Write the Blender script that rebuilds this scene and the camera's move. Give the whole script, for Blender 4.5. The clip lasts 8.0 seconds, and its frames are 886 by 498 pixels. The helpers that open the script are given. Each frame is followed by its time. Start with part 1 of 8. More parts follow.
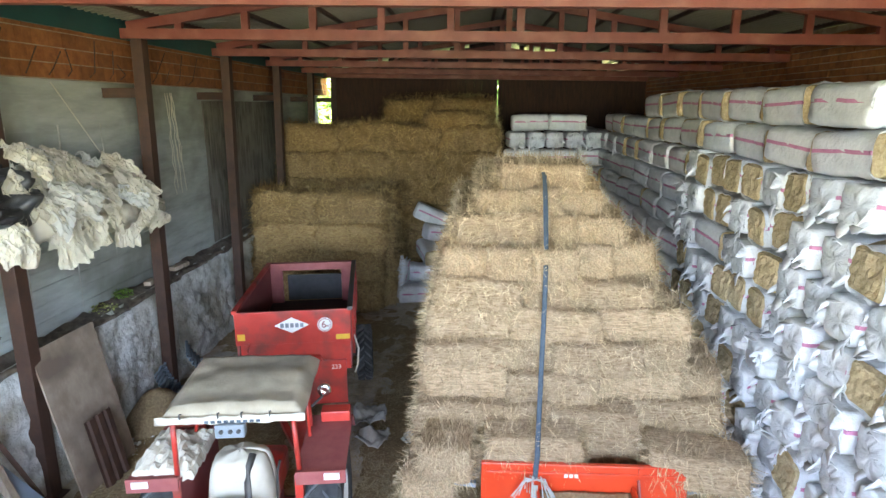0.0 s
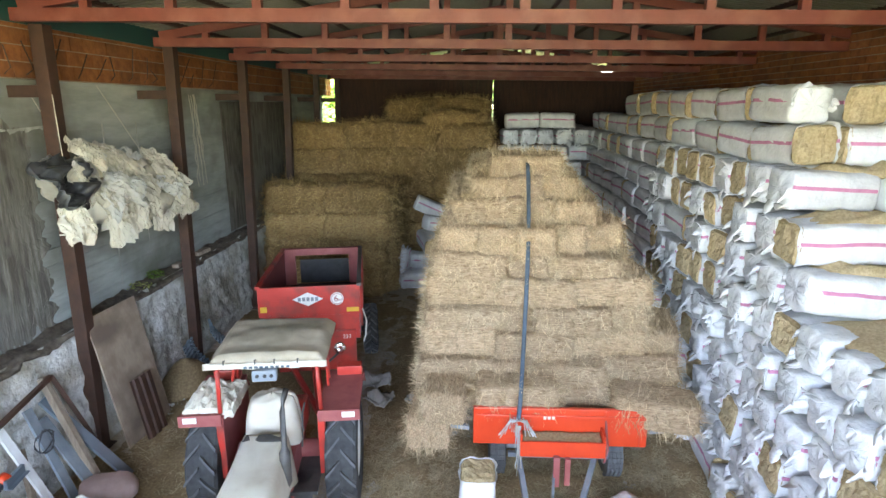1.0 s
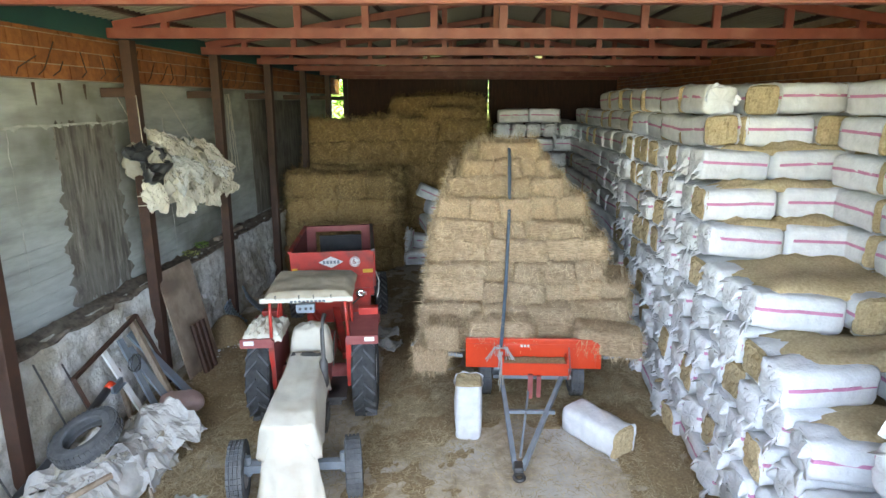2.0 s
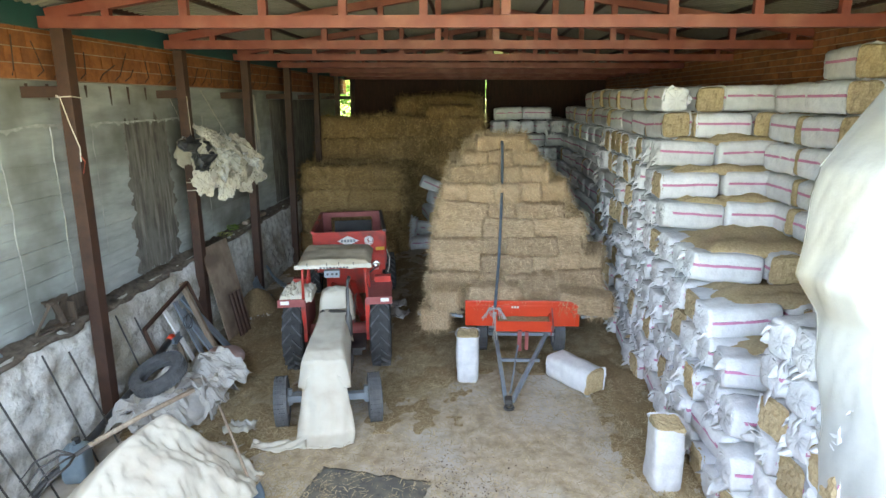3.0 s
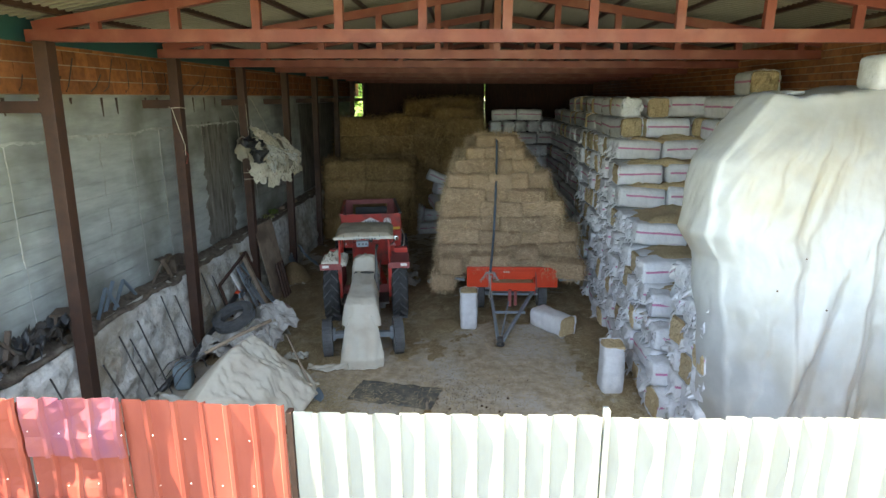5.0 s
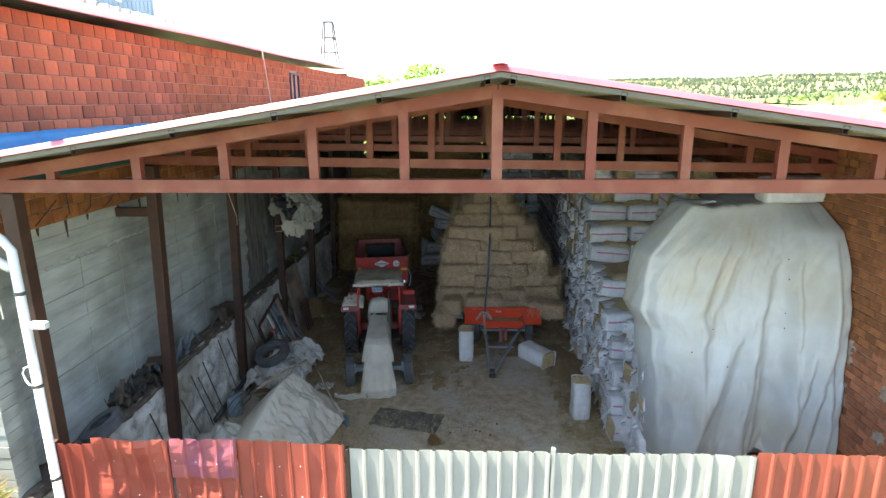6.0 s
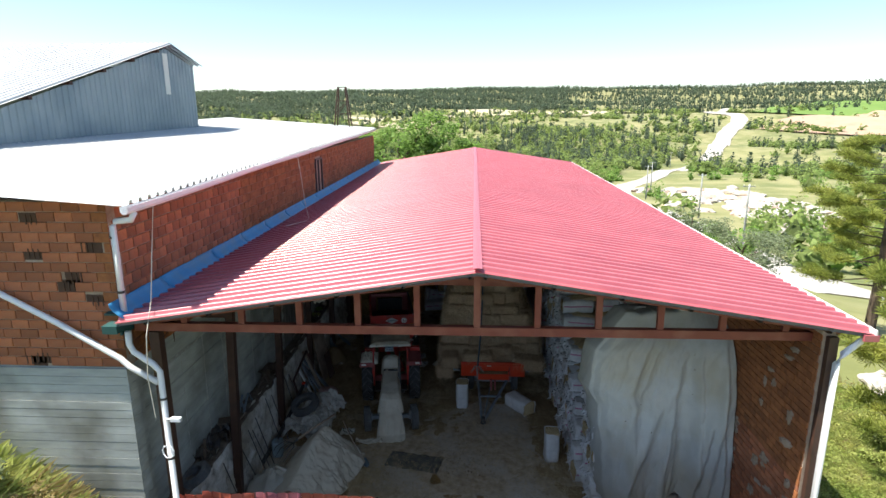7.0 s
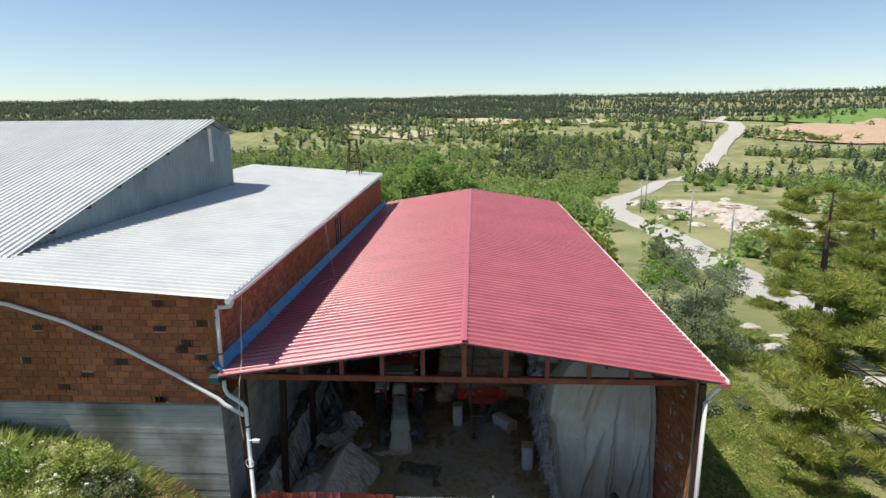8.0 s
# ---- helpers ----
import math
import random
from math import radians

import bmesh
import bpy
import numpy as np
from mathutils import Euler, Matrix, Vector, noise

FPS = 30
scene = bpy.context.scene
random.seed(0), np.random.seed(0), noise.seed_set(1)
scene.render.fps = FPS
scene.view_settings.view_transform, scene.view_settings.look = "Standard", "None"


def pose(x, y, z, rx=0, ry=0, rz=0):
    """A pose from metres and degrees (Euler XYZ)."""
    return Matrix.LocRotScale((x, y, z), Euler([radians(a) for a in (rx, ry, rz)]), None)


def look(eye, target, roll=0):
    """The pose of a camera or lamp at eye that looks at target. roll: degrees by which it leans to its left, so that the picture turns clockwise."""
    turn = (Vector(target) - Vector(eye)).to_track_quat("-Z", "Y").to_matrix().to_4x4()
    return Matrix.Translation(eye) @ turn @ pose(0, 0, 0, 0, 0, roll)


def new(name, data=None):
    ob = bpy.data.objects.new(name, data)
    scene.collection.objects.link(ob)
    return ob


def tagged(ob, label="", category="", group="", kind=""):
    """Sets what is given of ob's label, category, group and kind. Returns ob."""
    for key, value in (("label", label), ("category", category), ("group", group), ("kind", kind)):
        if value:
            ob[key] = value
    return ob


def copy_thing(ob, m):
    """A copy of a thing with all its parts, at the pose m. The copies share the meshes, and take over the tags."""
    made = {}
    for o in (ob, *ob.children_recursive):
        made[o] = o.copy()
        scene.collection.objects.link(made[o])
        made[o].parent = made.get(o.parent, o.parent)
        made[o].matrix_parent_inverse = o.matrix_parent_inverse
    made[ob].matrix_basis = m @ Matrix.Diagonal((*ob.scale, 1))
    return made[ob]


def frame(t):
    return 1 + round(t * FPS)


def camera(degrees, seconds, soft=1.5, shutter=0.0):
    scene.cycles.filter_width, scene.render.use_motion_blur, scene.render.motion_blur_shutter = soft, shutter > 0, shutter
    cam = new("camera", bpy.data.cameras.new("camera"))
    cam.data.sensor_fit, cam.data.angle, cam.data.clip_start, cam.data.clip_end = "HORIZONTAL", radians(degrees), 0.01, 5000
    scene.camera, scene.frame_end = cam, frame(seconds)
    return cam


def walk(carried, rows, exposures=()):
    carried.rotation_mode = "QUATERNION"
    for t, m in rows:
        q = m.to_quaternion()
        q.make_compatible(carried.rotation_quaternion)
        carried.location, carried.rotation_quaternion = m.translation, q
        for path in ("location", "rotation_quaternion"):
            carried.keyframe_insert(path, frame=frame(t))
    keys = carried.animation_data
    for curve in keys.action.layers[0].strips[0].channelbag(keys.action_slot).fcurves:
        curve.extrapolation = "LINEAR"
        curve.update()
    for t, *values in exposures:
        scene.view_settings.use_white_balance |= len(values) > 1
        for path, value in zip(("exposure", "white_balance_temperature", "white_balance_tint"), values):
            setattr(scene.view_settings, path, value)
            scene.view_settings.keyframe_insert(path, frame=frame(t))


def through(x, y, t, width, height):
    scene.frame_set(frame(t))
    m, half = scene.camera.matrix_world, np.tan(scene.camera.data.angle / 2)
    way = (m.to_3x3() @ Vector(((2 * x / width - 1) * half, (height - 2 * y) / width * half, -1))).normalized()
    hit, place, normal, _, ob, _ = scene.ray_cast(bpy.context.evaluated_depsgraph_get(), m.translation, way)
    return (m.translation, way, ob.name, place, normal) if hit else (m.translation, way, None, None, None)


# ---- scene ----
cam = camera(74.7, 8.0)
PATH = [
    (0, (0.303, -0.1, 4.614), (0.202, 1.839, 4.133), 0.0),
    (0.5, (0.344, -0.519, 4.622), (0.244, 1.419, 4.14), -0.1),
    (1, (0.384, -1.19, 4.624), (0.285, 0.748, 4.14), -0.2),
    (1.5, (0.448, -2.088, 4.63), (0.348, -0.151, 4.139), -0.3),
    (1.7, (0.486, -2.479, 4.607), (0.383, -0.543, 4.117), -0.4),
    (2.8, (0.541, -4.748, 4.606), (0.442, -2.813, 4.112), -0.6),
    (3, (0.541, -4.866, 4.635), (0.441, -2.932, 4.139), -0.6),
    (3.5, (0.532, -5.224, 4.652), (0.433, -3.29, 4.152), -0.6),
    (4, (0.51, -5.876, 4.646), (0.411, -3.942, 4.146), -0.6),
    (4.2, (0.516, -6.157, 4.657), (0.414, -4.224, 4.154), -0.6),
    (5.3, (0.55, -8.188, 5.138), (0.451, -6.255, 4.632), -0.5),
    (5.5, (0.56, -8.57, 5.432), (0.463, -6.636, 4.932), -0.5),
    (6, (0.591, -9.652, 6.496), (0.493, -7.716, 6.001), -0.4),
    (6.5, (0.641, -10.798, 7.763), (0.542, -8.859, 7.286), -0.3),
    (7, (0.781, -12.372, 9.136), (0.677, -10.431, 8.664), -0.3),
    (7.5, (0.927, -14.138, 10.488), (0.821, -12.196, 10.02), -0.3),
    (8, (1.061, -16.181, 11.684), (0.956, -14.235, 11.236), -0.5),
]
EXPOSURES = [(0.0, 5.45, 7600, 14), (1.5, 5.15, 7850, 13), (3.0, 4.65, 8050, 10), (4.0, 4.35, 8050, 10), (5.5, 3.2, 7600, 9), (6.0, 2.8, 7300, 9), (6.5, 2.0, 7000, 9), (7.0, 1.1, 6900, 8), (7.5, 0.6, 6850, 8), (8.0, 0.3, 6850, 8)]
walk(cam, [(t, look(eye, target, roll)) for t, eye, target, roll in PATH], EXPOSURES)

# ---- daylight ----
SUN = Vector((-0.47, -0.1, 0.88)).normalized()
world = bpy.data.worlds.new("world")
scene.world = world
world.use_nodes = True
wn = world.node_tree
sky = wn.nodes.new("ShaderNodeTexSky")
sky.sky_type, sky.sun_disc = "NISHITA", False
sky.sun_elevation, sky.sun_rotation = math.asin(SUN.z), math.atan2(SUN.x, SUN.y)
sky.air_density, sky.dust_density, sky.altitude = 0.9, 0.6, 800
sky.ozone_density = 2.0
wn.links.new(sky.outputs[0], wn.nodes["Background"].inputs[0])
wn.nodes["Background"].inputs[1].default_value = 0.115
sun = new("sun", bpy.data.lights.new("sun", "SUN"))
sun.data.energy, sun.data.angle, sun.data.color = 5.0, radians(0.53), (1.0, 0.96, 0.9)
sun.matrix_world = look(SUN * 60, (0, 0, 0))
# added area lamp: extra fill through the open front, over the fence, besides the sky
front_fill = new("added_fill_open_front", bpy.data.lights.new("added_fill_open_front", "AREA"))
front_fill.data.shape, front_fill.data.size, front_fill.data.size_y = "RECTANGLE", 10.4, 2.5
front_fill.data.energy, front_fill.data.color = 14.0, (0.76, 0.89, 1.0)
front_fill.data.spread = radians(130)
front_fill.matrix_world = look((0.6, -3.72, 4.05), (0.6, 0.28, 1.3))
# ---- mesh tools ----
R = random.Random(5)


def from_np(name, verts, faces):
    me = bpy.data.meshes.new(name)
    me.from_pydata([tuple(map(float, v)) for v in verts], [], [tuple(map(int, f)) for f in faces])
    me.update()
    return me


def finish(me, mat, smooth=False):
    me.materials.append(mat)
    if smooth:
        me.polygons.foreach_set("use_smooth", [True] * len(me.polygons))
    return me


def thing(name, label, category, at=(0, 0, 0), rz=0, group="", kind=""):
    ob = new(name)
    ob.empty_display_size = 0.1
    ob.matrix_basis = pose(*at, 0, 0, rz)
    return tagged(ob, label, category, group, kind)


def part(name, bm, mat, parent=None, label="", smooth=False):
    """One mesh object from a bmesh or a mesh, under a thing or a part."""
    if isinstance(bm, bpy.types.Mesh):
        me = bm
        if not me.materials:
            finish(me, mat, smooth)
    else:
        bmesh.ops.recalc_face_normals(bm, faces=bm.faces)
        me = bpy.data.meshes.new(name)
        bm.to_mesh(me)
        bm.free()
        finish(me, mat, smooth)
    ob = new(name, me)
    ob.parent = parent
    return tagged(ob, label)


def solid(name, bm, mat, label, category, kind="", smooth=False, group=""):
    return tagged(part(name, bm, mat, None, "", smooth), label, category, group, kind)


def box(bm, x0, x1, y0, y1, z0, z1, m=None, bevel=0.0):
    r = bmesh.ops.create_cube(bm, size=1)
    t = Matrix.Translation(((x0 + x1) / 2, (y0 + y1) / 2, (z0 + z1) / 2)) @ Matrix.Diagonal((x1 - x0, y1 - y0, z1 - z0, 1))
    bmesh.ops.transform(bm, matrix=t, verts=r["verts"])
    vs = r["verts"]
    if bevel:
        es = list({e for v in vs for e in v.link_edges})
        b = bmesh.ops.bevel(bm, geom=es, offset=bevel, segments=2, affect="EDGES", profile=0.5)
        vs = b["verts"]
        seen, stack = set(vs), list(vs)
        while stack:
            for e in stack.pop().link_edges:
                for v in e.verts:
                    if v not in seen:
                        seen.add(v)
                        stack.append(v)
        vs = list(seen)
    if m is not None:
        bmesh.ops.transform(bm, matrix=m, verts=vs)
    return bm


def bx(*a, m=None, bevel=0.0):
    return box(bmesh.new(), *a, m=m, bevel=bevel)


def frame_to(d):
    d = Vector(d).normalized()
    a = Vector((0, 0, 1)) if abs(d.z) < 0.95 else Vector((1, 0, 0))
    u = a.cross(d).normalized()
    return u, d.cross(u)


def tube(bm, pts, r, n=8, caps=True):
    """A round bar along pts; r: one radius or one for each point."""
    pts = [Vector(p) for p in pts]
    rs = r if isinstance(r, (list, tuple)) else [r] * len(pts)
    rings = []
    for i, p in enumerate(pts):
        d = pts[min(i + 1, len(pts) - 1)] - pts[max(i - 1, 0)]
        u, v = frame_to(d)
        rings.append([bm.verts.new(p + rs[i] * (u * math.cos(k * math.tau / n) + v * math.sin(k * math.tau / n))) for k in range(n)])
    for a, b in zip(rings, rings[1:]):
        for k in range(n):
            bm.faces.new((a[k], a[(k + 1) % n], b[(k + 1) % n], b[k]))
    if caps:
        bm.faces.new(rings[0][::-1])
        bm.faces.new(rings[-1])
    return bm


def tb(pts, r, n=8):
    return tube(bmesh.new(), pts, r, n)


def beam(bm, p0, p1, w, h, up=(0, 0, 1)):
    """A box bar from p0 to p1, w wide and h high."""
    p0, p1 = Vector(p0), Vector(p1)
    d = (p1 - p0).normalized()
    s = d.cross(Vector(up)).normalized()
    t = s.cross(d)
    vs = [bm.verts.new(p + s * a * w / 2 + t * b * h / 2) for p in (p0, p1) for a, b in ((-1, -1), (1, -1), (1, 1), (-1, 1))]
    for f in ((0, 1, 2, 3), (7, 6, 5, 4), (0, 4, 5, 1), (1, 5, 6, 2), (2, 6, 7, 3), (3, 7, 4, 0)):
        bm.faces.new([vs[i] for i in f])
    return bm


def bb(p0, p1, w, h, up=(0, 0, 1)):
    return beam(bmesh.new(), p0, p1, w, h, up)


def lathe(bm, prof, n=24, m=None):
    """prof: (radius, x) pairs turned round the x axis, closed."""
    rings = []
    for r, x in prof:
        rings.append([bm.verts.new(Vector((x, r * math.cos(k * math.tau / n), r * math.sin(k * math.tau / n)))) for k in range(n)])
    for a, b in zip(rings, rings[1:] + rings[:1]):
        for k in range(n):
            bm.faces.new((a[k], a[(k + 1) % n], b[(k + 1) % n], b[k]))
    if m is not None:
        bmesh.ops.transform(bm, matrix=m, verts=[v for ring in rings for v in ring])
    return bm


def sheet(name, f, nu, nv, thick):
    """A closed sheet over f(u, v) -> point, u and v in 0..1, as a mesh."""
    P = np.array([[f(i / nu, j / nv) for j in range(nv + 1)] for i in range(nu + 1)], float)
    du, dv = np.gradient(P, axis=0), np.gradient(P, axis=1)
    N = np.cross(du, dv)
    N /= np.maximum(np.linalg.norm(N, axis=2, keepdims=True), 1e-9)
    top, low = P.reshape(-1, 3), (P - N * thick).reshape(-1, 3)
    w, o = nv + 1, (nu + 1) * (nv + 1)
    fs = []
    for i in range(nu):
        for j in range(nv):
            a, b, c, d = i * w + j, (i + 1) * w + j, (i + 1) * w + j + 1, i * w + j + 1
            fs += [(a, b, c, d), (a + o, d + o, c + o, b + o)]
    for i in range(nu):
        a, b = i * w, (i + 1) * w
        fs += [(a, a + o, b + o, b), (a + nv, b + nv, b + nv + o, a + nv + o)]
    for j in range(nv):
        a, b = j, j + 1
        c, d = nu * w + j, nu * w + j + 1
        fs += [(a, b, b + o, a + o), (c, c + o, d + o, d)]
    return from_np(name, np.vstack([top, low]), fs)


def fbm(p, octaves=4):
    return noise.fractal(Vector(p), 1.0, 2.0, octaves, noise_basis="PERLIN_ORIGINAL")


def smooth_step(a, b, v):
    k = min(1.0, max(0.0, (v - a) / (b - a)))
    return k * k * (3 - 2 * k)


def leaf_quads(V, F, pts, size, rnd, stretch=1.0):
    """One small bent leaf (two triangles) at every point."""
    for p in pts:
        up = Vector((rnd.gauss(0, 0.65), rnd.gauss(0, 0.65), 1)).normalized()
        a = up.orthogonal().normalized()
        a.rotate(Matrix.Rotation(rnd.uniform(0, math.tau), 3, up))
        b = up.cross(a)
        s = size * rnd.uniform(0.6, 1.4)
        i = len(V)
        V += [p - a * s * stretch, p + b * s * 0.55, p + a * s * stretch, p - b * s * 0.55]
        F.append((i, i + 1, i + 2, i + 3))


def cloud(c, r, n, rnd, flat=1.0, shell=0.55):
    out = []
    for _ in range(n):
        d = Vector((rnd.gauss(0, 1), rnd.gauss(0, 1), rnd.gauss(0, 1))).normalized()
        k = r * (shell + (1 - shell) * rnd.random()) if rnd.random() < 0.8 else r * rnd.random()
        out.append(Vector(c) + Vector((d.x * k, d.y * k, d.z * k * flat)))
    return out


# ---- materials ----
def mat(name, cols, scale=6.0, stretch=(1, 1, 1), rough=0.7, metal=0.0, bump=0.2, bump_scale=40.0, vary=0.0, island=0.0, stain=None, stain_scale=0.7, rough_var=0.15, dist=0.01, spec=0.5):
    """Two-scale noise colour, relief and gloss. cols: colours of the ramp. vary: by object; island: by loose piece."""
    m = bpy.data.materials.new(name)
    m.use_nodes = True
    nt = m.node_tree
    N, L = nt.nodes, nt.links
    b = N["Principled BSDF"]
    tc = N.new("ShaderNodeTexCoord")
    mp = N.new("ShaderNodeMapping")
    mp.inputs["Scale"].default_value = stretch
    L.new(tc.outputs["Object"], mp.inputs["Vector"])
    n1 = N.new("ShaderNodeTexNoise")
    n1.inputs["Scale"].default_value, n1.inputs["Detail"].default_value, n1.inputs["Roughness"].default_value = scale, 6, 0.62
    L.new(mp.outputs[0], n1.inputs["Vector"])
    ramp = N.new("ShaderNodeValToRGB")
    el = ramp.color_ramp.elements
    lo, hi = 0.3, 0.7
    for i, c in enumerate(cols):
        p = lo + (hi - lo) * i / max(1, len(cols) - 1)
        e = el[i] if i < 2 else el.new(p)
        e.position, e.color = p, (*c, 1)
    L.new(n1.outputs["Fac"], ramp.inputs[0])
    col = ramp.outputs[0]
    if stain:
        n3 = N.new("ShaderNodeTexNoise")
        n3.inputs["Scale"].default_value, n3.inputs["Detail"].default_value = stain_scale, 5
        L.new(tc.outputs["Object"], n3.inputs["Vector"])
        r3 = N.new("ShaderNodeValToRGB")
        r3.color_ramp.elements[0].position, r3.color_ramp.elements[1].position = 0.46, 0.66
        L.new(n3.outputs["Fac"], r3.inputs[0])
        mx = N.new("ShaderNodeMixRGB")
        L.new(r3.outputs[0], mx.inputs[0])
        L.new(col, mx.inputs[1])
        mx.inputs[2].default_value = (*stain, 1)
        col = mx.outputs[0]
    if vary or island:
        src = N.new("ShaderNodeObjectInfo").outputs["Random"] if vary else N.new("ShaderNodeNewGeometry").outputs["Random Per Island"]
        amt = vary or island
        mr = N.new("ShaderNodeMapRange")
        mr.inputs["To Min"].default_value, mr.inputs["To Max"].default_value = 1 - amt, 1 + amt
        L.new(src, mr.inputs["Value"])
        hs = N.new("ShaderNodeHueSaturation")
        L.new(mr.outputs[0], hs.inputs["Value"])
        L.new(col, hs.inputs["Color"])
        col = hs.outputs[0]
    L.new(col, b.inputs["Base Color"])
    n2 = N.new("ShaderNodeTexNoise")
    n2.inputs["Scale"].default_value, n2.inputs["Detail"].default_value = bump_scale, 4
    L.new(mp.outputs[0], n2.inputs["Vector"])
    bp = N.new("ShaderNodeBump")
    bp.inputs["Strength"].default_value, bp.inputs["Distance"].default_value = bump, dist
    L.new(n2.outputs["Fac"], bp.inputs["Height"])
    L.new(bp.outputs[0], b.inputs["Normal"])
    rr = N.new("ShaderNodeMapRange")
    rr.inputs["To Min"].default_value, rr.inputs["To Max"].default_value = max(0.03, rough - rough_var), min(1, rough + rough_var)
    L.new(n1.outputs["Fac"], rr.inputs["Value"])
    L.new(rr.outputs[0], b.inputs["Roughness"])
    b.inputs["Metallic"].default_value = metal
    b.inputs["Specular IOR Level"].default_value = spec
    return m


def leafy(name, cols, scale, island, through=0.55):
    """Leaves and blades: the two-scale colour, with light shining through."""
    m = mat(name, cols, scale, rough=0.65, island=island, bump=0.0, spec=0.3)
    nt = m.node_tree
    b = nt.nodes["Principled BSDF"]
    tr = nt.nodes.new("ShaderNodeBsdfTranslucent")
    mx = nt.nodes.new("ShaderNodeMixShader")
    mx.inputs[0].default_value = through
    nt.links.new(b.inputs["Base Color"].links[0].from_socket, tr.inputs["Color"])
    nt.links.new(b.outputs[0], mx.inputs[1])
    nt.links.new(tr.outputs[0], mx.inputs[2])
    nt.links.new(mx.outputs[0], nt.nodes["Material Output"].inputs["Surface"])
    return m


M_STEEL_RED = mat("red_oxide_paint", [(0.155, 0.032, 0.021), (0.215, 0.052, 0.033)], 3, rough=0.55, bump=0.1, stain=(0.25, 0.09, 0.06), stain_scale=2)
M_STEEL_BROWN = mat("rust_brown_steel", [(0.036, 0.017, 0.011), (0.074, 0.034, 0.021)], 5, rough=0.6, bump=0.15)
M_ROOF_RED = mat("red_roof_sheet", [(0.38, 0.085, 0.105), (0.48, 0.125, 0.145)], 1.2, rough=0.36, spec=1.0, rough_var=0.06, bump=0.05, vary=0.05)
M_ROOF_UNDER = mat("cream_sheet_underside", [(0.19, 0.184, 0.15), (0.245, 0.236, 0.196)], 1.5, rough=0.5, bump=0.05)
M_ROOF_WHITE = mat("white_roof_sheet", [(0.52, 0.54, 0.54), (0.62, 0.63, 0.62)], 0.8, rough=0.4, rough_var=0.08, bump=0.05)
M_GALV = mat("galvanised_blue_sheet", [(0.19, 0.245, 0.295), (0.27, 0.33, 0.38)], 1.5, (1, 1, 0.3), rough=0.45, metal=0.5, bump=0.08, stain=(0.16, 0.215, 0.27), stain_scale=0.5)
M_BRICK = mat("hollow_clay_brick", [(0.29, 0.088, 0.037), (0.43, 0.158, 0.073)], 7, rough=0.85, bump=0.7, bump_scale=40, vary=0.3, stain=(0.24, 0.092, 0.05), stain_scale=1.4)
M_BRICK_J = mat("clay_brick_joined", [(0.19, 0.062, 0.02), (0.34, 0.128, 0.046)], 9, rough=0.85, bump=0.6, bump_scale=45, island=0.24)
# near-black brown: shade of hollows and gaps as colour; also the dirt crumbs
M_SHADE_AND_DIRT = mat("hollow_shade_and_dirt", [(0.05, 0.03, 0.02), (0.1, 0.05, 0.03)], 9, rough=0.95)
M_MORTAR = mat("mortar", [(0.24, 0.165, 0.115), (0.42, 0.34, 0.27)], 5, rough=0.95, bump=0.5)
M_CONC = mat("board_marked_concrete", [(0.265, 0.285, 0.27), (0.45, 0.478, 0.46)], 1.6, (0.6, 0.6, 3.0), rough=0.9, bump=0.25, bump_scale=14, stain=(0.15, 0.15, 0.125), stain_scale=0.55)
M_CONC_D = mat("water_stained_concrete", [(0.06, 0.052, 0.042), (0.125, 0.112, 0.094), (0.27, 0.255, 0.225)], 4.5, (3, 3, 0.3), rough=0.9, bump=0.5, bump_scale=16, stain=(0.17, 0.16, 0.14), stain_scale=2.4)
M_LIME = mat("lime_crust", [(0.27, 0.275, 0.255), (0.5, 0.5, 0.47)], 9, rough=0.95, bump=0.5, stain=(0.3, 0.3, 0.27), stain_scale=3)
M_RAG = mat("dark_rags", [(0.025, 0.022, 0.02), (0.075, 0.062, 0.05)], 7, rough=0.9, bump=0.4)
M_WOOD_D = mat("dark_old_wood", [(0.06, 0.042, 0.03), (0.13, 0.095, 0.07)], 4, (6, 6, 0.7), rough=0.9, bump=0.4)
M_STONE = mat("whitewashed_rubble_wall", [(0.3, 0.285, 0.25), (0.66, 0.65, 0.61), (0.78, 0.77, 0.74)], 5, rough=0.95, bump=1.0, bump_scale=18, dist=0.03, stain=(0.36, 0.32, 0.25), stain_scale=1.1)
M_FLOOR = mat("dusty_concrete_floor", [(0.27, 0.205, 0.135), (0.45, 0.365, 0.265), (0.58, 0.5, 0.4)], 5, rough=0.9, bump=0.45, bump_scale=50, stain=(0.52, 0.495, 0.46), stain_scale=0.75)
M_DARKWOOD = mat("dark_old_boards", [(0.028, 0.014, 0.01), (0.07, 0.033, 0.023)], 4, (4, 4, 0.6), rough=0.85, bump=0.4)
M_WOOD = mat("weathered_wood", [(0.2, 0.15, 0.11), (0.34, 0.27, 0.2)], 4, (6, 6, 0.7), rough=0.85, bump=0.4, vary=0.2)
M_PLY = mat("stained_plywood", [(0.24, 0.17, 0.12), (0.4, 0.31, 0.23)], 2.5, (2, 2, 1), rough=0.8, bump=0.2, stain=(0.16, 0.11, 0.08), stain_scale=1.5)
M_STRAW = mat("straw", [(0.2, 0.122, 0.066), (0.52, 0.36, 0.222), (0.68, 0.505, 0.345)], 26, (0.3, 2.4, 2.4), rough=0.85, bump=1.0, bump_scale=70, dist=0.03, vary=0.2)
M_STRAW_BLADE = mat("loose_straw_blades", [(0.44, 0.31, 0.18), (0.68, 0.53, 0.34)], 4, rough=0.8, bump=0.0, island=0.4)
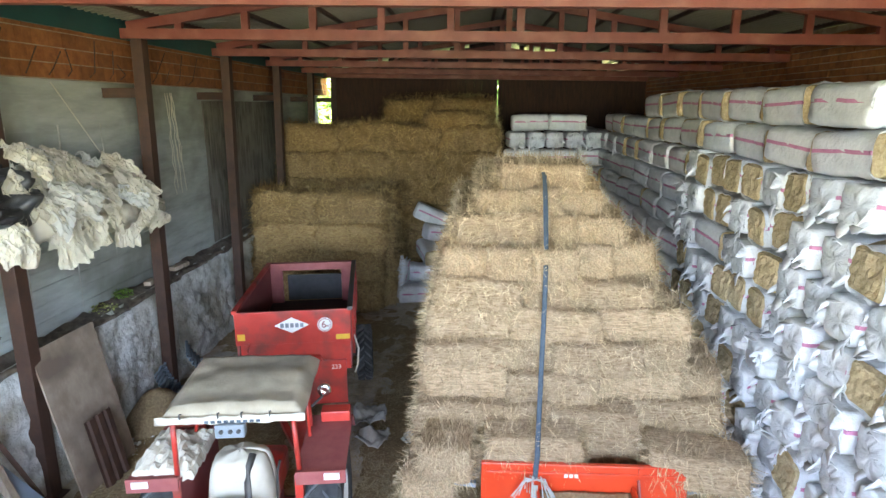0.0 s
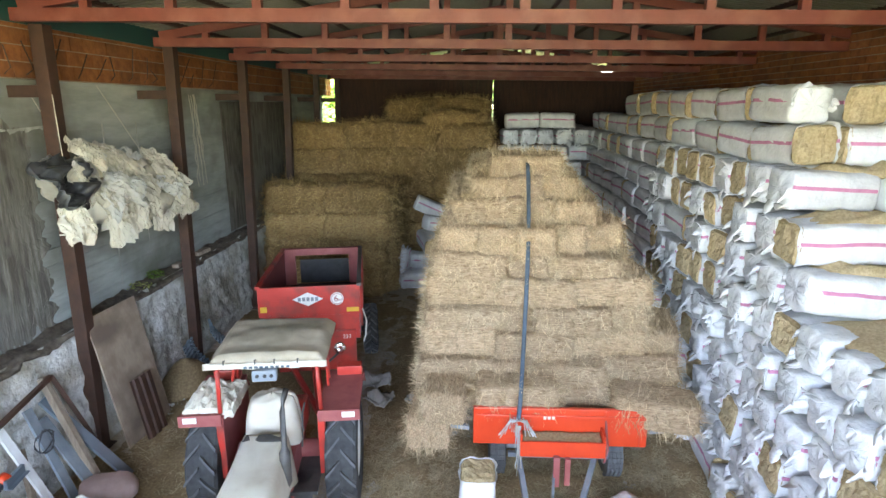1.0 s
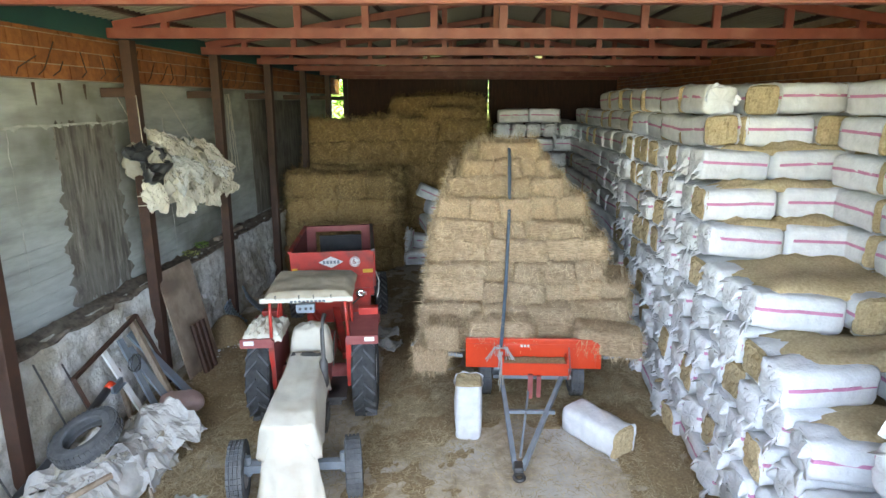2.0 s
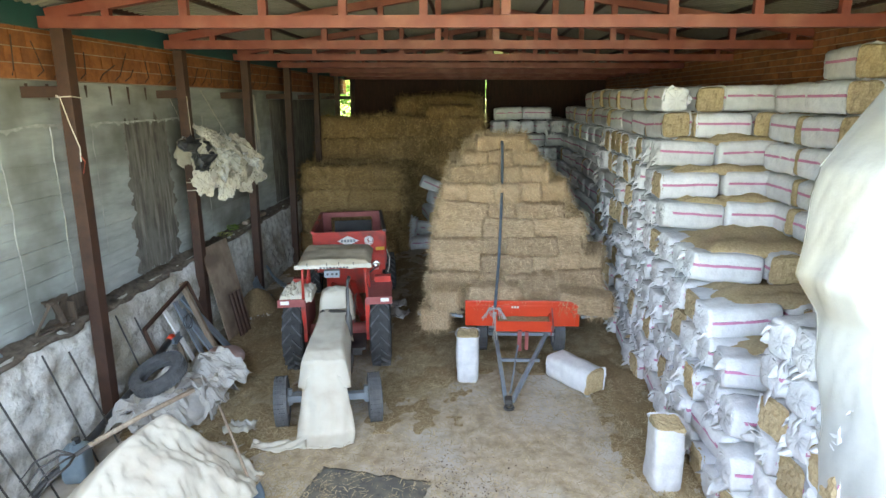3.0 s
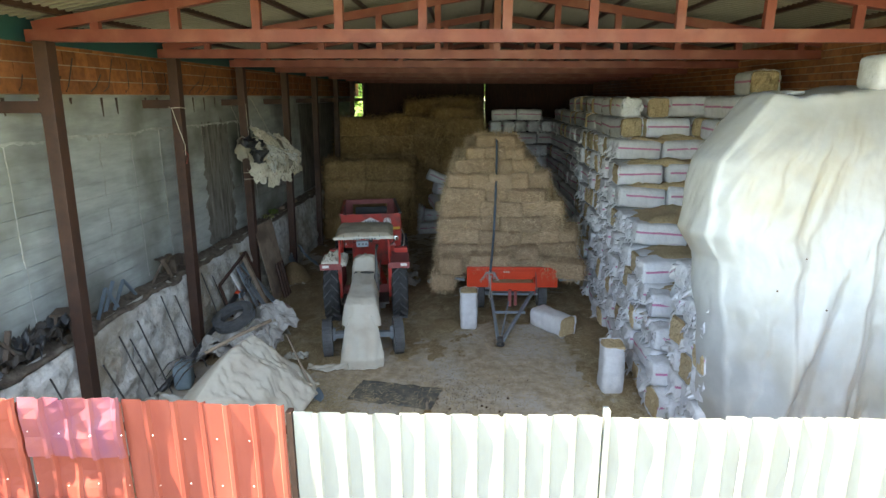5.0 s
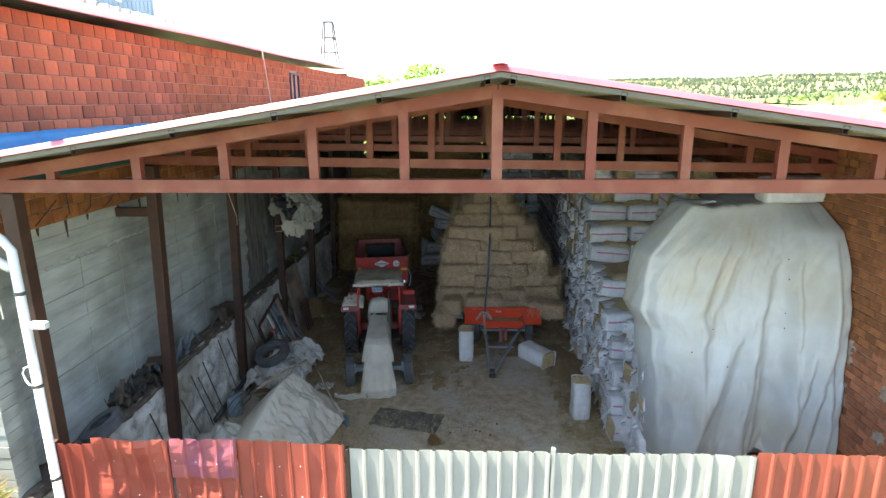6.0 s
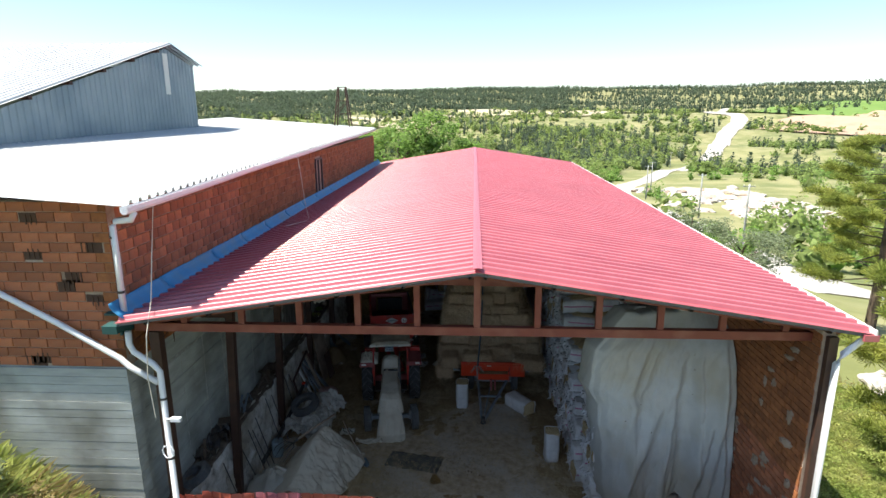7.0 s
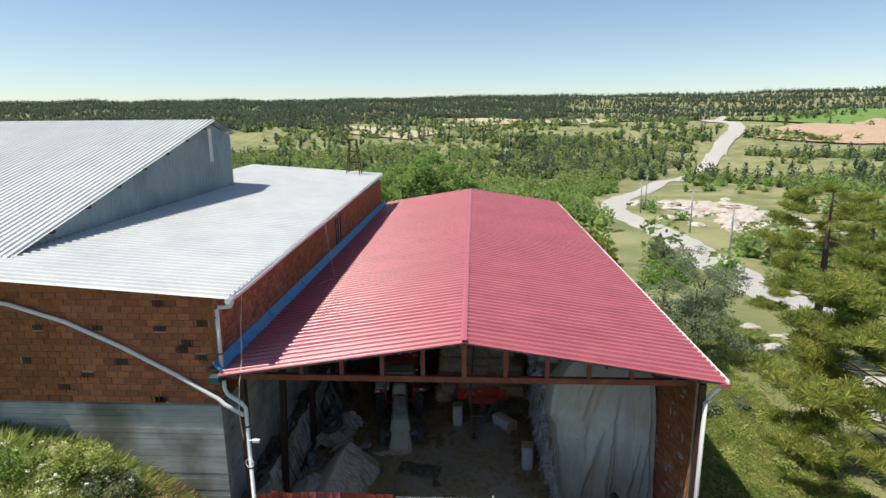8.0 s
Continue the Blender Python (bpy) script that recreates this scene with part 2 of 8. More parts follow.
M_STRAW_BLADE_OLD = mat("old_straw_blades", [(0.28, 0.175, 0.068), (0.54, 0.375, 0.175)], 4, rough=0.8, bump=0.0, island=0.4)
M_LITTER = mat("straw_litter", [(0.34, 0.26, 0.15), (0.54, 0.44, 0.28)], 4, rough=0.85, bump=0.0, island=0.35)
M_STRAW_OLD = mat("older_brown_straw", [(0.1, 0.058, 0.022), (0.28, 0.172, 0.066), (0.4, 0.265, 0.115)], 22, (0.35, 2.2, 2.2), rough=0.85, bump=0.9, bump_scale=60, dist=0.02, vary=0.15)
M_HAY_END = mat("packed_chaff", [(0.33, 0.24, 0.125), (0.57, 0.45, 0.275)], 34, rough=0.9, bump=0.8, bump_scale=90, vary=0.15)
M_CHAFF = mat("loose_chaff", [(0.18, 0.12, 0.06), (0.37, 0.27, 0.15)], 30, rough=0.95, bump=0.8, bump_scale=90)
M_DIRT = mat("brown_dirt", [(0.06, 0.042, 0.03), (0.2, 0.165, 0.13)], 9, rough=0.95, bump=0.8, bump_scale=40)
M_BAG = mat("white_woven_sack", [(0.56, 0.57, 0.59), (0.74, 0.75, 0.76)], 5, rough=0.6, bump=0.8, bump_scale=18, dist=0.015, vary=0.1)
M_STRIPE = mat("pink_woven_stripe", [(0.5, 0.16, 0.3), (0.62, 0.26, 0.4)], 9, rough=0.6, bump=0.1)
M_TARP = mat("white_tarpaulin", [(0.35, 0.355, 0.335), (0.45, 0.455, 0.43)], 1.5, rough=0.5, bump=0.5, bump_scale=7, stain=(0.36, 0.335, 0.27), stain_scale=0.9)
M_CLOTH = mat("ivory_cloth", [(0.5, 0.47, 0.395), (0.63, 0.6, 0.51)], 2.5, rough=0.75, bump=0.5, bump_scale=8, stain=(0.47, 0.42, 0.34), stain_scale=2.5)
M_TARP_D = mat("soiled_tarpaulin", [(0.26, 0.235, 0.185), (0.5, 0.47, 0.4)], 4, rough=0.6, bump=0.3, bump_scale=14, stain=(0.36, 0.33, 0.27), stain_scale=1.2)
M_SACK_GREY = mat("grey_dusty_sack", [(0.34, 0.33, 0.31), (0.5, 0.49, 0.46)], 5, rough=0.7, bump=0.4, bump_scale=20)
M_CANOPY = mat("faded_canvas_canopy", [(0.34, 0.285, 0.205), (0.5, 0.43, 0.325)], 3, rough=0.8, bump=0.2, stain=(0.27, 0.24, 0.18), stain_scale=2.2)
M_RED = mat("red_tractor_paint", [(0.48, 0.035, 0.026), (0.58, 0.055, 0.038)], 4, rough=0.4, bump=0.05, stain=(0.22, 0.05, 0.04), stain_scale=3)
M_RED_DUSTY = mat("dusty_dark_red_paint", [(0.25, 0.055, 0.055), (0.36, 0.11, 0.1)], 5, rough=0.65, bump=0.1)
M_ORANGE = mat("orange_red_paint", [(0.6, 0.045, 0.015), (0.7, 0.065, 0.02)], 3, rough=0.35, bump=0.05)
M_TREAD = mat("dark_tyre_grooves", [(0.022, 0.024, 0.026), (0.06, 0.062, 0.064)], 8, rough=0.9, bump=0.3)
M_RUBBER = mat("dusty_rubber", [(0.06, 0.065, 0.07), (0.13, 0.135, 0.14)], 8, rough=0.85, bump=0.3)
M_RIM = mat("grey_wheel_rim", [(0.4, 0.38, 0.36), (0.5, 0.48, 0.45)], 8, rough=0.5, metal=0.2)
M_IRON = mat("dark_iron", [(0.05, 0.05, 0.05), (0.11, 0.105, 0.1)], 8, rough=0.55, metal=0.4, bump=0.1)
M_GREYPAINT = mat("blue_grey_paint", [(0.17, 0.2, 0.23), (0.26, 0.3, 0.33)], 5, rough=0.55, bump=0.08)
M_CHROME = mat("chrome", [(0.7, 0.7, 0.7), (0.8, 0.8, 0.8)], 6, rough=0.15, metal=1.0, rough_var=0.05, bump=0.0)
M_WHITE = mat("white_paint", [(0.74, 0.74, 0.72), (0.82, 0.82, 0.8)], 6, rough=0.5, bump=0.05)
M_YELLOW = mat("yellow_paint", [(0.7, 0.42, 0.04), (0.8, 0.5, 0.06)], 6, rough=0.5, bump=0.05)
M_STRAP = mat("blue_grey_webbing", [(0.04, 0.06, 0.082), (0.075, 0.105, 0.135)], 30, rough=0.8, bump=0.3)
M_ROPE = mat("pale_rope", [(0.5, 0.46, 0.38), (0.68, 0.64, 0.55)], 40, rough=0.85, bump=0.4)
M_PVC = mat("white_plastic_pipe", [(0.72, 0.74, 0.76), (0.8, 0.81, 0.82)], 4, rough=0.4, bump=0.03)
M_BLUE = mat("blue_flashing", [(0.02, 0.2, 0.42), (0.04, 0.28, 0.52)], 3, rough=0.5, bump=0.05, stain=(0.1, 0.24, 0.36), stain_scale=2)
M_TEAL = mat("teal_fascia", [(0.012, 0.06, 0.06), (0.02, 0.09, 0.085)], 3, rough=0.6, bump=0.05)
M_BLUEPLASTIC = mat("grey_blue_plastic", [(0.16, 0.23, 0.28), (0.25, 0.33, 0.38)], 5, rough=0.5, bump=0.1)
M_BLACKPLASTIC = mat("black_plastic", [(0.02, 0.022, 0.025), (0.05, 0.052, 0.055)], 6, rough=0.4, bump=0.2)
M_FENCE_RED = mat("faded_red_sheet", [(0.24, 0.044, 0.03), (0.32, 0.075, 0.048)], 2, (2, 2, 0.5), rough=0.5, bump=0.08, vary=0.12)
M_FENCE_PURPLE = mat("purple_faded_sheet", [(0.2, 0.065, 0.11), (0.3, 0.08, 0.065)], 2.2, (2, 2, 0.8), rough=0.45, bump=0.1)
M_FENCE_WHITE = mat("white_profiled_sheet", [(0.25, 0.258, 0.232), (0.33, 0.34, 0.305)], 2, (2, 2, 0.5), rough=0.5, bump=0.08, vary=0.04)
M_MAT = mat("old_dark_rubber_mat", [(0.055, 0.055, 0.05), (0.13, 0.125, 0.11)], 5, rough=0.85, bump=0.5, stain=(0.2, 0.175, 0.135), stain_scale=3.5)
M_GRASS = leafy("green_grass", [(0.24, 0.34, 0.08), (0.52, 0.52, 0.2)], 1.1, 0.4)
M_WEED = leafy("yellow_green_weeds", [(0.3, 0.39, 0.1), (0.54, 0.55, 0.22)], 1.4, 0.4)
M_DRYGRASS = leafy("dry_grass", [(0.4, 0.32, 0.15), (0.52, 0.43, 0.22)], 3, 0.3)
M_LEAF = leafy("fresh_green_leaves", [(0.14, 0.25, 0.05), (0.24, 0.37, 0.1)], 2, 0.4)
M_LEAF_GREY = leafy("grey_green_leaves", [(0.16, 0.21, 0.11), (0.28, 0.33, 0.2)], 2, 0.4)
M_PINE = leafy("pine_needles", [(0.2, 0.27, 0.06), (0.46, 0.47, 0.12)], 0.9, 0.45)
M_WOODS = leafy("far_tree_crowns", [(0.15, 0.225, 0.065), (0.29, 0.36, 0.12)], 0.05, 0.45)
M_WOODS_DARK = leafy("far_pine_crowns", [(0.085, 0.125, 0.08), (0.135, 0.175, 0.115)], 0.05, 0.35)
M_BARK = mat("grey_brown_bark", [(0.07, 0.05, 0.035), (0.16, 0.12, 0.09)], 8, (3, 3, 0.6), rough=0.95, bump=0.7)
M_ROAD = mat("pale_gravel_road", [(0.36, 0.34, 0.31), (0.46, 0.44, 0.41)], 0.6, rough=0.95, bump=0.2)
M_ROCK = mat("pale_limestone", [(0.36, 0.33, 0.29), (0.55, 0.52, 0.48)], 0.8, rough=0.95, bump=0.8, bump_scale=3, dist=0.2, stain=(0.36, 0.25, 0.18), stain_scale=0.3)
# ---- ground ----
PD = [0, 25, 60, 105, 160, 340, 600, 900, 1300, 2000, 3000, 5000]
PZ = [0, -1, -7, -13, -16, -24, -24, -8, 12, 62, 85, 60]


def ground_h(x, y):
    d = math.hypot(x, y + 6)
    z = float(np.interp(d, PD, PZ))
    z += smooth_step(100, 300, d) * (4 * math.sin(x * 0.011 + 1) * math.sin(y * 0.013) + 2.5 * math.sin(x * 0.027 + y * 0.019))
    z += smooth_step(700, 1500, d) * (10 * math.sin(x * 0.0031 + 0.6) * math.sin(y * 0.0026 + 1) - 14 * smooth_step(0, -900, x))
    k = float(np.interp(-x, [5.0, 5.35, 7.0, 8.5, 10.4], [0, 2.0, 3.2, 3.9, 4.3])) * smooth_step(130, 30, abs(y))
    return z + k * (1 - 0.35 * smooth_step(-4, -16, y))


def ground_low(x, y):
    """The ground, sunk under the barn's floor."""
    z = ground_h(x, y)
    inside = smooth_step(-5.4, -5.1, x) * smooth_step(7.0, 6.4, x) * smooth_step(-4.2, -3.9, y) * smooth_step(21.6, 21.0, y)
    return z * (1 - inside) - 0.35 * inside - 0.02


def ground_material():
    m = mat("meadow_ground", [(0.1, 0.135, 0.04), (0.18, 0.19, 0.07), (0.3, 0.28, 0.14)], 0.03, rough=0.95, bump=0.6, bump_scale=0.6, dist=0.3, stain=(0.27, 0.26, 0.125), stain_scale=0.09)
    return m


def ground():
    n, rs, r = 240, [0.0], 1.2
    while r < 5200:
        rs.append(r)
        r *= 1.045
        r += 0.12
    V, F = [(0, 0, ground_low(0, 0))], []
    for r in rs[1:]:
        for k in range(n):
            x, y = r * math.cos(k * math.tau / n), r * math.sin(k * math.tau / n)
            V.append((x, y, ground_low(x, y)))
    for k in range(n):
        F.append((0, 1 + k, 1 + (k + 1) % n))
    for i in range(len(rs) - 2):
        a, b = 1 + i * n, 1 + (i + 1) * n
        for k in range(n):
            F.append((a + k, b + k, b + (k + 1) % n, a + (k + 1) % n))
    solid("ground", from_np("ground", V, F), ground_material(), "rolling meadow ground with dry and green patches", "ground", "structure", True)


ground()


def draped(name, pts, width, m, label, lift=0.25, sub=8):
    """A strip along pts (x, y, extra width), laid on the ground."""
    P = []
    for i in range(len(pts) - 1):
        p0, p1, p2, p3 = (np.array(pts[min(max(j, 0), len(pts) - 1)], float) for j in (i - 1, i, i + 1, i + 2))
        for k in range(sub):
            t = k / sub
            P.append(0.5 * (2 * p1 + (p2 - p0) * t + (2 * p0 - 5 * p1 + 4 * p2 - p3) * t * t + (3 * p1 - p0 - 3 * p2 + p3) * t ** 3))
    P.append(np.array(pts[-1], float))
    V, F, c = [], [], 7
    for i, p in enumerate(P):
        d = P[min(i + 1, len(P) - 1)][:2] - P[max(i - 1, 0)][:2]
        d /= max(np.linalg.norm(d), 1e-6)
        w = width * p[2] * (1 + 0.08 * math.sin(i * 1.7))
        for j in range(c):
            s = (j / (c - 1) - 0.5) * w
            x, y = p[0] + d[1] * s, p[1] - d[0] * s
            dist = math.hypot(x, y)
            V.append((x, y, ground_low(x, y) + lift * max(0.3, dist / 200) - (0.5 * lift if j in (0, c - 1) else 0)))
    for i in range(len(P) - 1):
        for j in range(c - 1):
            F.append((i * c + j, i * c + j + 1, (i + 1) * c + j + 1, (i + 1) * c + j))
    return solid(name, from_np(name, V, F), m, label, "road" if "road" in name else "field", "structure", True)


draped("road", [(30, 30, 1), (36, 63, 1), (42, 93, 1), (43, 114, 1), (42, 139, 1), (43, 160, 1), (55, 197, 1), (76, 234, 1), (122, 338, 1.1), (174, 423, 1.5), (254, 603, 2.0), (312, 714, 2.4), (360, 822, 2.4), (352, 905, 2.0), (461, 1098, 2.0)], 8.0, M_ROAD, "pale gravel country road winding through the valley", 0.3)
M_FIELD_G = mat("green_crop", [(0.1, 0.19, 0.03), (0.15, 0.24, 0.05)], 0.05, rough=0.9, bump=0.3, bump_scale=0.8, dist=0.2)
M_FIELD_B = mat("ploughed_earth", [(0.36, 0.24, 0.16), (0.46, 0.33, 0.23)], 0.06, rough=0.95, bump=0.3, bump_scale=0.8, dist=0.2)
M_FIELD_P = mat("pale_dry_field", [(0.38, 0.33, 0.21), (0.47, 0.42, 0.29)], 0.06, rough=0.95, bump=0.3, bump_scale=0.8, dist=0.2)
draped("green_field", [(430, 860, 1), (560, 960, 1.2), (820, 1120, 1.5)], 150, M_FIELD_G, "bright green crop field on the far hillside", 0.5)
draped("brown_field", [(355, 640, 0.8), (430, 690, 1.2), (640, 830, 1.4)], 130, M_FIELD_B, "bare brown ploughed field on the hillside", 0.5)
draped("dry_field", [(-120, 1010, 1), (60, 1010, 1.2), (260, 1060, 1)], 90, M_FIELD_P, "pale dry field across the valley", 0.5)
draped("dry_field", [(-330, 900, 1), (-230, 880, 1.2), (-60, 760, 1)], 70, M_FIELD_P, "pale dry field beyond the woods", 0.5)

# unseen yard, added to set how much sunlight bounces into the barn
M_YARD_BOUNCE = mat("unseen_yard_bounce", [(0.05, 0.045, 0.03), (0.09, 0.08, 0.055)], 1.2, rough=0.95, bump=0.3, bump_scale=30)
solid("yard", sheet("yard", lambda u, v: (-5.0 + u * 13, -34 + v * 30.3, 0.0 + 0.02 * fbm((u * 9, v * 9, 0)) - 0.6 * smooth_step(0.8, 1, u)), 26, 30, 0.5), M_YARD_BOUNCE, "unseen yard before the barn, dark to limit bounced light", "yard", "structure", True)

# ---- the barn's shell ----
XL, XR, YF, YB = -5.15, 6.1, -3.8, 20.6
YN = -3.68  # front of the brick building next door
RIDGE_X, RIDGE_Z, EAVE_L, EAVE_R, EAVE_Z = 0.85, 6.76, -4.85, 6.68, 5.87
ROOF_F, ROOF_B = -4.08, 23.3
FRAMES_Y = [-3.5 + 3.0 * k for k in range(9)]
# foot (y, x) and lean in degrees of the posts along the concrete wall
POSTS = ((-0.65, -4.71, 2.3), (2.5, -4.71, 1.8), (5.75, -4.75, 0.9), (8.5, -4.67, 1.4), (11.5, -4.66, 1.4), (14.5, -4.66, 1.4), (17.5, -4.66, 1.4), (20.4, -4.66, 1.4))


def roof_z(x):
    return RIDGE_Z - (RIDGE_Z - EAVE_Z) * (abs(x - RIDGE_X) / ((RIDGE_X - EAVE_L) if x < RIDGE_X else (EAVE_R - RIDGE_X)))


def floor_mesh():
    nx, ny = 60, 120
    return sheet("floor", lambda u, v: (XL - 0.3 + u * (XR - XL + 0.6), YF + v * (YB - YF), 0.012 * fbm((u * 9, v * 18, 0))), nx, ny, 0.25)


solid("floor", floor_mesh(), M_FLOOR, "dusty worn concrete barn floor strewn with chaff", "floor", "structure", True)


def left_wall():
    # board-marked concrete above the ledge
    nb = 16
    w = thing("wall_left", "board-marked grey concrete retaining wall with stains", "wall", kind="structure")
    h = (4.945 - 1.5) / nb
    for i in range(nb):
        z0 = 1.5 + i * h
        dx = 0.012 * (R.random() - 0.5)
        part("concrete_course", bx(XL - 0.45, XL + dx, YN + 0.26, YB, z0, z0 + h - 0.006), M_CONC, w)
    part("concrete_core", bx(XL - 0.7, XL - 0.02, YN + 0.42, YB, -0.3, 4.9), M_CONC, w)
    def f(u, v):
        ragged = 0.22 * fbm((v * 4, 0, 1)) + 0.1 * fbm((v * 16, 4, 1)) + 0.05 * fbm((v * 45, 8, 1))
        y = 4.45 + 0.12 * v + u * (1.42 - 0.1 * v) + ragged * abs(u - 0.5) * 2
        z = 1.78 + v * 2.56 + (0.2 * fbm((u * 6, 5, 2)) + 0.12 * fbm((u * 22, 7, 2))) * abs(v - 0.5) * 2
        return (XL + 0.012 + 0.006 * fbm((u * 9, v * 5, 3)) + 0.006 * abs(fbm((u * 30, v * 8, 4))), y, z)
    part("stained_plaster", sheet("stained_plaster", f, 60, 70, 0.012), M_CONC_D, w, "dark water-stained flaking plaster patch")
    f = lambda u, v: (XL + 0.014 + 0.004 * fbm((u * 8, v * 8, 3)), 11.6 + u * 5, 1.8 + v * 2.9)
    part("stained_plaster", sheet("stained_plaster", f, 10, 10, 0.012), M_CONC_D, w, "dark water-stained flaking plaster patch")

    # lime drips down the upright joints of the formwork, and the crust along the top pour
    for k, y in enumerate((-1.7, -0.75, 0.2, 1.1, 1.95, 2.85, 3.72, 6.5, 7.4, 8.3)):
        x = XL + 0.001
        pts = [(x, y + 0.05 * fbm((j * 0.7, k, 5)) - 0.01 * j / 3, 4.36 - j * (2.5 if k % 3 else 2.1) / 12) for j in range(13)]
        part("lime_drip", tb(pts, 0.006 + 0.003 * (k % 3), 6), M_LIME, w, "pale lime drip down a formwork joint")
    f = lambda u, v: (XL + 0.008 + 0.008 * abs(fbm((u * 60, v * 3, 2))), -3.0 + u * 9.5, 4.36 + 0.04 * fbm((u * 9, 0, 3)) - v * (0.03 + 0.09 * max(0.0, fbm((u * 70, 1, 4)))))
    part("lime_drip", sheet("lime_drip", f, 240, 4, 0.006), M_LIME, w, "ragged lime crust along the pour line")


left_wall()


def rubble_wall():
    def f(u, v):
        y = YF + 0.1 + u * 21.0
        z = -0.05 + v * 1.78
        b = 0.05 * fbm((y * 1.3, z * 1.6, 0), 3) + 0.055 * fbm((y * 3.4, z * 3.8, 7), 4) + 0.035 * abs(fbm((y * 11, z * 11, 2)))
        return (-4.83 + b * (1 - 0.7 * v ** 6) + 0.1 * (1 - v) + 0.04 * smooth_step(0.93, 1, v) * -2, y, z)
    w = solid("wall_lower", sheet("wall_lower", f, 420, 44, 0.33), M_STONE, "rough whitewashed rubble retaining wall with a ledge on top", "wall", "structure", True)
    f = lambda u, v: (XL + u * 0.34, YF + 0.1 + v * 21, 1.715 + 0.09 * fbm((u * 4, v * 55, 0)) + 0.03 * fbm((u * 9, v * 190, 3)) + 0.05 * (1 - u))
    part("ledge_dirt", sheet("ledge_dirt", f, 6, 160, 0.06), M_DIRT, w, "dirt and debris along the ledge", True)


rubble_wall()

BRICKS = {}


def brick_mesh(lx, ly, lz):
    key = (round(lx, 3), round(ly, 3), round(lz, 3))
    if key not in BRICKS:
        b = bmesh.new()
        box(b, -lx / 2, lx / 2, -ly / 2, ly / 2, -lz / 2, lz / 2)
        bmesh.ops.bevel(b, geom=b.edges[:], offset=0.006, segments=1, affect="EDGES")
        me = bpy.data.meshes.new("brick")
        b.to_mesh(me)
        b.free()
        BRICKS[key] = finish(me, M_BRICK)
    return BRICKS[key]


def brick_wall(name, label, axis, face, a0, a1, z0, z1, near, thick=0.22, bl=0.265, bh=0.19, skip=None, sign=1):
    """Brick courses on a wall along axis 'x' or 'y'; face: the plane that shows; sign: the way it looks; near(a, z): bricks made as single pieces."""
    back = face - sign * 0.02
    w = solid(name, bx(min(back, back - sign * thick), max(back, back - sign * thick), a0, a1, z0, z1) if axis == "y" else bx(a0, a1, min(back, back - sign * thick), max(back, back - sign * thick), z0, z1), M_MORTAR, label, "wall", "structure")
    singles = 0
    rows = int(round((z1 - z0) / bh))
    h = (z1 - z0) / rows
    V, F = [], []
    for r in range(rows):
        a = a0 - (bl / 2 if r % 2 else 0) + R.uniform(-0.03, 0.03)
        while a < a1 - 0.03:
            s, e = max(a, a0) + 0.006, min(a + bl, a1) - 0.006
            a += bl
            z = z0 + (r + 0.5) * h
            c = (s + e) / 2
            if e - s < 0.04 or (skip and skip(c, z)):
                continue
            proud = R.uniform(-0.006, 0.006)
            p = face - sign * 0.035 + sign * proud
            if near(c, z) and singles < 300 and abs(e - s - bl + 0.012) < 1e-3:
                me = brick_mesh(0.07, bl - 0.012, h - 0.014) if axis == "y" else brick_mesh(bl - 0.012, 0.07, h - 0.014)
                ob = new("brick", me)
                ob.parent = w
                ob.location = (p, c, z) if axis == "y" else (c, p, z)
                ob.rotation_euler = (0, 0, R.uniform(-0.01, 0.01))
                singles += 1
            else:
                n = len(V)
                hx, hy = (0.035, (e - s) / 2) if axis == "y" else ((e - s) / 2, 0.035)
                cx, cy = (p, c) if axis == "y" else (c, p)
                V += [(cx + i * hx, cy + j * hy, z + k * (h / 2 - 0.007)) for k in (-1, 1) for i, j in ((-1, -1), (1, -1), (1, 1), (-1, 1))]
                F += [tuple(n + q for q in f) for f in ((3, 2, 1, 0), (4, 5, 6, 7), (0, 1, 5, 4), (1, 2, 6, 5), (2, 3, 7, 6), (3, 0, 4, 7))]
    if V:
        tagged(part("bricks", from_np("bricks", V, F), M_BRICK_J, w), kind="stuff")
    return w


# neighbouring brick building: the wall that stands over the barn's roof, and its front
brick_wall("wall_brick_side", "red hollow-brick wall standing over the barn roof", "y", -4.98, YN + 0.07, 21.3, 4.94, 7.62, lambda a, z: a < 1.6 and z > 5.9, skip=lambda a, z: 8.55 < a < 9.5 and 6.1 < z < 7.4)
HOLES = [(-6.2, 7.45), (-6.25, 6.9), (-5.6, 6.5), (-5.75, 6.35), (-5.35, 7.0), (-7.4, 6.0), (-9.6, 6.0), (-8.3, 5.6), (-6.6, 5.05), (-6.4, 5.1), (-9.2, 6.9), (-5.3, 6.1), (-7.9, 6.9), (-8.8, 5.3)]
brick_wall("wall_brick_front", "weathered red hollow-brick front wall with broken bricks", "x", YN, -12.0, -4.98, 4.94, 7.74, lambda a, z: a > -8.6, sign=-1, bl=0.3, bh=0.165, skip=lambda a, z: any(abs(a - p) < 0.15 and abs(z - q) < 0.083 for p, q in HOLES))
for xe, za, zb in ((-7.3, 7.745, 7.9), (-9.5, 7.905, 8.06)):
    solid("wall_brick_eave", bx(-12.0, xe, YN - 0.002, YN + 0.2, za, zb), M_BRICK_J, "last brick courses under the sloping roof", "wall", "structure")
# dark boxes in the gaps carry the shade of the open cells
holes = bmesh.new()
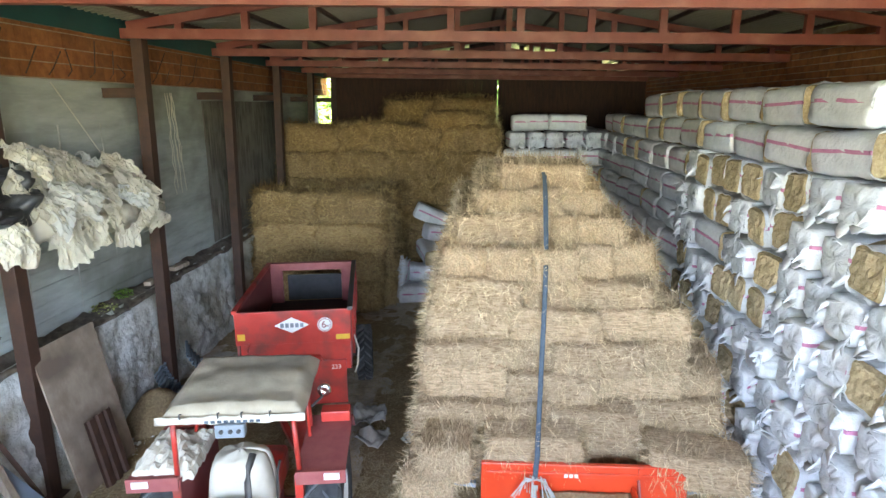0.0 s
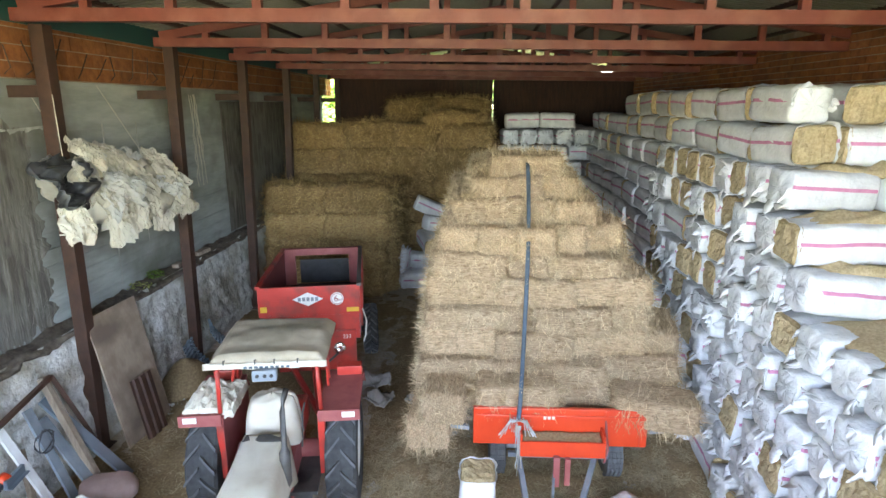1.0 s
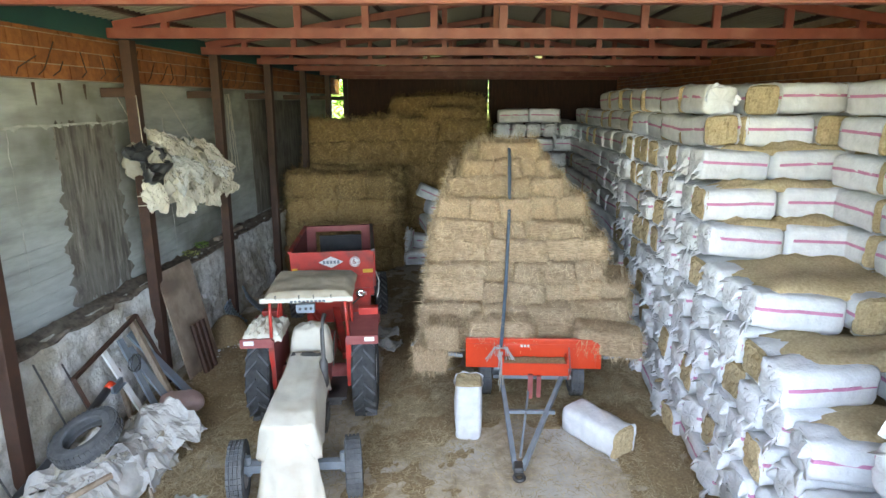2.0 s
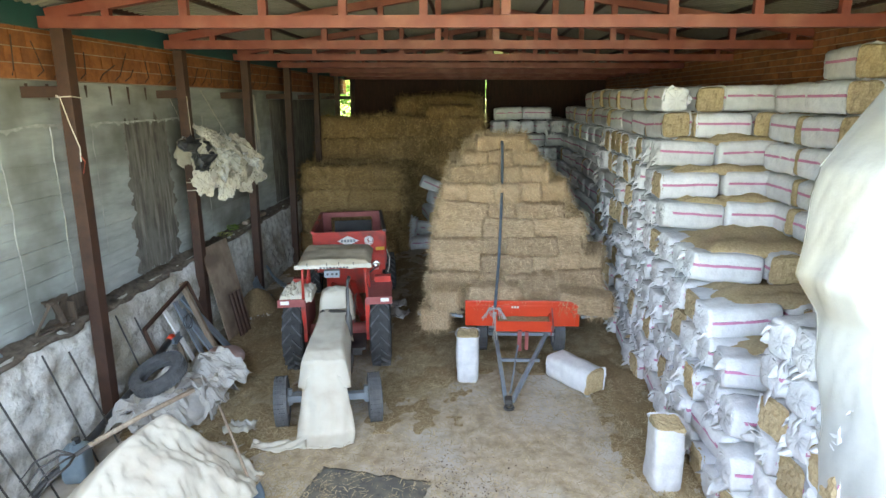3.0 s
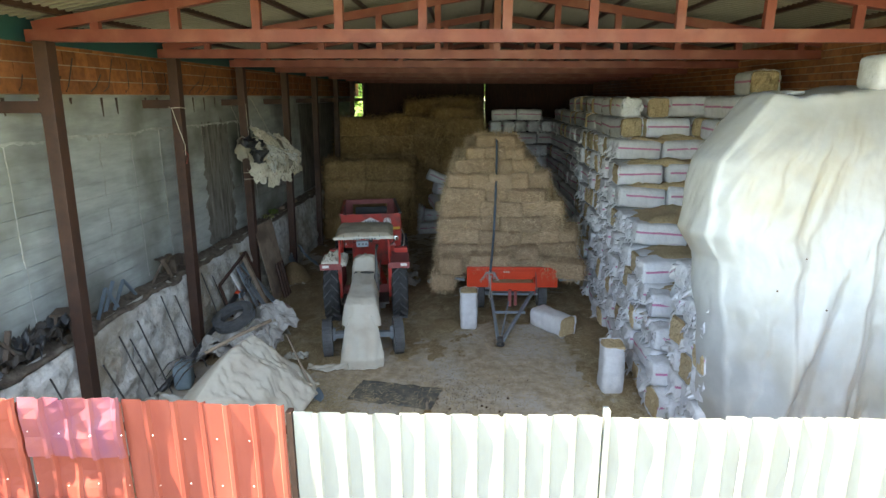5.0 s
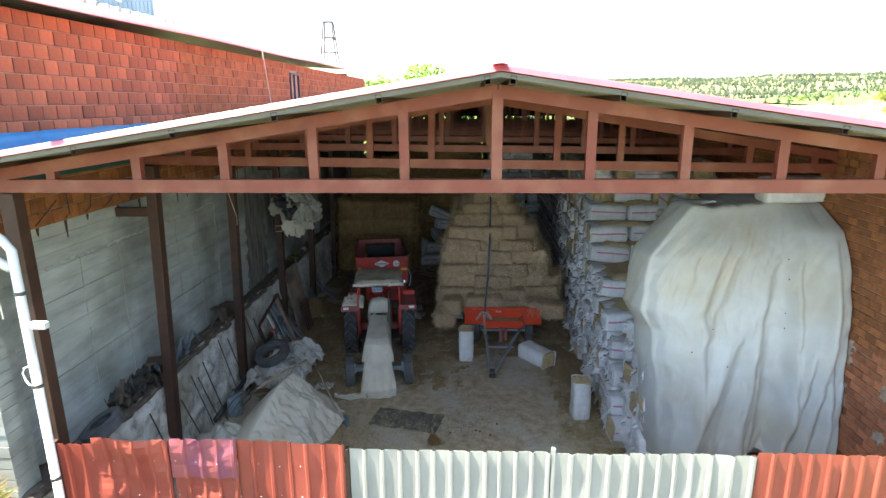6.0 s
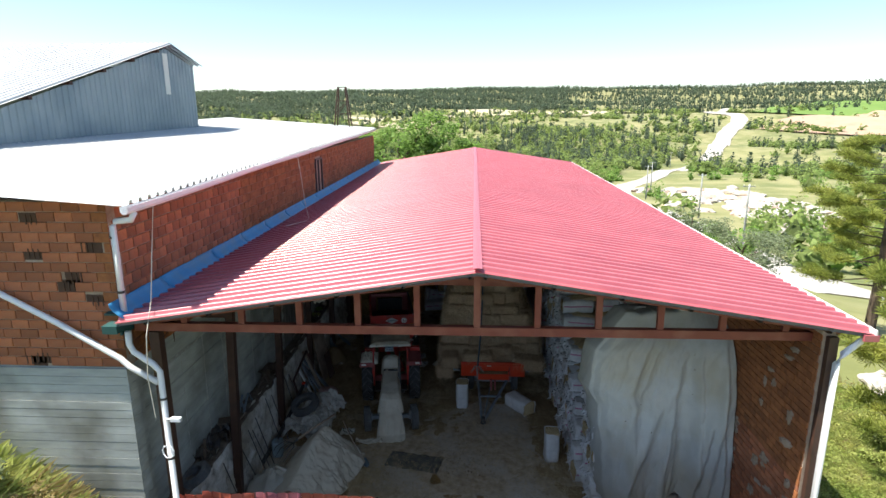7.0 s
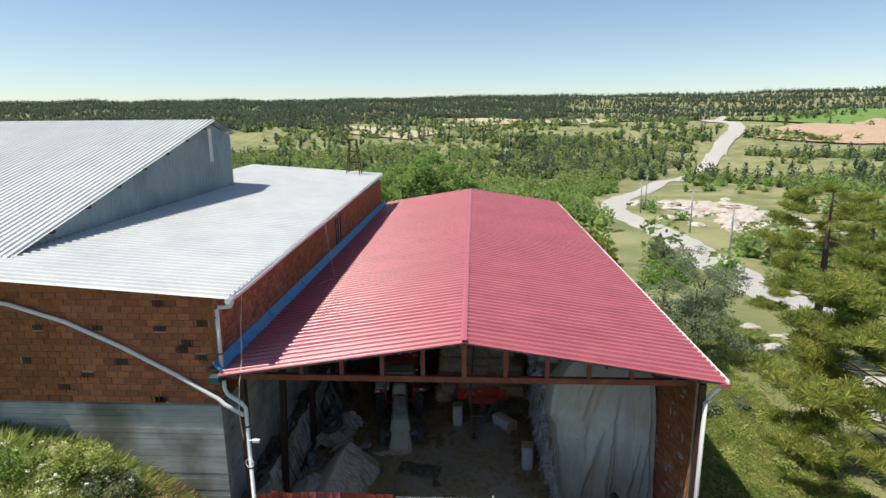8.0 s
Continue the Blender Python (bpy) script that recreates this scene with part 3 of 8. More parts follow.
for hx, hz in HOLES:
    box(holes, hx - 0.22, hx + 0.22, YN + 0.012, YN + 0.1, hz - 0.11, hz + 0.11)
    for k in range(3):
        box(holes, hx - 0.12 + k * 0.085, hx - 0.1 + k * 0.085, YN - 0.005, YN + 0.1, hz - 0.08, hz + 0.08)
solid("broken_bricks", holes, M_SHADE_AND_DIRT, "broken hollow bricks with the cells' shade as dark colour", "brick", "structure")
brick_wall("wall_right", "red brick barn side wall with patches of mortar", "y", XR, YF, YB, 0.0, 5.75, lambda a, z: a < -1.2, sign=-1, bl=0.225, bh=0.115)
f = bmesh.new()
for k in range(34):
    y, z, ry_, rz_ = R.uniform(-3.6, -1.0), R.uniform(1.3, 5.3), R.uniform(0.05, 0.16), R.uniform(0.03, 0.09)
    for v in bmesh.ops.create_icosphere(f, subdivisions=3, radius=1.0)["verts"]:
        g_ = 1 + 0.9 * fbm(v.co * 1.6 + Vector((k * 3, 0, 0)))
        v.co = Vector((XR - 0.004 + v.co.x * 0.012, y + v.co.y * ry_ * g_, z + v.co.z * rz_ * g_ - 0.25 * ry_ * v.co.y))
solid("mortar_smears", f, M_MORTAR, "grey mortar smeared over the brickwork", "mortar", "structure", True)
# front concrete of the neighbour
c = thing("wall_front_concrete", "board-marked grey concrete lower wall", "wall", kind="structure")
for i in range(34):
    z0 = -0.3 + i * 0.1535
    part("concrete_course", bx(-14, -5.0, YN - 0.02 + 0.01 * R.random(), YN + 0.25, z0, z0 + 0.146), M_CONC, c)
part("concrete_core", bx(-14, -5.03, YN + 0.03, YN + 0.4, -0.3, 4.93), M_CONC, c)
solid("wall_neighbour_back", bx(-14, XL - 0.7, 21.1, 21.3, -0.3, 7.9), M_MORTAR, "plain mortared back wall of the brick building", "wall", "structure")


def back_wall():
    """Dark board wall with gaps that let the daylight in, and a window opening at one end."""
    w = thing("wall_back", "dark board back wall with gaps of daylight", "wall", kind="structure")
    x = XL - 0.4
    while x < XR + 0.2:
        wd = R.uniform(0.22, 0.3)
        x1 = min(x + wd, XR + 0.2)
        gap = 0.0015
        if 0.75 < x < 1.0:
            gap = 0.022
        top = 5.55 + R.uniform(-0.02, 0.02)
        if x1 > -5.38 and x < -4.62:
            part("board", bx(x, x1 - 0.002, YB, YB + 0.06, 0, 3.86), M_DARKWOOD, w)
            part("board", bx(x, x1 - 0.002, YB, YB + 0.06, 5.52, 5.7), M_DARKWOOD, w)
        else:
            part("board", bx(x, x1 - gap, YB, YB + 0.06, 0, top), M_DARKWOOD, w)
        x = x1
    for z in (1.5, 3.2, 5.0):
        part("rail", bx(-4.6, 6.2, YB + 0.062, YB + 0.14, z, z + 0.1), M_DARKWOOD, w)
    # narrow slats under the roof, with light between them
    x = -2.4
    while x < 4.2:
        part("slat", bx(x, x + 0.085, YB + 0.01, YB + 0.04, 5.5, 5.72), M_DARKWOOD, w)
        x += R.choice((0.1, 0.1, 0.12, 0.2))
    b = bmesh.new()
    n = 90
    xs = [XL - 0.4 + (XR - XL + 0.6) * i / n for i in range(n + 1)]
    slits = ((-4.5, -4.0), (-3.5, -2.7), (-1.7, -0.55), (-0.3, 0.1), (1.3, 1.75), (1.9, 2.4), (2.6, 3.2), (4.5, 5.1), (5.6, 5.9))
    for i in range(n):
        top = min(roof_z(xs[i]), roof_z(xs[i + 1]))
        drop = R.uniform(0.12, 0.26) if any(p < xs[i] < q for p, q in slits) else 0.03
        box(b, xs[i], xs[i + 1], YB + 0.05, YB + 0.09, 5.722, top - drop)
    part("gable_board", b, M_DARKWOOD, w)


back_wall()
wf = thing("window_back", "small unglazed window opening with a steel bar frame", "window", kind="structure")
part("window_frame", box(box(bx(-5.38, -5.33, YB - 0.02, YB + 0.1, 3.86, 5.52), -4.67, -4.62, YB - 0.02, YB + 0.1, 3.86, 5.52), -5.33, -4.67, YB, YB + 0.08, 4.78, 4.83), M_STEEL_BROWN, wf)
part("window_sill", bx(-5.42, -4.58, YB - 0.06, YB + 0.12, 3.81, 3.86), M_CONC, wf)


# ---- steel frames ----
def frame_row():
    verts_x = [RIDGE_X + 0.97 * k for k in range(-5, 6)]
    t = thing("roof_truss", "red-painted welded steel roof truss", "truss", (0, FRAMES_Y[0], 0), group="roof trusses", kind="structure")
    part("bottom_chord", bx(EAVE_L, EAVE_R - 0.55, -0.06, 0.06, 5.55, 5.69), M_STEEL_RED, t)
    for xa in (EAVE_L + 0.1, EAVE_R - 0.15):
        part("top_chord", bb((xa, 0, roof_z(xa) - 0.17), (RIDGE_X, 0, RIDGE_Z - 0.17), 0.1, 0.13), M_STEEL_RED, t)
    for x in verts_x:
        part("strut", bx(x - 0.05, x + 0.05, -0.04, 0.04, 5.69, roof_z(x) - 0.2), M_STEEL_RED, t)
    part("king_post", bx(RIDGE_X - 0.055, RIDGE_X + 0.055, -0.055, 0.055, 5.692, RIDGE_Z - 0.2), M_STEEL_RED, t)
    # the inner trusses hang a little lower on the side of the bales
    for y in FRAMES_Y[1:]:
        copy_thing(t, pose(0, y, -0.075, 0, 0.8, 0))
    p = thing("barn_post", "rust-brown steel box-section post on the barn floor", "post", (-4.52, FRAMES_Y[0], 0), group="barn posts", kind="structure")
    part("shaft", bx(-0.085, 0.085, -0.085, 0.085, 0.02, 5.54, bevel=0.008), M_STEEL_BROWN, p)
    part("base_plate", bx(-0.14, 0.14, -0.14, 0.14, 0.0, 0.02), M_STEEL_BROWN, p)
    # the inner posts lean in a little from the foot of the wall, each tied to it by a stub
    for y, x, lean in POSTS:
        copy_thing(p, pose(x, y, 0, 0, lean, 0))
        xe = x + 4.79 * math.tan(math.radians(lean)) - 0.08
        solid("wall_bracket", bx(XL, xe, y - 0.06, y + 0.06, 4.72, 4.86), M_STEEL_BROWN, "short steel tie between post and wall", "bracket", "structure")


frame_row()


def purlins():
    xs = [RIDGE_X + s * (0.12 + 1.02 * k) for s in (-1, 1) for k in range(6)]
    for x in xs:
        z = roof_z(x) - 0.065
        sl = -math.degrees(math.atan2(RIDGE_Z - EAVE_Z, 5.75)) * (1 if x > RIDGE_X else -1)
        b = bmesh.new()
        m = pose(x, 0, z, 0, -sl, 0)
        t = 0.006
        for a in ((-0.03, 0.03, -0.04, -0.04 + t), (-0.03, 0.03, 0.04 - t, 0.04), (-0.03, -0.03 + t, -0.034, 0.034), (0.03 - t, 0.03, -0.034, 0.034)):
            box(b, a[0], a[1], ROOF_F + 0.05, ROOF_B - 0.1, a[2], a[3], m=m)
        solid("purlin", b, M_STEEL_BROWN, "brown hollow steel purlin under the roof sheets", "purlin", "structure", group="purlins")


purlins()


def corrugated(name, p0, du, dv, nu_waves, depth, m, parent, prof=(0, 0.3, 0.4, 0.9, 1.0), hs=(0, 0, 1, 1, 0), thick=0.002, up=Vector((0, 0, 1)), label="", wob=0.0):
    """A profiled sheet from p0: ribs run along dv, follow one another along du."""
    p0, du, dv = Vector(p0), Vector(du), Vector(dv)
    us, ds = [], []
    for k in range(nu_waves):
        for a, h in zip(prof[:-1], hs[:-1]):
            us.append((k + a) / nu_waves)
            ds.append(h * depth)
    us.append(1.0)
    ds.append(0)
    V, F = [], []
    nv = 6 if wob else 1
    for u, d in zip(us, ds):
        for j in range(nv + 1):
            q = p0 + du * u + dv * (j / nv) + up * d
            if wob:
                q += up * wob * fbm((q.x * 1.7, q.y * 1.7, q.z * 1.7))
            V.append(q)
    n, w = len(us), nv + 1
    o = len(V)
    V += [v - up * thick for v in V]
    for i in range(n - 1):
        for j in range(nv):
            a, b, c, d = i * w + j, (i + 1) * w + j, (i + 1) * w + j + 1, i * w + j + 1
            F += [(a, b, c, d), (a + o, d + o, c + o, b + o)]
    for i in range(n - 1):
        F += [(i * w, i * w + o, (i + 1) * w + o, (i + 1) * w), (i * w + nv, (i + 1) * w + nv, (i + 1) * w + nv + o, i * w + nv + o)]
    for j in range(nv):
        F += [(j, j + 1, j + 1 + o, j + o), ((n - 1) * w + j, (n - 1) * w + j + o, (n - 1) * w + j + 1 + o, (n - 1) * w + j + 1)]
    return part(name, from_np(name, V, F), m, parent, label)


def barn_roof():
    roof = thing("roof", "red profiled metal barn roof with a ridge cap", "roof", kind="structure")
    # flat pans and flat-topped ribs with softly rounded shoulders
    step = [k / 5 for k in range(6)]
    prof = [0.0] + [0.44 + 0.14 * k for k in step] + [0.86 + 0.14 * k for k in step]
    hs = [0.0] + [smooth_step(0, 1, k) for k in step] + [smooth_step(1, 0, k) for k in step]
    n = 25
    w = (ROOF_B - ROOF_F) / n
    for i in range(n):
        y = ROOF_F + i * w
        for xe in (EAVE_L, EAVE_R):
            dz = R.uniform(0, 0.004)
            corrugated("roof_sheet", (xe, y, EAVE_Z + dz), (0, w + 0.01, 0), (RIDGE_X - xe, 0, RIDGE_Z - EAVE_Z), 4, 0.064, M_ROOF_RED, roof, prof=prof, hs=hs)
    lining = thing("ceiling", "cream profiled underside of the barn roof sheets", "ceiling", kind="structure")
    for xe in (EAVE_L, EAVE_R):
        corrugated("ceiling_sheet", (xe, ROOF_F + 0.01, EAVE_Z - 0.052), (0, ROOF_B - ROOF_F - 0.02, 0), (RIDGE_X - xe, 0, RIDGE_Z - EAVE_Z), 200, 0.046, M_ROOF_UNDER, lining)
    cap = bmesh.new()
    n = 110
    for i in range(n):
        y0, y1 = ROOF_F + (ROOF_B - ROOF_F) * i / n, ROOF_F + (ROOF_B - ROOF_F) * (i + 0.985) / n
        for s in (-1, 1):
            beam(cap, (RIDGE_X, (y0 + y1) / 2, RIDGE_Z + 0.069), (RIDGE_X + s * 0.07, (y0 + y1) / 2, RIDGE_Z + 0.06), (y1 - y0), 0.006)
    part("ridge_cap", cap, M_ROOF_RED, roof, "crimped red ridge cap")
    part("edge_trim", bx(EAVE_R - 0.005, EAVE_R + 0.02, ROOF_F - 0.02, ROOF_B, EAVE_Z - 0.03, EAVE_Z + 0.072), M_WHITE, roof, "pale edge trim along the eave")
    part("gutter_end", bx(EAVE_R - 0.16, EAVE_R + 0.05, ROOF_F - 0.03, ROOF_F + 0.02, EAVE_Z - 0.1, EAVE_Z - 0.002), M_ROOF_RED, roof)


barn_roof()
# flashing between the brick wall and the roof
fl = thing("roof_flashing", "bright blue membrane flashing along the brick wall", "flashing", kind="structure")
y = ROOF_F + 0.1
while y < 21.0:
    l = R.uniform(1.6, 2.2)
    part("flashing_strip", sheet("flashing_strip", lambda u, v: (-4.955 + v ** 2 * 0.2, y + u * l, 6.16 - v * 0.24 + 0.012 * fbm((y + u * 4, v * 3, 0))), 12, 4, 0.006), M_BLUE, fl, smooth=True)
    y += l - 0.03
solid("flashing_corner", bx(-5.04, -4.8, ROOF_F - 0.02, ROOF_F + 0.25, 5.7, 5.83), M_TEAL, "teal box at the roof corner", "flashing", "structure")
solid("fascia_left", bx(-4.955, -4.92, YF, YB, 5.56, 5.85), M_TEAL, "dark teal board under the eave", "fascia", "structure")
solid("eave_board_left", bx(XL - 0.02, EAVE_L + 0.05, YF, YB, 5.9, 5.93), M_TEAL, "dark board closing the eave", "fascia", "structure")
# strip added to keep daylight out of the gap over the side wall
solid("eave_board_right", bx(XR - 0.005, XR + 0.025, YF, YB, 5.86, 5.932), M_DARKWOOD, "dark strip added to stop light at the eave on the wall", "fascia", "structure")
solid("wall_head_right", bx(XR, XR + 0.2, YF, YB, 5.752, 5.85), M_MORTAR, "mortar bed on top of the side wall", "wall", "structure")

solid("corner_post", bx(XR + 0.06, XR + 0.2, YF - 0.1, YF - 0.004, 0.0, 5.74), M_STEEL_BROWN, "brown steel post closing the wall's end", "post", "structure")

# ---- neighbour's roofs ----
wr = thing("roof_white", "white profiled metal roof of the brick building", "roof", kind="structure")
n = 24
wd = (21.6 + 4.1) / n
for i in range(n):
    corrugated("roof_sheet", (-4.42 - 0.5 * i / n, -4.1 + i * wd, 7.74 + 0.26 * i / n), (-0.5 / n, wd + 0.01, 0.26 / n), (-8.6, 0, 0.62), 4, 0.06, M_ROOF_WHITE, wr, prof=(0, 0.58, 0.68, 0.9, 1.0))
gut = bmesh.new()
prof = [(0.0, 0.0), (0.0, -0.07), (0.03, -0.11), (0.09, -0.11), (0.12, -0.07), (0.12, 0.0), (0.108, 0.0), (0.108, -0.065), (0.085, -0.1), (0.035, -0.1), (0.012, -0.065), (0.012, 0.0)]
rings = [[gut.verts.new((-4.47 - 0.02 * (y + 4.1) + a, y, 7.73 + 0.0101 * (y + 4.1) + b + 0.012 * math.sin(y * 0.7))) for a, b in prof] for y in np.linspace(-4.12, 21.5, 26)]
for a, b in zip(rings, rings[1:]):
    for k in range(len(prof)):
        gut.faces.new((a[k], a[(k + 1) % len(prof)], b[(k + 1) % len(prof)], b[k]))
gut.faces.new(rings[0])
part("gutter", gut, M_PVC, wr, "white sheet-metal gutter")


def blue_shed():
    s = thing("blue_shed", "blue-grey corrugated metal shed standing behind the brick building", "shed")
    xw, pk, zp = -11.0, 10.3, 11.55
    y0, y1 = -4.4, 12.45
    zf = lambda y: zp - (pk - y) * 0.262 if y < pk else zp - (y - pk) * 0.262
    # gable wall facing the white roof, in profiled sheets
    b = bmesh.new()
    V, F = [], []
    k, y = 0, -2.4
    while y < y1:
        h = (0, 0, 0.03, 0.03)[k % 4]
        V += [(xw + h, y, 7.9), (xw + h, y, zf(y) - 0.16)]
        y += (0.1, 0.03, 0.1, 0.03)[k % 4]
        k += 1
    o = len(V)
    V += [(x - 0.004, yy, z) for x, yy, z in V]
    for i in range(0, o - 2, 2):
        F += [(i, i + 2, i + 3, i + 1), (i + o, i + 1 + o, i + 3 + o, i + 2 + o)]
    b.free()
    part("wall", from_np("wall", V, F), M_GALV, s)
    part("back_wall", bx(-30, xw - 0.01, y1 - 0.1, y1, 3.9, 10.9), M_GALV, s)
    # both walls near-black: the shaded gap under the roof, put into their colour
    part("front_wall", bx(-30, xw - 0.05, -4.1, -4.0, 3.9, 7.65), M_SHADE_AND_DIRT, s)
    part("inner_wall", bx(xw - 0.15, xw - 0.05, -4.0, y1 - 0.2, 3.9, 7.9), M_SHADE_AND_DIRT, s)
    for (ya, yb) in ((y0, pk), (y1 + 0.35, pk)):
        n = 19
        for i in range(n):
            x = xw + 0.28 - i * 1.05
            corrugated("roof_sheet", (x, ya, zf(ya)), (-1.06, 0, 0), (0, yb - ya, zp - zf(ya)), 5, 0.055, M_ROOF_WHITE if ya < pk else M_GALV, s)
    for i in range(8):
        y = -2.4 + i * 1.68
        part("purlin_end", bx(xw - 0.2, xw + 0.2, y, y + 0.14, zf(y) - 0.14, zf(y) - 0.03), M_DARKWOOD, s)
    part("patch_sheet", bx(xw + 0.034, xw + 0.04, 10.0, 10.35, 9.7, 11.2), M_ROOF_WHITE, s, "lighter patch sheet")


blue_shed()
# ---- straw bales ----
def rounded_box(lx, ly, lz, nx, ny, nz, power=8.0):
    """A closed box grid with softly rounded edges: vertices and quads."""
    V, F, idx = [], [], {}

    def vert(i, j, k):
        key = (i, j, k)
        if key not in idx:
            p = Vector((2 * i / nx - 1, 2 * j / ny - 1, 2 * k / nz - 1))
            s = (abs(p.x) ** power + abs(p.y) ** power + abs(p.z) ** power) ** (1 / power)
            q = p / max(s, 1e-6)
            idx[key] = len(V)
            V.append(Vector((q.x * lx / 2, q.y * ly / 2, q.z * lz / 2)))
        return idx[key]

    for i in range(nx):
        for j in range(ny):
            F += [(vert(i, j, nz), vert(i + 1, j, nz), vert(i + 1, j + 1, nz), vert(i, j + 1, nz)), (vert(i, j, 0), vert(i, j + 1, 0), vert(i + 1, j + 1, 0), vert(i + 1, j, 0))]
    for i in range(nx):
        for k in range(nz):
            F += [(vert(i, 0, k), vert(i + 1, 0, k), vert(i + 1, 0, k + 1), vert(i, 0, k + 1)), (vert(i, ny, k), vert(i, ny, k + 1), vert(i + 1, ny, k + 1), vert(i + 1, ny, k))]
    for j in range(ny):
        for k in range(nz):
            F += [(vert(0, j, k), vert(0, j, k + 1), vert(0, j + 1, k + 1), vert(0, j + 1, k)), (vert(nx, j, k), vert(nx, j + 1, k), vert(nx, j + 1, k + 1), vert(nx, j, k + 1))]
    return V, F


def straw_bale_meshes(count, m, mb, blades, lx=0.92, ly=0.47, lz=0.4, seed=1, rough_amt=0.022, power=11.0, long=1.0):
    out = []
    r = random.Random(seed)
    for c in range(count):
        V, F = rounded_box(lx, ly, lz, 14, 8, 7, power)
        o = Vector((c * 7.1, 3.3, seed))
        W = []
        for v in V:
            n = v.normalized()
            d = rough_amt * noise.noise(v * 6 + o) + 0.018 * noise.noise(v * 17 + o)
            # two strings nip the bale
            for sx in (-0.2, 0.2):
                d -= 0.012 * math.exp(-((v.x - sx) / 0.035) ** 2)
            W.append(v + n * d)
        body = from_np("body", W, F)
        body.materials.append(m)
        body.polygons.foreach_set("use_smooth", [True] * len(body.polygons))
        SV, SF = [], []
        for k in range(blades):
            f = F[r.randrange(len(F))]
            p = (W[f[0]] + W[f[2]]) / 2
            n = (W[f[1]] - W[f[0]]).cross(W[f[3]] - W[f[0]]).normalized()
            p = p + Vector((r.uniform(-0.03, 0.03), r.uniform(-0.03, 0.03), r.uniform(-0.03, 0.03)))
            d = (n * abs(r.gauss(0.0, 0.42)) + Vector((r.gauss(0, 0.7), r.gauss(0, 0.6), r.gauss(0, 0.8) - 0.35))).normalized()
            l = r.uniform(0.05, 0.17) * long
            s = d.cross(n).normalized() * r.uniform(0.0016, 0.004) * long
            i = len(SV)
            SV += [p - s - n * 0.004, p + s - n * 0.004, p + d * l + s * 0.4, p + d * l - s * 0.4]
            SF.append((i, i + 1, i + 2, i + 3))
        st = from_np("loose_straw", SV, SF)
        st.materials.append(mb)
        out.append((body, st))
    return out


BALES_NEW = straw_bale_meshes(6, M_STRAW, M_STRAW_BLADE, 3000, lx=0.99, ly=0.52, lz=0.37, seed=2, rough_amt=0.05, power=13.0)
BALES_OLD = straw_bale_meshes(4, M_STRAW_OLD, M_STRAW_BLADE_OLD, 3600, lx=1.62, ly=0.8, lz=0.76, seed=9, rough_amt=0.14, power=7.0, long=1.5)


def straw_bale(meshes, at, rz, label, group, tilt=(0, 0)):
    b = tagged(new("straw_bale"), label, "straw bale", group)
    b.matrix_basis = pose(*at, tilt[0], tilt[1], rz)
    body, st = R.choice(meshes)
    part("body", body, M_STRAW, b)
    tagged(part("loose_straw", st, M_STRAW, b), kind="stuff")
    return b


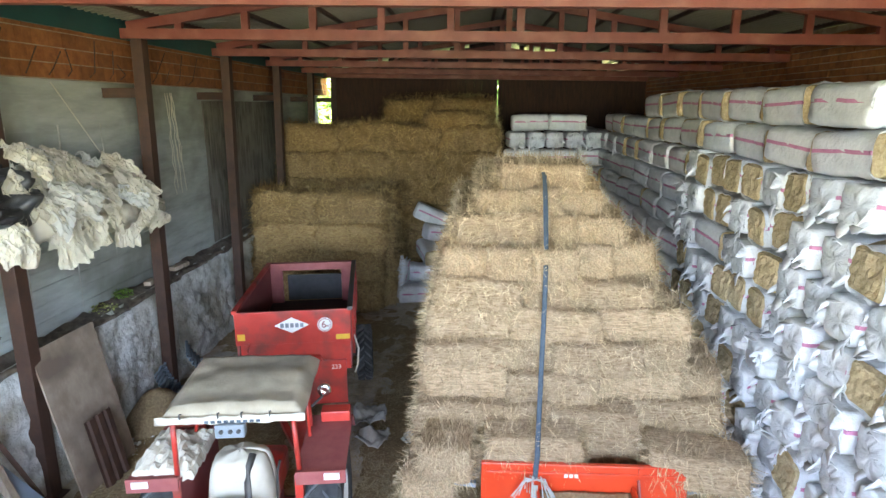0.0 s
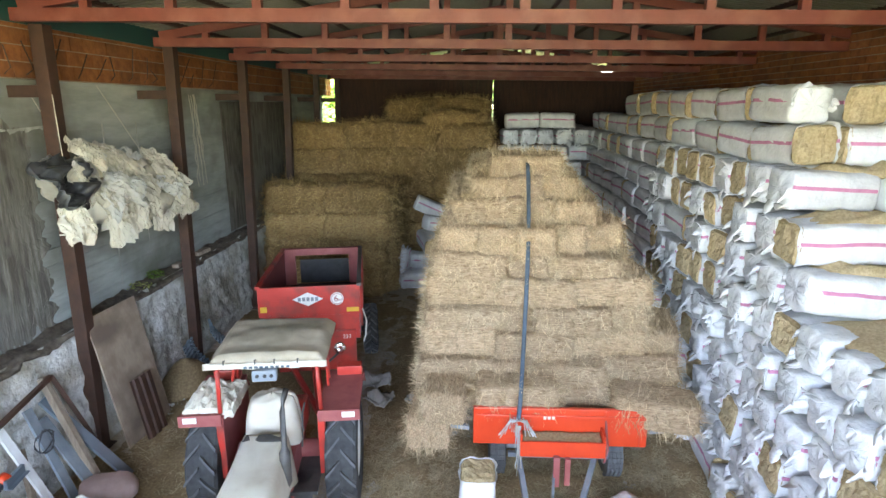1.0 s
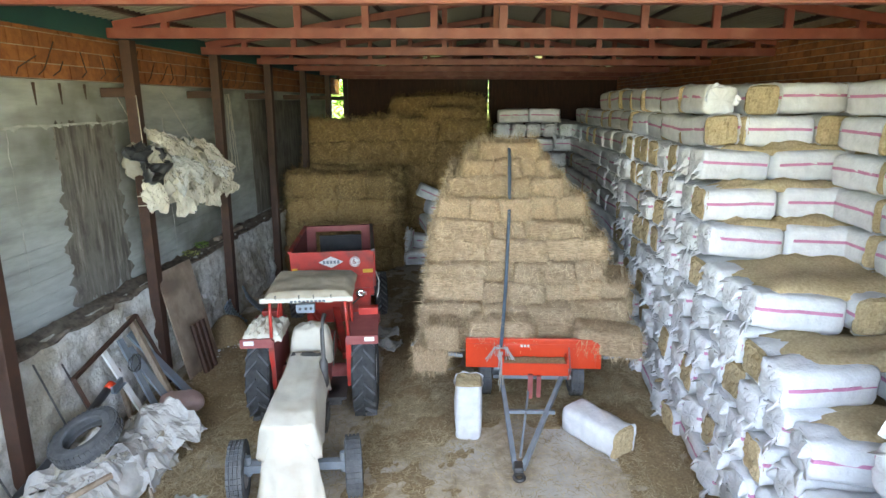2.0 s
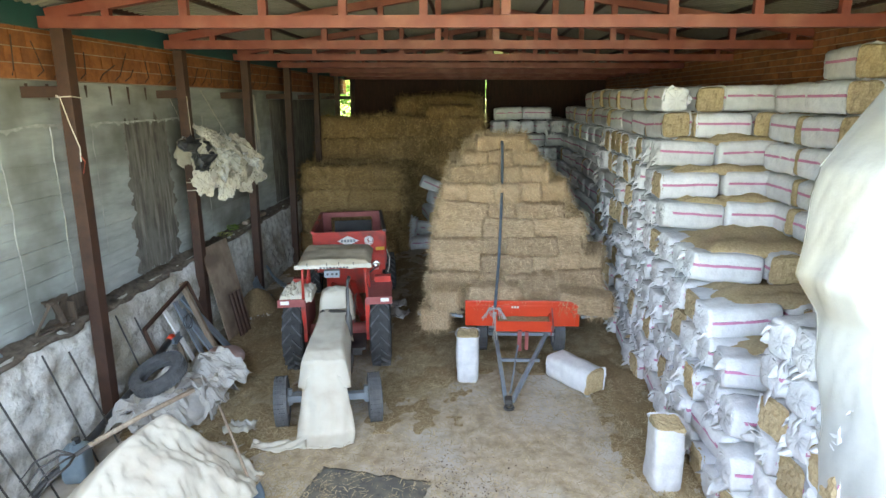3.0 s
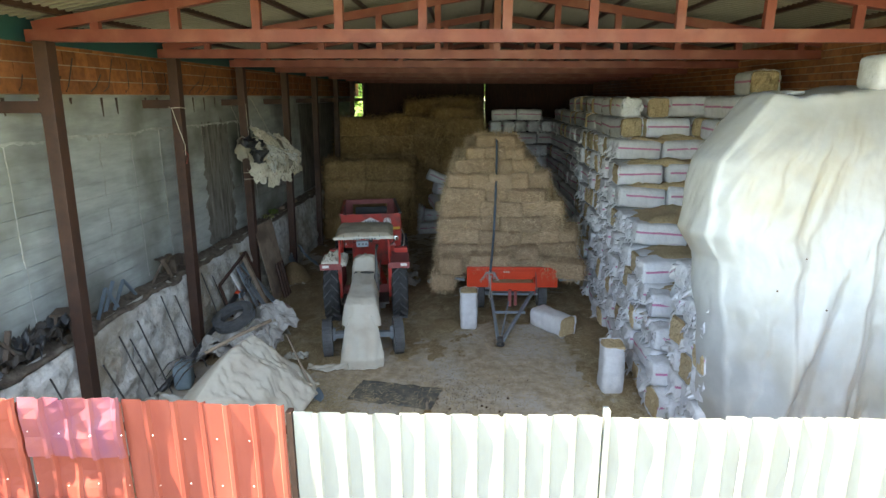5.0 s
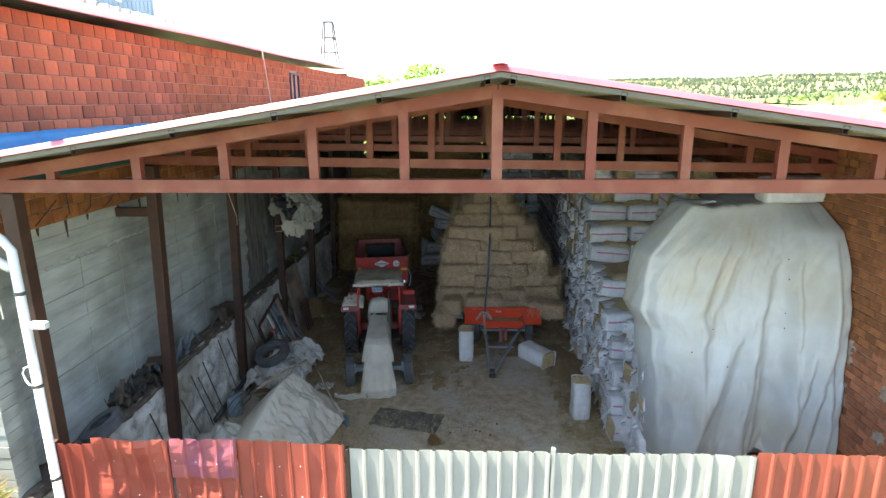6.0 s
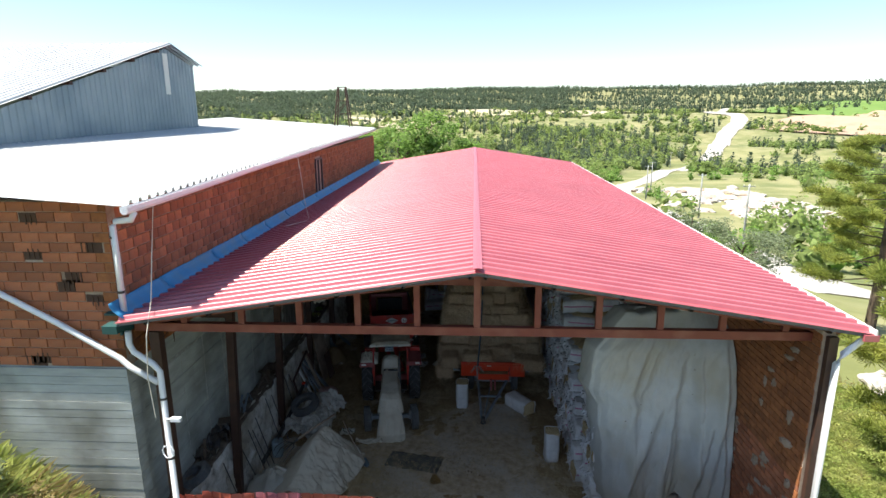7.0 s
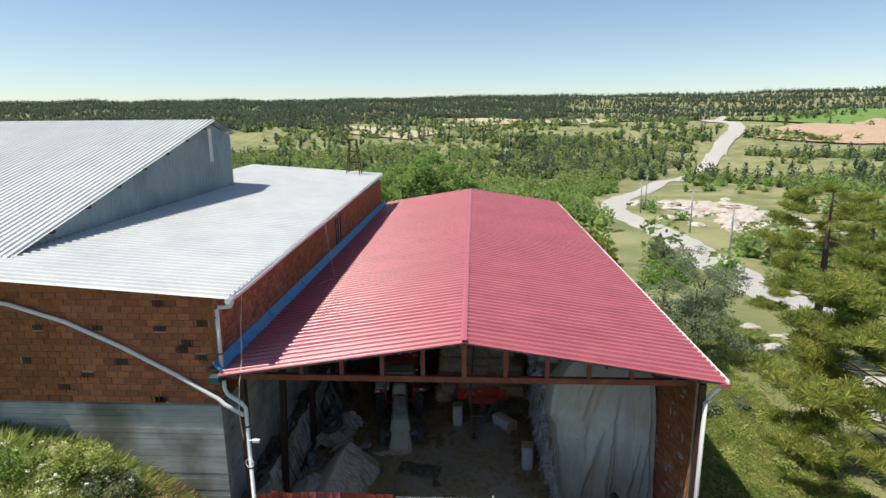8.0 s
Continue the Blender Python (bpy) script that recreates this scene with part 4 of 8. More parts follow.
def load_on_trailer():
    lab = "golden straw bale stacked on the loaded farm trailer"
    grp = "bales on the trailer"
    LH = 0.312
    # layer: left edge, right edge, front, way the front row lies
    layers = [(-0.3, 2.95, 5.55, "side"), (-0.28, 2.93, 5.6, "mix"), (-0.24, 2.9, 5.66, "side"), (-0.2, 2.82, 5.74, "mix"), (-0.18, 2.68, 5.84, "side"), (-0.1, 2.52, 5.95, "mix"), (-0.03, 2.3, 6.08, "end"), (0.1, 2.05, 6.28, "mix"), (0.4, 1.72, 6.5, "end")]
    z = 0.86
    for li, (x0, x1, yf, way) in enumerate(layers):
        x = x0
        k = 0
        while x < x1 - 0.3:
            endon = way == "end" or (way == "mix" and k % 3 == 1) or x1 - x < 0.75
            w = 0.49 if endon else 0.95
            w = min(w, max(0.47, x1 - x))
            d = 0.92 if endon else 0.47
            y = yf + d / 2 + R.uniform(-0.1, 0.1) + 0.18 * smooth_step(x1 - 1.2, x1, x + w / 2) * (li > 1)
            straw_bale(BALES_NEW, (x + w / 2, y, z + LH / 2 + R.uniform(-0.03, 0.03)), (90 if endon else 0) + R.uniform(-4, 4) - 7 * smooth_step(x1 - 1.0, x1, x + w), lab, grp, (R.uniform(-9, 7), R.uniform(-5, 5)))
            x += w + R.uniform(-0.03, 0.01)
            k += 1
        # the flanks and the rows behind
        for yy in np.arange(yf + 1.1, 9.6, 0.97):
            for xs in (x0 + 0.26, x1 - 0.26):
                straw_bale(BALES_NEW, (xs + R.uniform(-0.04, 0.04), yy, z + LH / 2), 90 + R.uniform(-4, 4), lab, grp, (R.uniform(-2, 2), R.uniform(-2, 2)))
        z += LH
    # top pair, and two bales laid on the front edge
    for x, y, zz, a in ((0.86, 7.25, z + 0.1, 3), (1.38, 7.2, z + 0.09, -4)):
        straw_bale(BALES_NEW, (x, y, zz), 90 + a, lab, grp)
    straw_bale(BALES_NEW, (0.95, 5.38, 1.2), 1, "golden straw bale set behind the trailer's front board", grp, (4, 0))
    straw_bale(BALES_NEW, (2.6, 5.3, 1.06), -6, "loose golden straw bale overhanging the trailer's side", grp, (3, 5))
    straw_bale(BALES_NEW, (0.08, 5.4, 1.16), 88, "golden straw bale at the trailer's front corner", grp)
    straw_bale(BALES_NEW, (-0.1, 5.5, 0.75), 86, "golden straw bale at the trailer's front corner", grp)
    # bales that fill the core
    V, F = [], []
    for li, (x0, x1, yf, way) in enumerate(layers):
        v, f = rounded_box(x1 - x0 - 0.5, 9.6 - yf - 0.45, 0.35, 2, 2, 1)
        o = len(V)
        V += [p + Vector(((x0 + x1) / 2, (yf + 0.45 + 9.6) / 2, 0.86 + LH * (li + 0.45))) for p in v]
        F += [tuple(i + o for i in q) for q in f]
    solid("straw_core", from_np("straw_core", V, F), M_STRAW, "packed straw inside the trailer load", "straw", "stuff")


load_on_trailer()


def old_stack():
    lab = "shaggy brown old straw bale in the barn's back stack"
    grp = "old straw stack"
    H = 0.68

    def block(x0, x1, y0, y1, n, z0=0.0):
        for l in range(n):
            inset = 0.06 * l + R.uniform(-0.05, 0.05)
            x = x0 + inset
            while x < x1 - 0.8 - inset * 0.3:
                straw_bale(BALES_OLD, (x + 0.72, y0 + 0.36 + inset, z0 + H * (l + 0.5)), R.uniform(-4, 4), lab, grp, (R.uniform(-5, 5), R.uniform(-4, 4)))
                x += 1.46
            yy = y0 + 1.2
            while yy < y1:
                straw_bale(BALES_OLD, (x1 - 0.3 - inset * 0.5, yy, z0 + H * (l + 0.5)), 90 + R.uniform(-3, 3), lab, grp, (R.uniform(-2, 2), 0))
                yy += 1.15
        v, f = rounded_box(x1 - x0 - 0.6, y1 - y0 - 0.4, H * n - 0.1, 3, 3, 2)
        c = Vector(((x0 + x1) / 2, (y0 + y1) / 2 + 0.25, z0 + H * n / 2 - 0.06))
        solid("straw_core", from_np("straw_core", [p + c for p in v], f), M_STRAW_OLD, "packed old straw inside the stack", "straw", "stuff")

    block(-4.75, -1.55, 12.4, 14.6, 4)
    block(-5.0, -2.0, 14.8, 17.0, 6)
    block(-2.3, 0.95, 14.9, 17.5, 6)
    block(-2.1, 0.5, 16.6, 18.6, 1, z0=4.06)
    straw_bale(BALES_OLD, (-0.2, 15.6, 4.1), 10, lab, grp, (6, 0))


old_stack()


# ---- bales in white woven sacks ----
def sack_meshes(kind, seed, lx=0.92, ly=0.46, lz=0.42):
    """Meshes of one sacked bale lying along x. kind: 'open' shows straw at +x; 'tied' has a gathered end with ears at +x."""
    r = random.Random(seed)
    o = Vector((seed * 3.7, 1.1, 0.4))
    n, rings = 32, []
    xs = [-0.5, -0.485, -0.44, -0.3, -0.12, 0.05, 0.2, 0.34, 0.44, 0.49] + ([0.505] if kind == "open" else [0.5])
    sc = [0.72, 0.88, 0.985, 1.0, 1.0, 1.0, 1.0, 1.0, 1.0, 1.0] + ([1.02] if kind == "open" else [0.9])
    V, F = [], []
    for x, s in zip(xs, sc):
        for k in range(n):
            a = k * math.tau / n
            c, t = math.cos(a), math.sin(a)
            q = (abs(c) ** 5 + abs(t) ** 5) ** (-1 / 5)
            p = Vector((x * lx, c * q * ly / 2 * s, t * q * lz / 2 * s))
            d = 0.02 * noise.noise(p * 5 + o) + 0.012 * noise.noise(p * 14 + o) - 0.02 * abs(noise.noise(Vector((p.x * 4, p.y * 9, p.z * 9)) + o))
            if kind == "tied" and x > 0.3:
                d -= 0.05 * (x - 0.3) / 0.2 * abs(math.sin(k * 1.37 + seed)) * (0.5 + 0.5 * noise.noise(Vector((a * 2, seed, 3))))
            if kind == "open" and x > 0.45:
                d += 0.02 * r.random()
                p.x += 0.03 * noise.noise(Vector((a * 1.5, seed, 0)))
            V.append(p + Vector((0, c, t)) * d)
    R_ = len(xs)
    for i in range(R_ - 1):
        for k in range(n):
            F.append((i * n + k, i * n + (k + 1) % n, (i + 1) * n + (k + 1) % n, (i + 1) * n + k))
    # far end, with a small gathered tail
    c0 = len(V)
    V.append(Vector((-0.515 * lx, 0, 0)))
    for k in range(n):
        F.append((k, c0, (k + 1) % n))
    if kind == "tied":
        b = (R_ - 1) * n
        # folded flaps: an inner ring pulled together, and ears at the corners
        for k in range(n):
            p = V[b + k]
            f = 0.5 + 0.22 * math.sin(k * 2.1 + seed)
            V.append(Vector((lx * (0.5 + 0.055 * r.random()), p.y * f, p.z * f)))
        b2 = b + n + 1
        for k in range(n):
            F.append((b + k, b + (k + 1) % n, b2 + (k + 1) % n, b2 + k))
        c1 = len(V)
        V.append(Vector((lx * 0.51, 0.02, 0.0)))
        for k in range(n):
            F.append((b2 + k, b2 + (k + 1) % n, c1))
        for e in range(r.choice((6, 7, 8))):
            # an ear of cloth that grows out of the rim
            k = r.randrange(n)
            ia, ic = b + k, b + (k + r.choice((2, 3, 4))) % n
            A, C = V[ia], V[ic]
            base, side = (A + C) / 2, (C - A) / 2
            d = Vector((0, base.y, base.z)).normalized()
            tip = base + Vector((r.uniform(0.02, 0.13), r.uniform(-0.06, 0.06), -r.uniform(0.0, 0.1))) + d * r.uniform(-0.02, 0.11)
            mid = (base + tip) / 2 + Vector((r.uniform(0.0, 0.03), 0, r.uniform(-0.02, 0.03)))
            th = Vector((0.004, 0, 0)) - d * 0.004
            i = len(V)
            V += [mid + side * 0.8, mid - side * 0.75, tip + side * r.uniform(0.0, 0.3), tip - side * r.uniform(0.0, 0.3)]
            V += [A + th, C + th] + [v + th for v in V[i:i + 4]]
            m1, m0, t1, t0, a2, c2, n1, n0, u1, u0 = range(i, i + 10)
            F += [(ia, ic, m1, m0), (m0, m1, t1, t0), (c2, a2, n0, n1), (n1, n0, u0, u1), (ia, m0, n0, a2), (m0, t0, u0, n0), (t0, t1, u1, u0), (t1, m1, n1, u1), (m1, ic, c2, n1)]
    sleeve = from_np("sleeve", V, F)
    sleeve.materials.append(M_BAG)
    sleeve.polygons.foreach_set("use_smooth", [True] * len(F))
    # stripe on both long sides, 4 mm proud
    st = bmesh.new()
    for sy in (0, n // 2):
        row = []
        for i in range(2, R_):
            a, b = V[i * n + sy], V[i * n + (sy + 1) % n]
            w = Vector((0, (1 if sy == 0 else -1) * 0.004, 0))
            c = a + w
            u = Vector((0, 0, 1)) * 0.018
            zz = Vector((0, 0, 0.03 + 0.012 * noise.noise(Vector((i * 0.7, seed, sy)))))
            row.append([st.verts.new(c + zz - u), st.verts.new(c + zz + u), st.verts.new(c + zz + u - w * 1.5), st.verts.new(c + zz - u - w * 1.5)])
        for p, q in zip(row, row[1:]):
            for j in range(4):
                st.faces.new((p[j], p[(j + 1) % 4], q[(j + 1) % 4], q[j]))
        st.faces.new(row[0])
        st.faces.new(row[-1][::-1])
    bmesh.ops.recalc_face_normals(st, faces=st.faces)
    stripe = bpy.data.meshes.new("stripe")
    st.to_mesh(stripe)
    st.free()
    stripe.materials.append(M_STRIPE)
    end = None
    if kind == "open":
        v, f = rounded_box(0.1, ly * 0.95, lz * 0.95, 2, 10, 9, 6)
        v = [p + Vector((lx * 0.465, 0, 0)) + Vector((0.022 * noise.noise(p * 16 + o) + 0.012 * noise.noise(p * 40 + o), 0, 0)) for p in v]
        end = from_np("straw_end", v, f)
        end.materials.append(M_HAY_END)
    return sleeve, stripe, end


SACKS_OPEN = [sack_meshes("open", s) for s in (1, 2, 3)]
SACKS_TIED = [sack_meshes("tied", s) for s in (11, 12, 13, 14, 15, 16)]


def sack_bale(kind, at, rz, label, group, tilt=(0, 0), size=1.0, striped=True, rx=0):
    b = tagged(new("sacked_bale"), label, "sacked bale", group)
    b.matrix_basis = pose(*at, tilt[0] + rx, tilt[1], rz)
    b.scale = (size,) * 3
    sleeve, stripe, end = R.choice(SACKS_OPEN if kind == "open" else SACKS_TIED)
    part("sleeve", sleeve, M_BAG, b)
    if striped:
        part("stripe", stripe, M_STRIPE, b, "pink woven stripe")
    if end:
        part("straw_end", end, M_HAY_END, b, "packed straw showing at the open end")
    return b


def sack_stack():
    H = 0.44
    g1, g2 = "sacked bales along the aisle", "sacked bales on the stack's front"
    lab_t = "stacked white woven straw sack with a gathered ragged end"
    lab_o = "stacked white striped sack with an open straw end"
    # front of each layer along y, from the floor up
    front = [0.5, 0.7, 0.95, 1.3, 1.9, 2.7, 4.05, 4.35, 4.7, 4.95, 5.2]
    for l in range(11):
        z = H * (l + 0.5) + 0.01 * math.sin(l)
        x_face = 3.36 + 0.02 * l + (0.1 if l > 8 else 0.0)
        y = front[l] + 0.24
        y_end = (18.8 if l < 9 else 15.5) if l < 10 else 11.6
        far = 9.0 if l < 9 else 20
        while y < y_end:
            if y > far and l < 9:
                y_step = 0.95
                sack_bale("tied" if R.random() < 0.7 else "open", (x_face + 0.25, y + 0.25, z), -90 + R.uniform(-5, 5), lab_t, g1, (R.uniform(-4, 4), R.uniform(-3, 3)))
                y += y_step
                continue
            lengthwise = l >= 9 or R.random() < 0.09
            if lengthwise:
                kind = "open" if (l >= 9 and R.random() < 0.75) or R.random() < 0.4 else "tied"
                sack_bale(kind, (x_face + 0.24 + R.uniform(-0.03, 0.03), y + 0.24, z + R.uniform(-0.01, 0.01)), -90 + R.uniform(-4, 4), lab_o if kind == "open" else lab_t, g1, (R.uniform(-4, 4), R.uniform(-3, 3)))
                y += 0.95
            else:
                kind = "tied" if R.random() < 0.66 else "open"
                sack_bale(kind, (x_face + 0.46 + R.uniform(-0.06, 0.05), y, z + R.uniform(-0.015, 0.015)), 180 + R.uniform(-7, 7), lab_t if kind == "tied" else lab_o, g1, (R.uniform(-5, 5), R.uniform(-5, 5)))
                y += 0.47
        # the front row across the stack
        if l >= 3:
            x = x_face + (0.5 if l >= 9 else 0.95) + R.uniform(0, 0.06)
            while x < 5.9:
                if R.random() < 0.62 and x + 0.9 < 6.1:
                    sack_bale("open" if R.random() < 0.35 else "tied", (x + 0.46, front[l] + 0.24 + R.uniform(-0.05, 0.06), z), (0 if R.random() < 0.6 else 180) + R.uniform(-3, 3), "white striped sack of straw lying across the stepped stack", g2, (R.uniform(-4, 4), R.uniform(-2, 2)))
                    x += 0.95
                else:
                    sack_bale("open", (x + 0.24, front[l] + 0.46 + R.uniform(-0.05, 0.05), z), -90 + R.uniform(-4, 4), "white sack showing its open golden straw end", g2, (R.uniform(-4, 4), R.uniform(-2, 2)))
                    x += 0.49
    # the corner by the brick wall stands further forward
    for l in range(5, 11):
        for x in (5.32, 5.82):
            for y in (3.1, 4.05):
                sack_bale("open", (x + R.uniform(-0.03, 0.03), y + R.uniform(-0.05, 0.05), H * (l + 0.5)), -90 + R.uniform(-4, 4), "white sack showing its open golden straw end", g2, (R.uniform(-4, 4), R.uniform(-2, 2)))
    v, f = rounded_box(0.8, 1.6, H * 5, 2, 3, 3)
    solid("bales_inside_corner", from_np("bales_inside_corner", [p + Vector((5.64, 3.65, H * 2.5)) for p in v], f), M_BAG, "packed sacked bales inside the stack's corner", "bales", "stuff")
    sack_bale("open", (5.45, 3.15, H * 11 + 0.2), -96, "white sack of straw lying on top of the stack", g2)
    sack_bale("tied", (5.65, -0.2, 5.1), 4, "white striped sack of straw lying on the tarpaulin", g2)
    # loose chaff on the steps, and the bales inside the stack
    V, F = [], []
    for l in range(11):
        ye = 18.6 if l < 9 else 15.2 if l < 10 else 11.4
        v, f = rounded_box(6.05 - 3.75, ye - front[l] - 0.8, H + 0.01 if l < 10 else H - 0.06, 3, 8, 2)
        o = len(V)
        V += [p + Vector(((6.05 + 3.75) / 2, (front[l] + 0.55 + ye) / 2, H * (l + 0.5) - (0.03 if l == 10 else 0))) for p in v]
        F += [tuple(i + o for i in q) for q in f]
    solid("bales_inside_stack", from_np("bales_inside_stack", V, F), M_CHAFF, "packed sacked bales and chaff inside the stack", "bales", "stuff")
    for l in range(4, 10):
        y0, y1 = front[l - 1] + 0.1, front[l] + 0.2
        f = lambda u, v: (3.62 + u * 2.4, y0 + v * (y1 - y0), H * l - 0.06 + 0.1 * min(1, 7 * min(u, 1 - u, v, 1 - v)) * (1 + fbm((u * 5 + l, v * 3, l))))
        solid("loose_chaff", sheet("loose_chaff", f, 24, 12, 0.04), M_HAY_END, "loose chaff spilt on a step of the stack", "chaff", "stuff", True)


sack_stack()


def far_sacks():
    lab, grp = "white sacked straw bale in the far stack", "sacked bales at the far end"
    for l in range(10):
        z = 0.44 * (l + 0.5)
        x = 0.95 + 0.05 * l + R.uniform(0, 0.1)
        while x < 3.4:
            if l in (6, 8, 5):
                sack_bale("tied", (x, 15.6, z), -90 + R.uniform(-5, 5), lab, grp, (R.uniform(-4, 4), 0))
                x += 0.49
            else:
                sack_bale("tied", (x + 0.25, 15.4, z), R.uniform(-4, 4), lab, grp, (R.uniform(-4, 4), R.uniform(-3, 3)))
                x += 0.96
    for x, y, z, a, t in ((-1.5, 13.4, 0.5, 75, -62), (-1.0, 13.2, 0.23, 12, 0), (-0.55, 13.5, 0.22, -20, 0), (-0.9, 13.9, 0.55, 20, 8), (-0.8, 14.2, 1.0, -70, 10), (-0.5, 14.4, 1.45, 30, 10), (-0.2, 14.1, 0.9, 60, 0), (-1.25, 14.2, 0.3, 40, 0), (-0.75, 14.6, 1.85, 10, 25)):
        sack_bale("tied" if a != -70 else "open", (x, y, z), a, "white sacked bale tumbled on a heap", "heap of tumbled sacks", (0, t))


far_sacks()
# three sacks standing or lying on the open floor
sack_bale("open", (0.47, 4.25, 0.42), 0, "white sack of chaff standing upright beside the trailer", "sacks on the floor", (0, -90), 0.92, False)
sack_bale("open", (2.9, 1.52, 0.42), 0, "white sack of chaff standing upright on the floor", "sacks on the floor", (0, -90), 0.92, False)
sack_bale("open", (2.24, 4.12, 0.22), -52, "white sack of straw lying on the floor by the drawbar", "sacks on the floor", (0, 0), 1.0, False)
# ---- machines ----
def wheel(parent, at, r, w, rim_r, lugs, chevron, m_rim, steer=0, name="wheel"):
    """A wheel with its axle along x, under a machine: tyre with lugs, and rim."""
    t = bmesh.new()
    prof = [(rim_r, -w * 0.42), (rim_r + 0.02, -w * 0.5), ((r + rim_r) / 2, -w * 0.54), (r - 0.05, -w * 0.5), (r - 0.02, -w * 0.4), (r - 0.012, 0), (r - 0.02, w * 0.4), (r - 0.05, w * 0.5), ((r + rim_r) / 2, w * 0.54), (rim_r + 0.02, w * 0.5), (rim_r, w * 0.42)]
    lathe(t, prof, 36)
    lh = 0.045 if chevron else 0.012
    blocks = []
    for k in range(lugs):
        a = k * math.tau / lugs
        for s in ((-1, 1) if chevron else (-0.8, -0.27, 0.27, 0.8)):
            if chevron:
                a2 = a + (0.5 * math.tau / lugs if s > 0 else 0)
                lug = bmesh.new()
                ring = []
                for j in range(4):
                    f = j / 3
                    x = s * w * (0.02 + 0.46 * f)
                    an = a2 + f * 0.26
                    rr = r - 0.03 * max(0, f - 0.6)
                    hw = 0.02 + 0.008 * f
                    c, sn = math.cos(an), math.sin(an)
                    c2, s2 = math.cos(an + hw / r * 1.4), math.sin(an + hw / r * 1.4)
                    ring.append([lug.verts.new((x, c * (rr - 0.03), sn * (rr - 0.03))), lug.verts.new((x, c * (rr + lh - 0.012), sn * (rr + lh - 0.012))), lug.verts.new((x, c2 * (rr + lh - 0.012), s2 * (rr + lh - 0.012))), lug.verts.new((x, c2 * (rr - 0.03), s2 * (rr - 0.03)))])
                for p, q in zip(ring, ring[1:]):
                    for j in range(4):
                        lug.faces.new((p[j], p[(j + 1) % 4], q[(j + 1) % 4], q[j]))
                lug.faces.new(ring[0])
                lug.faces.new(ring[-1][::-1])
                blocks.append(lug)
            else:
                m = Matrix.Rotation(a, 4, "X") @ Matrix.Translation((s * w * 0.46, 0, r - 0.008))
                box(t, -w * 0.09, w * 0.09, -0.9 * math.pi * r / lugs, 0.9 * math.pi * r / lugs, -0.01, lh, m=m)
    wh = part(name, t, M_TREAD if chevron else M_RUBBER, parent, "dusty black rubber tyre")
    wh.matrix_basis = pose(*at, 0, 0, steer)
    for lug in blocks:
        part("tread_lug", lug, M_RUBBER, wh)
    d = bmesh.new()
    lathe(d, [(0.02, -w * 0.2), (rim_r * 0.5, -w * 0.2), (rim_r * 0.8, -w * 0.32), (rim_r + 0.004, -w * 0.45), (rim_r + 0.004, -w * 0.38), (rim_r * 0.8, -w * 0.2), (rim_r * 0.5, w * 0.1), (rim_r * 0.8, w * 0.2), (rim_r + 0.004, w * 0.38), (rim_r + 0.004, w * 0.45), (rim_r * 0.8, w * 0.32), (rim_r * 0.5, w * 0.22), (0.02, w * 0.22)], 24)
    part("rim", d, m_rim, wh, "painted steel rim")
    h = bmesh.new()
    lathe(h, [(0.01, -w * 0.3), (rim_r * 0.3, -w * 0.3), (rim_r * 0.34, w * 0.3), (0.01, w * 0.34)], 12)
    part("hub", h, M_IRON, wh)
    return wh


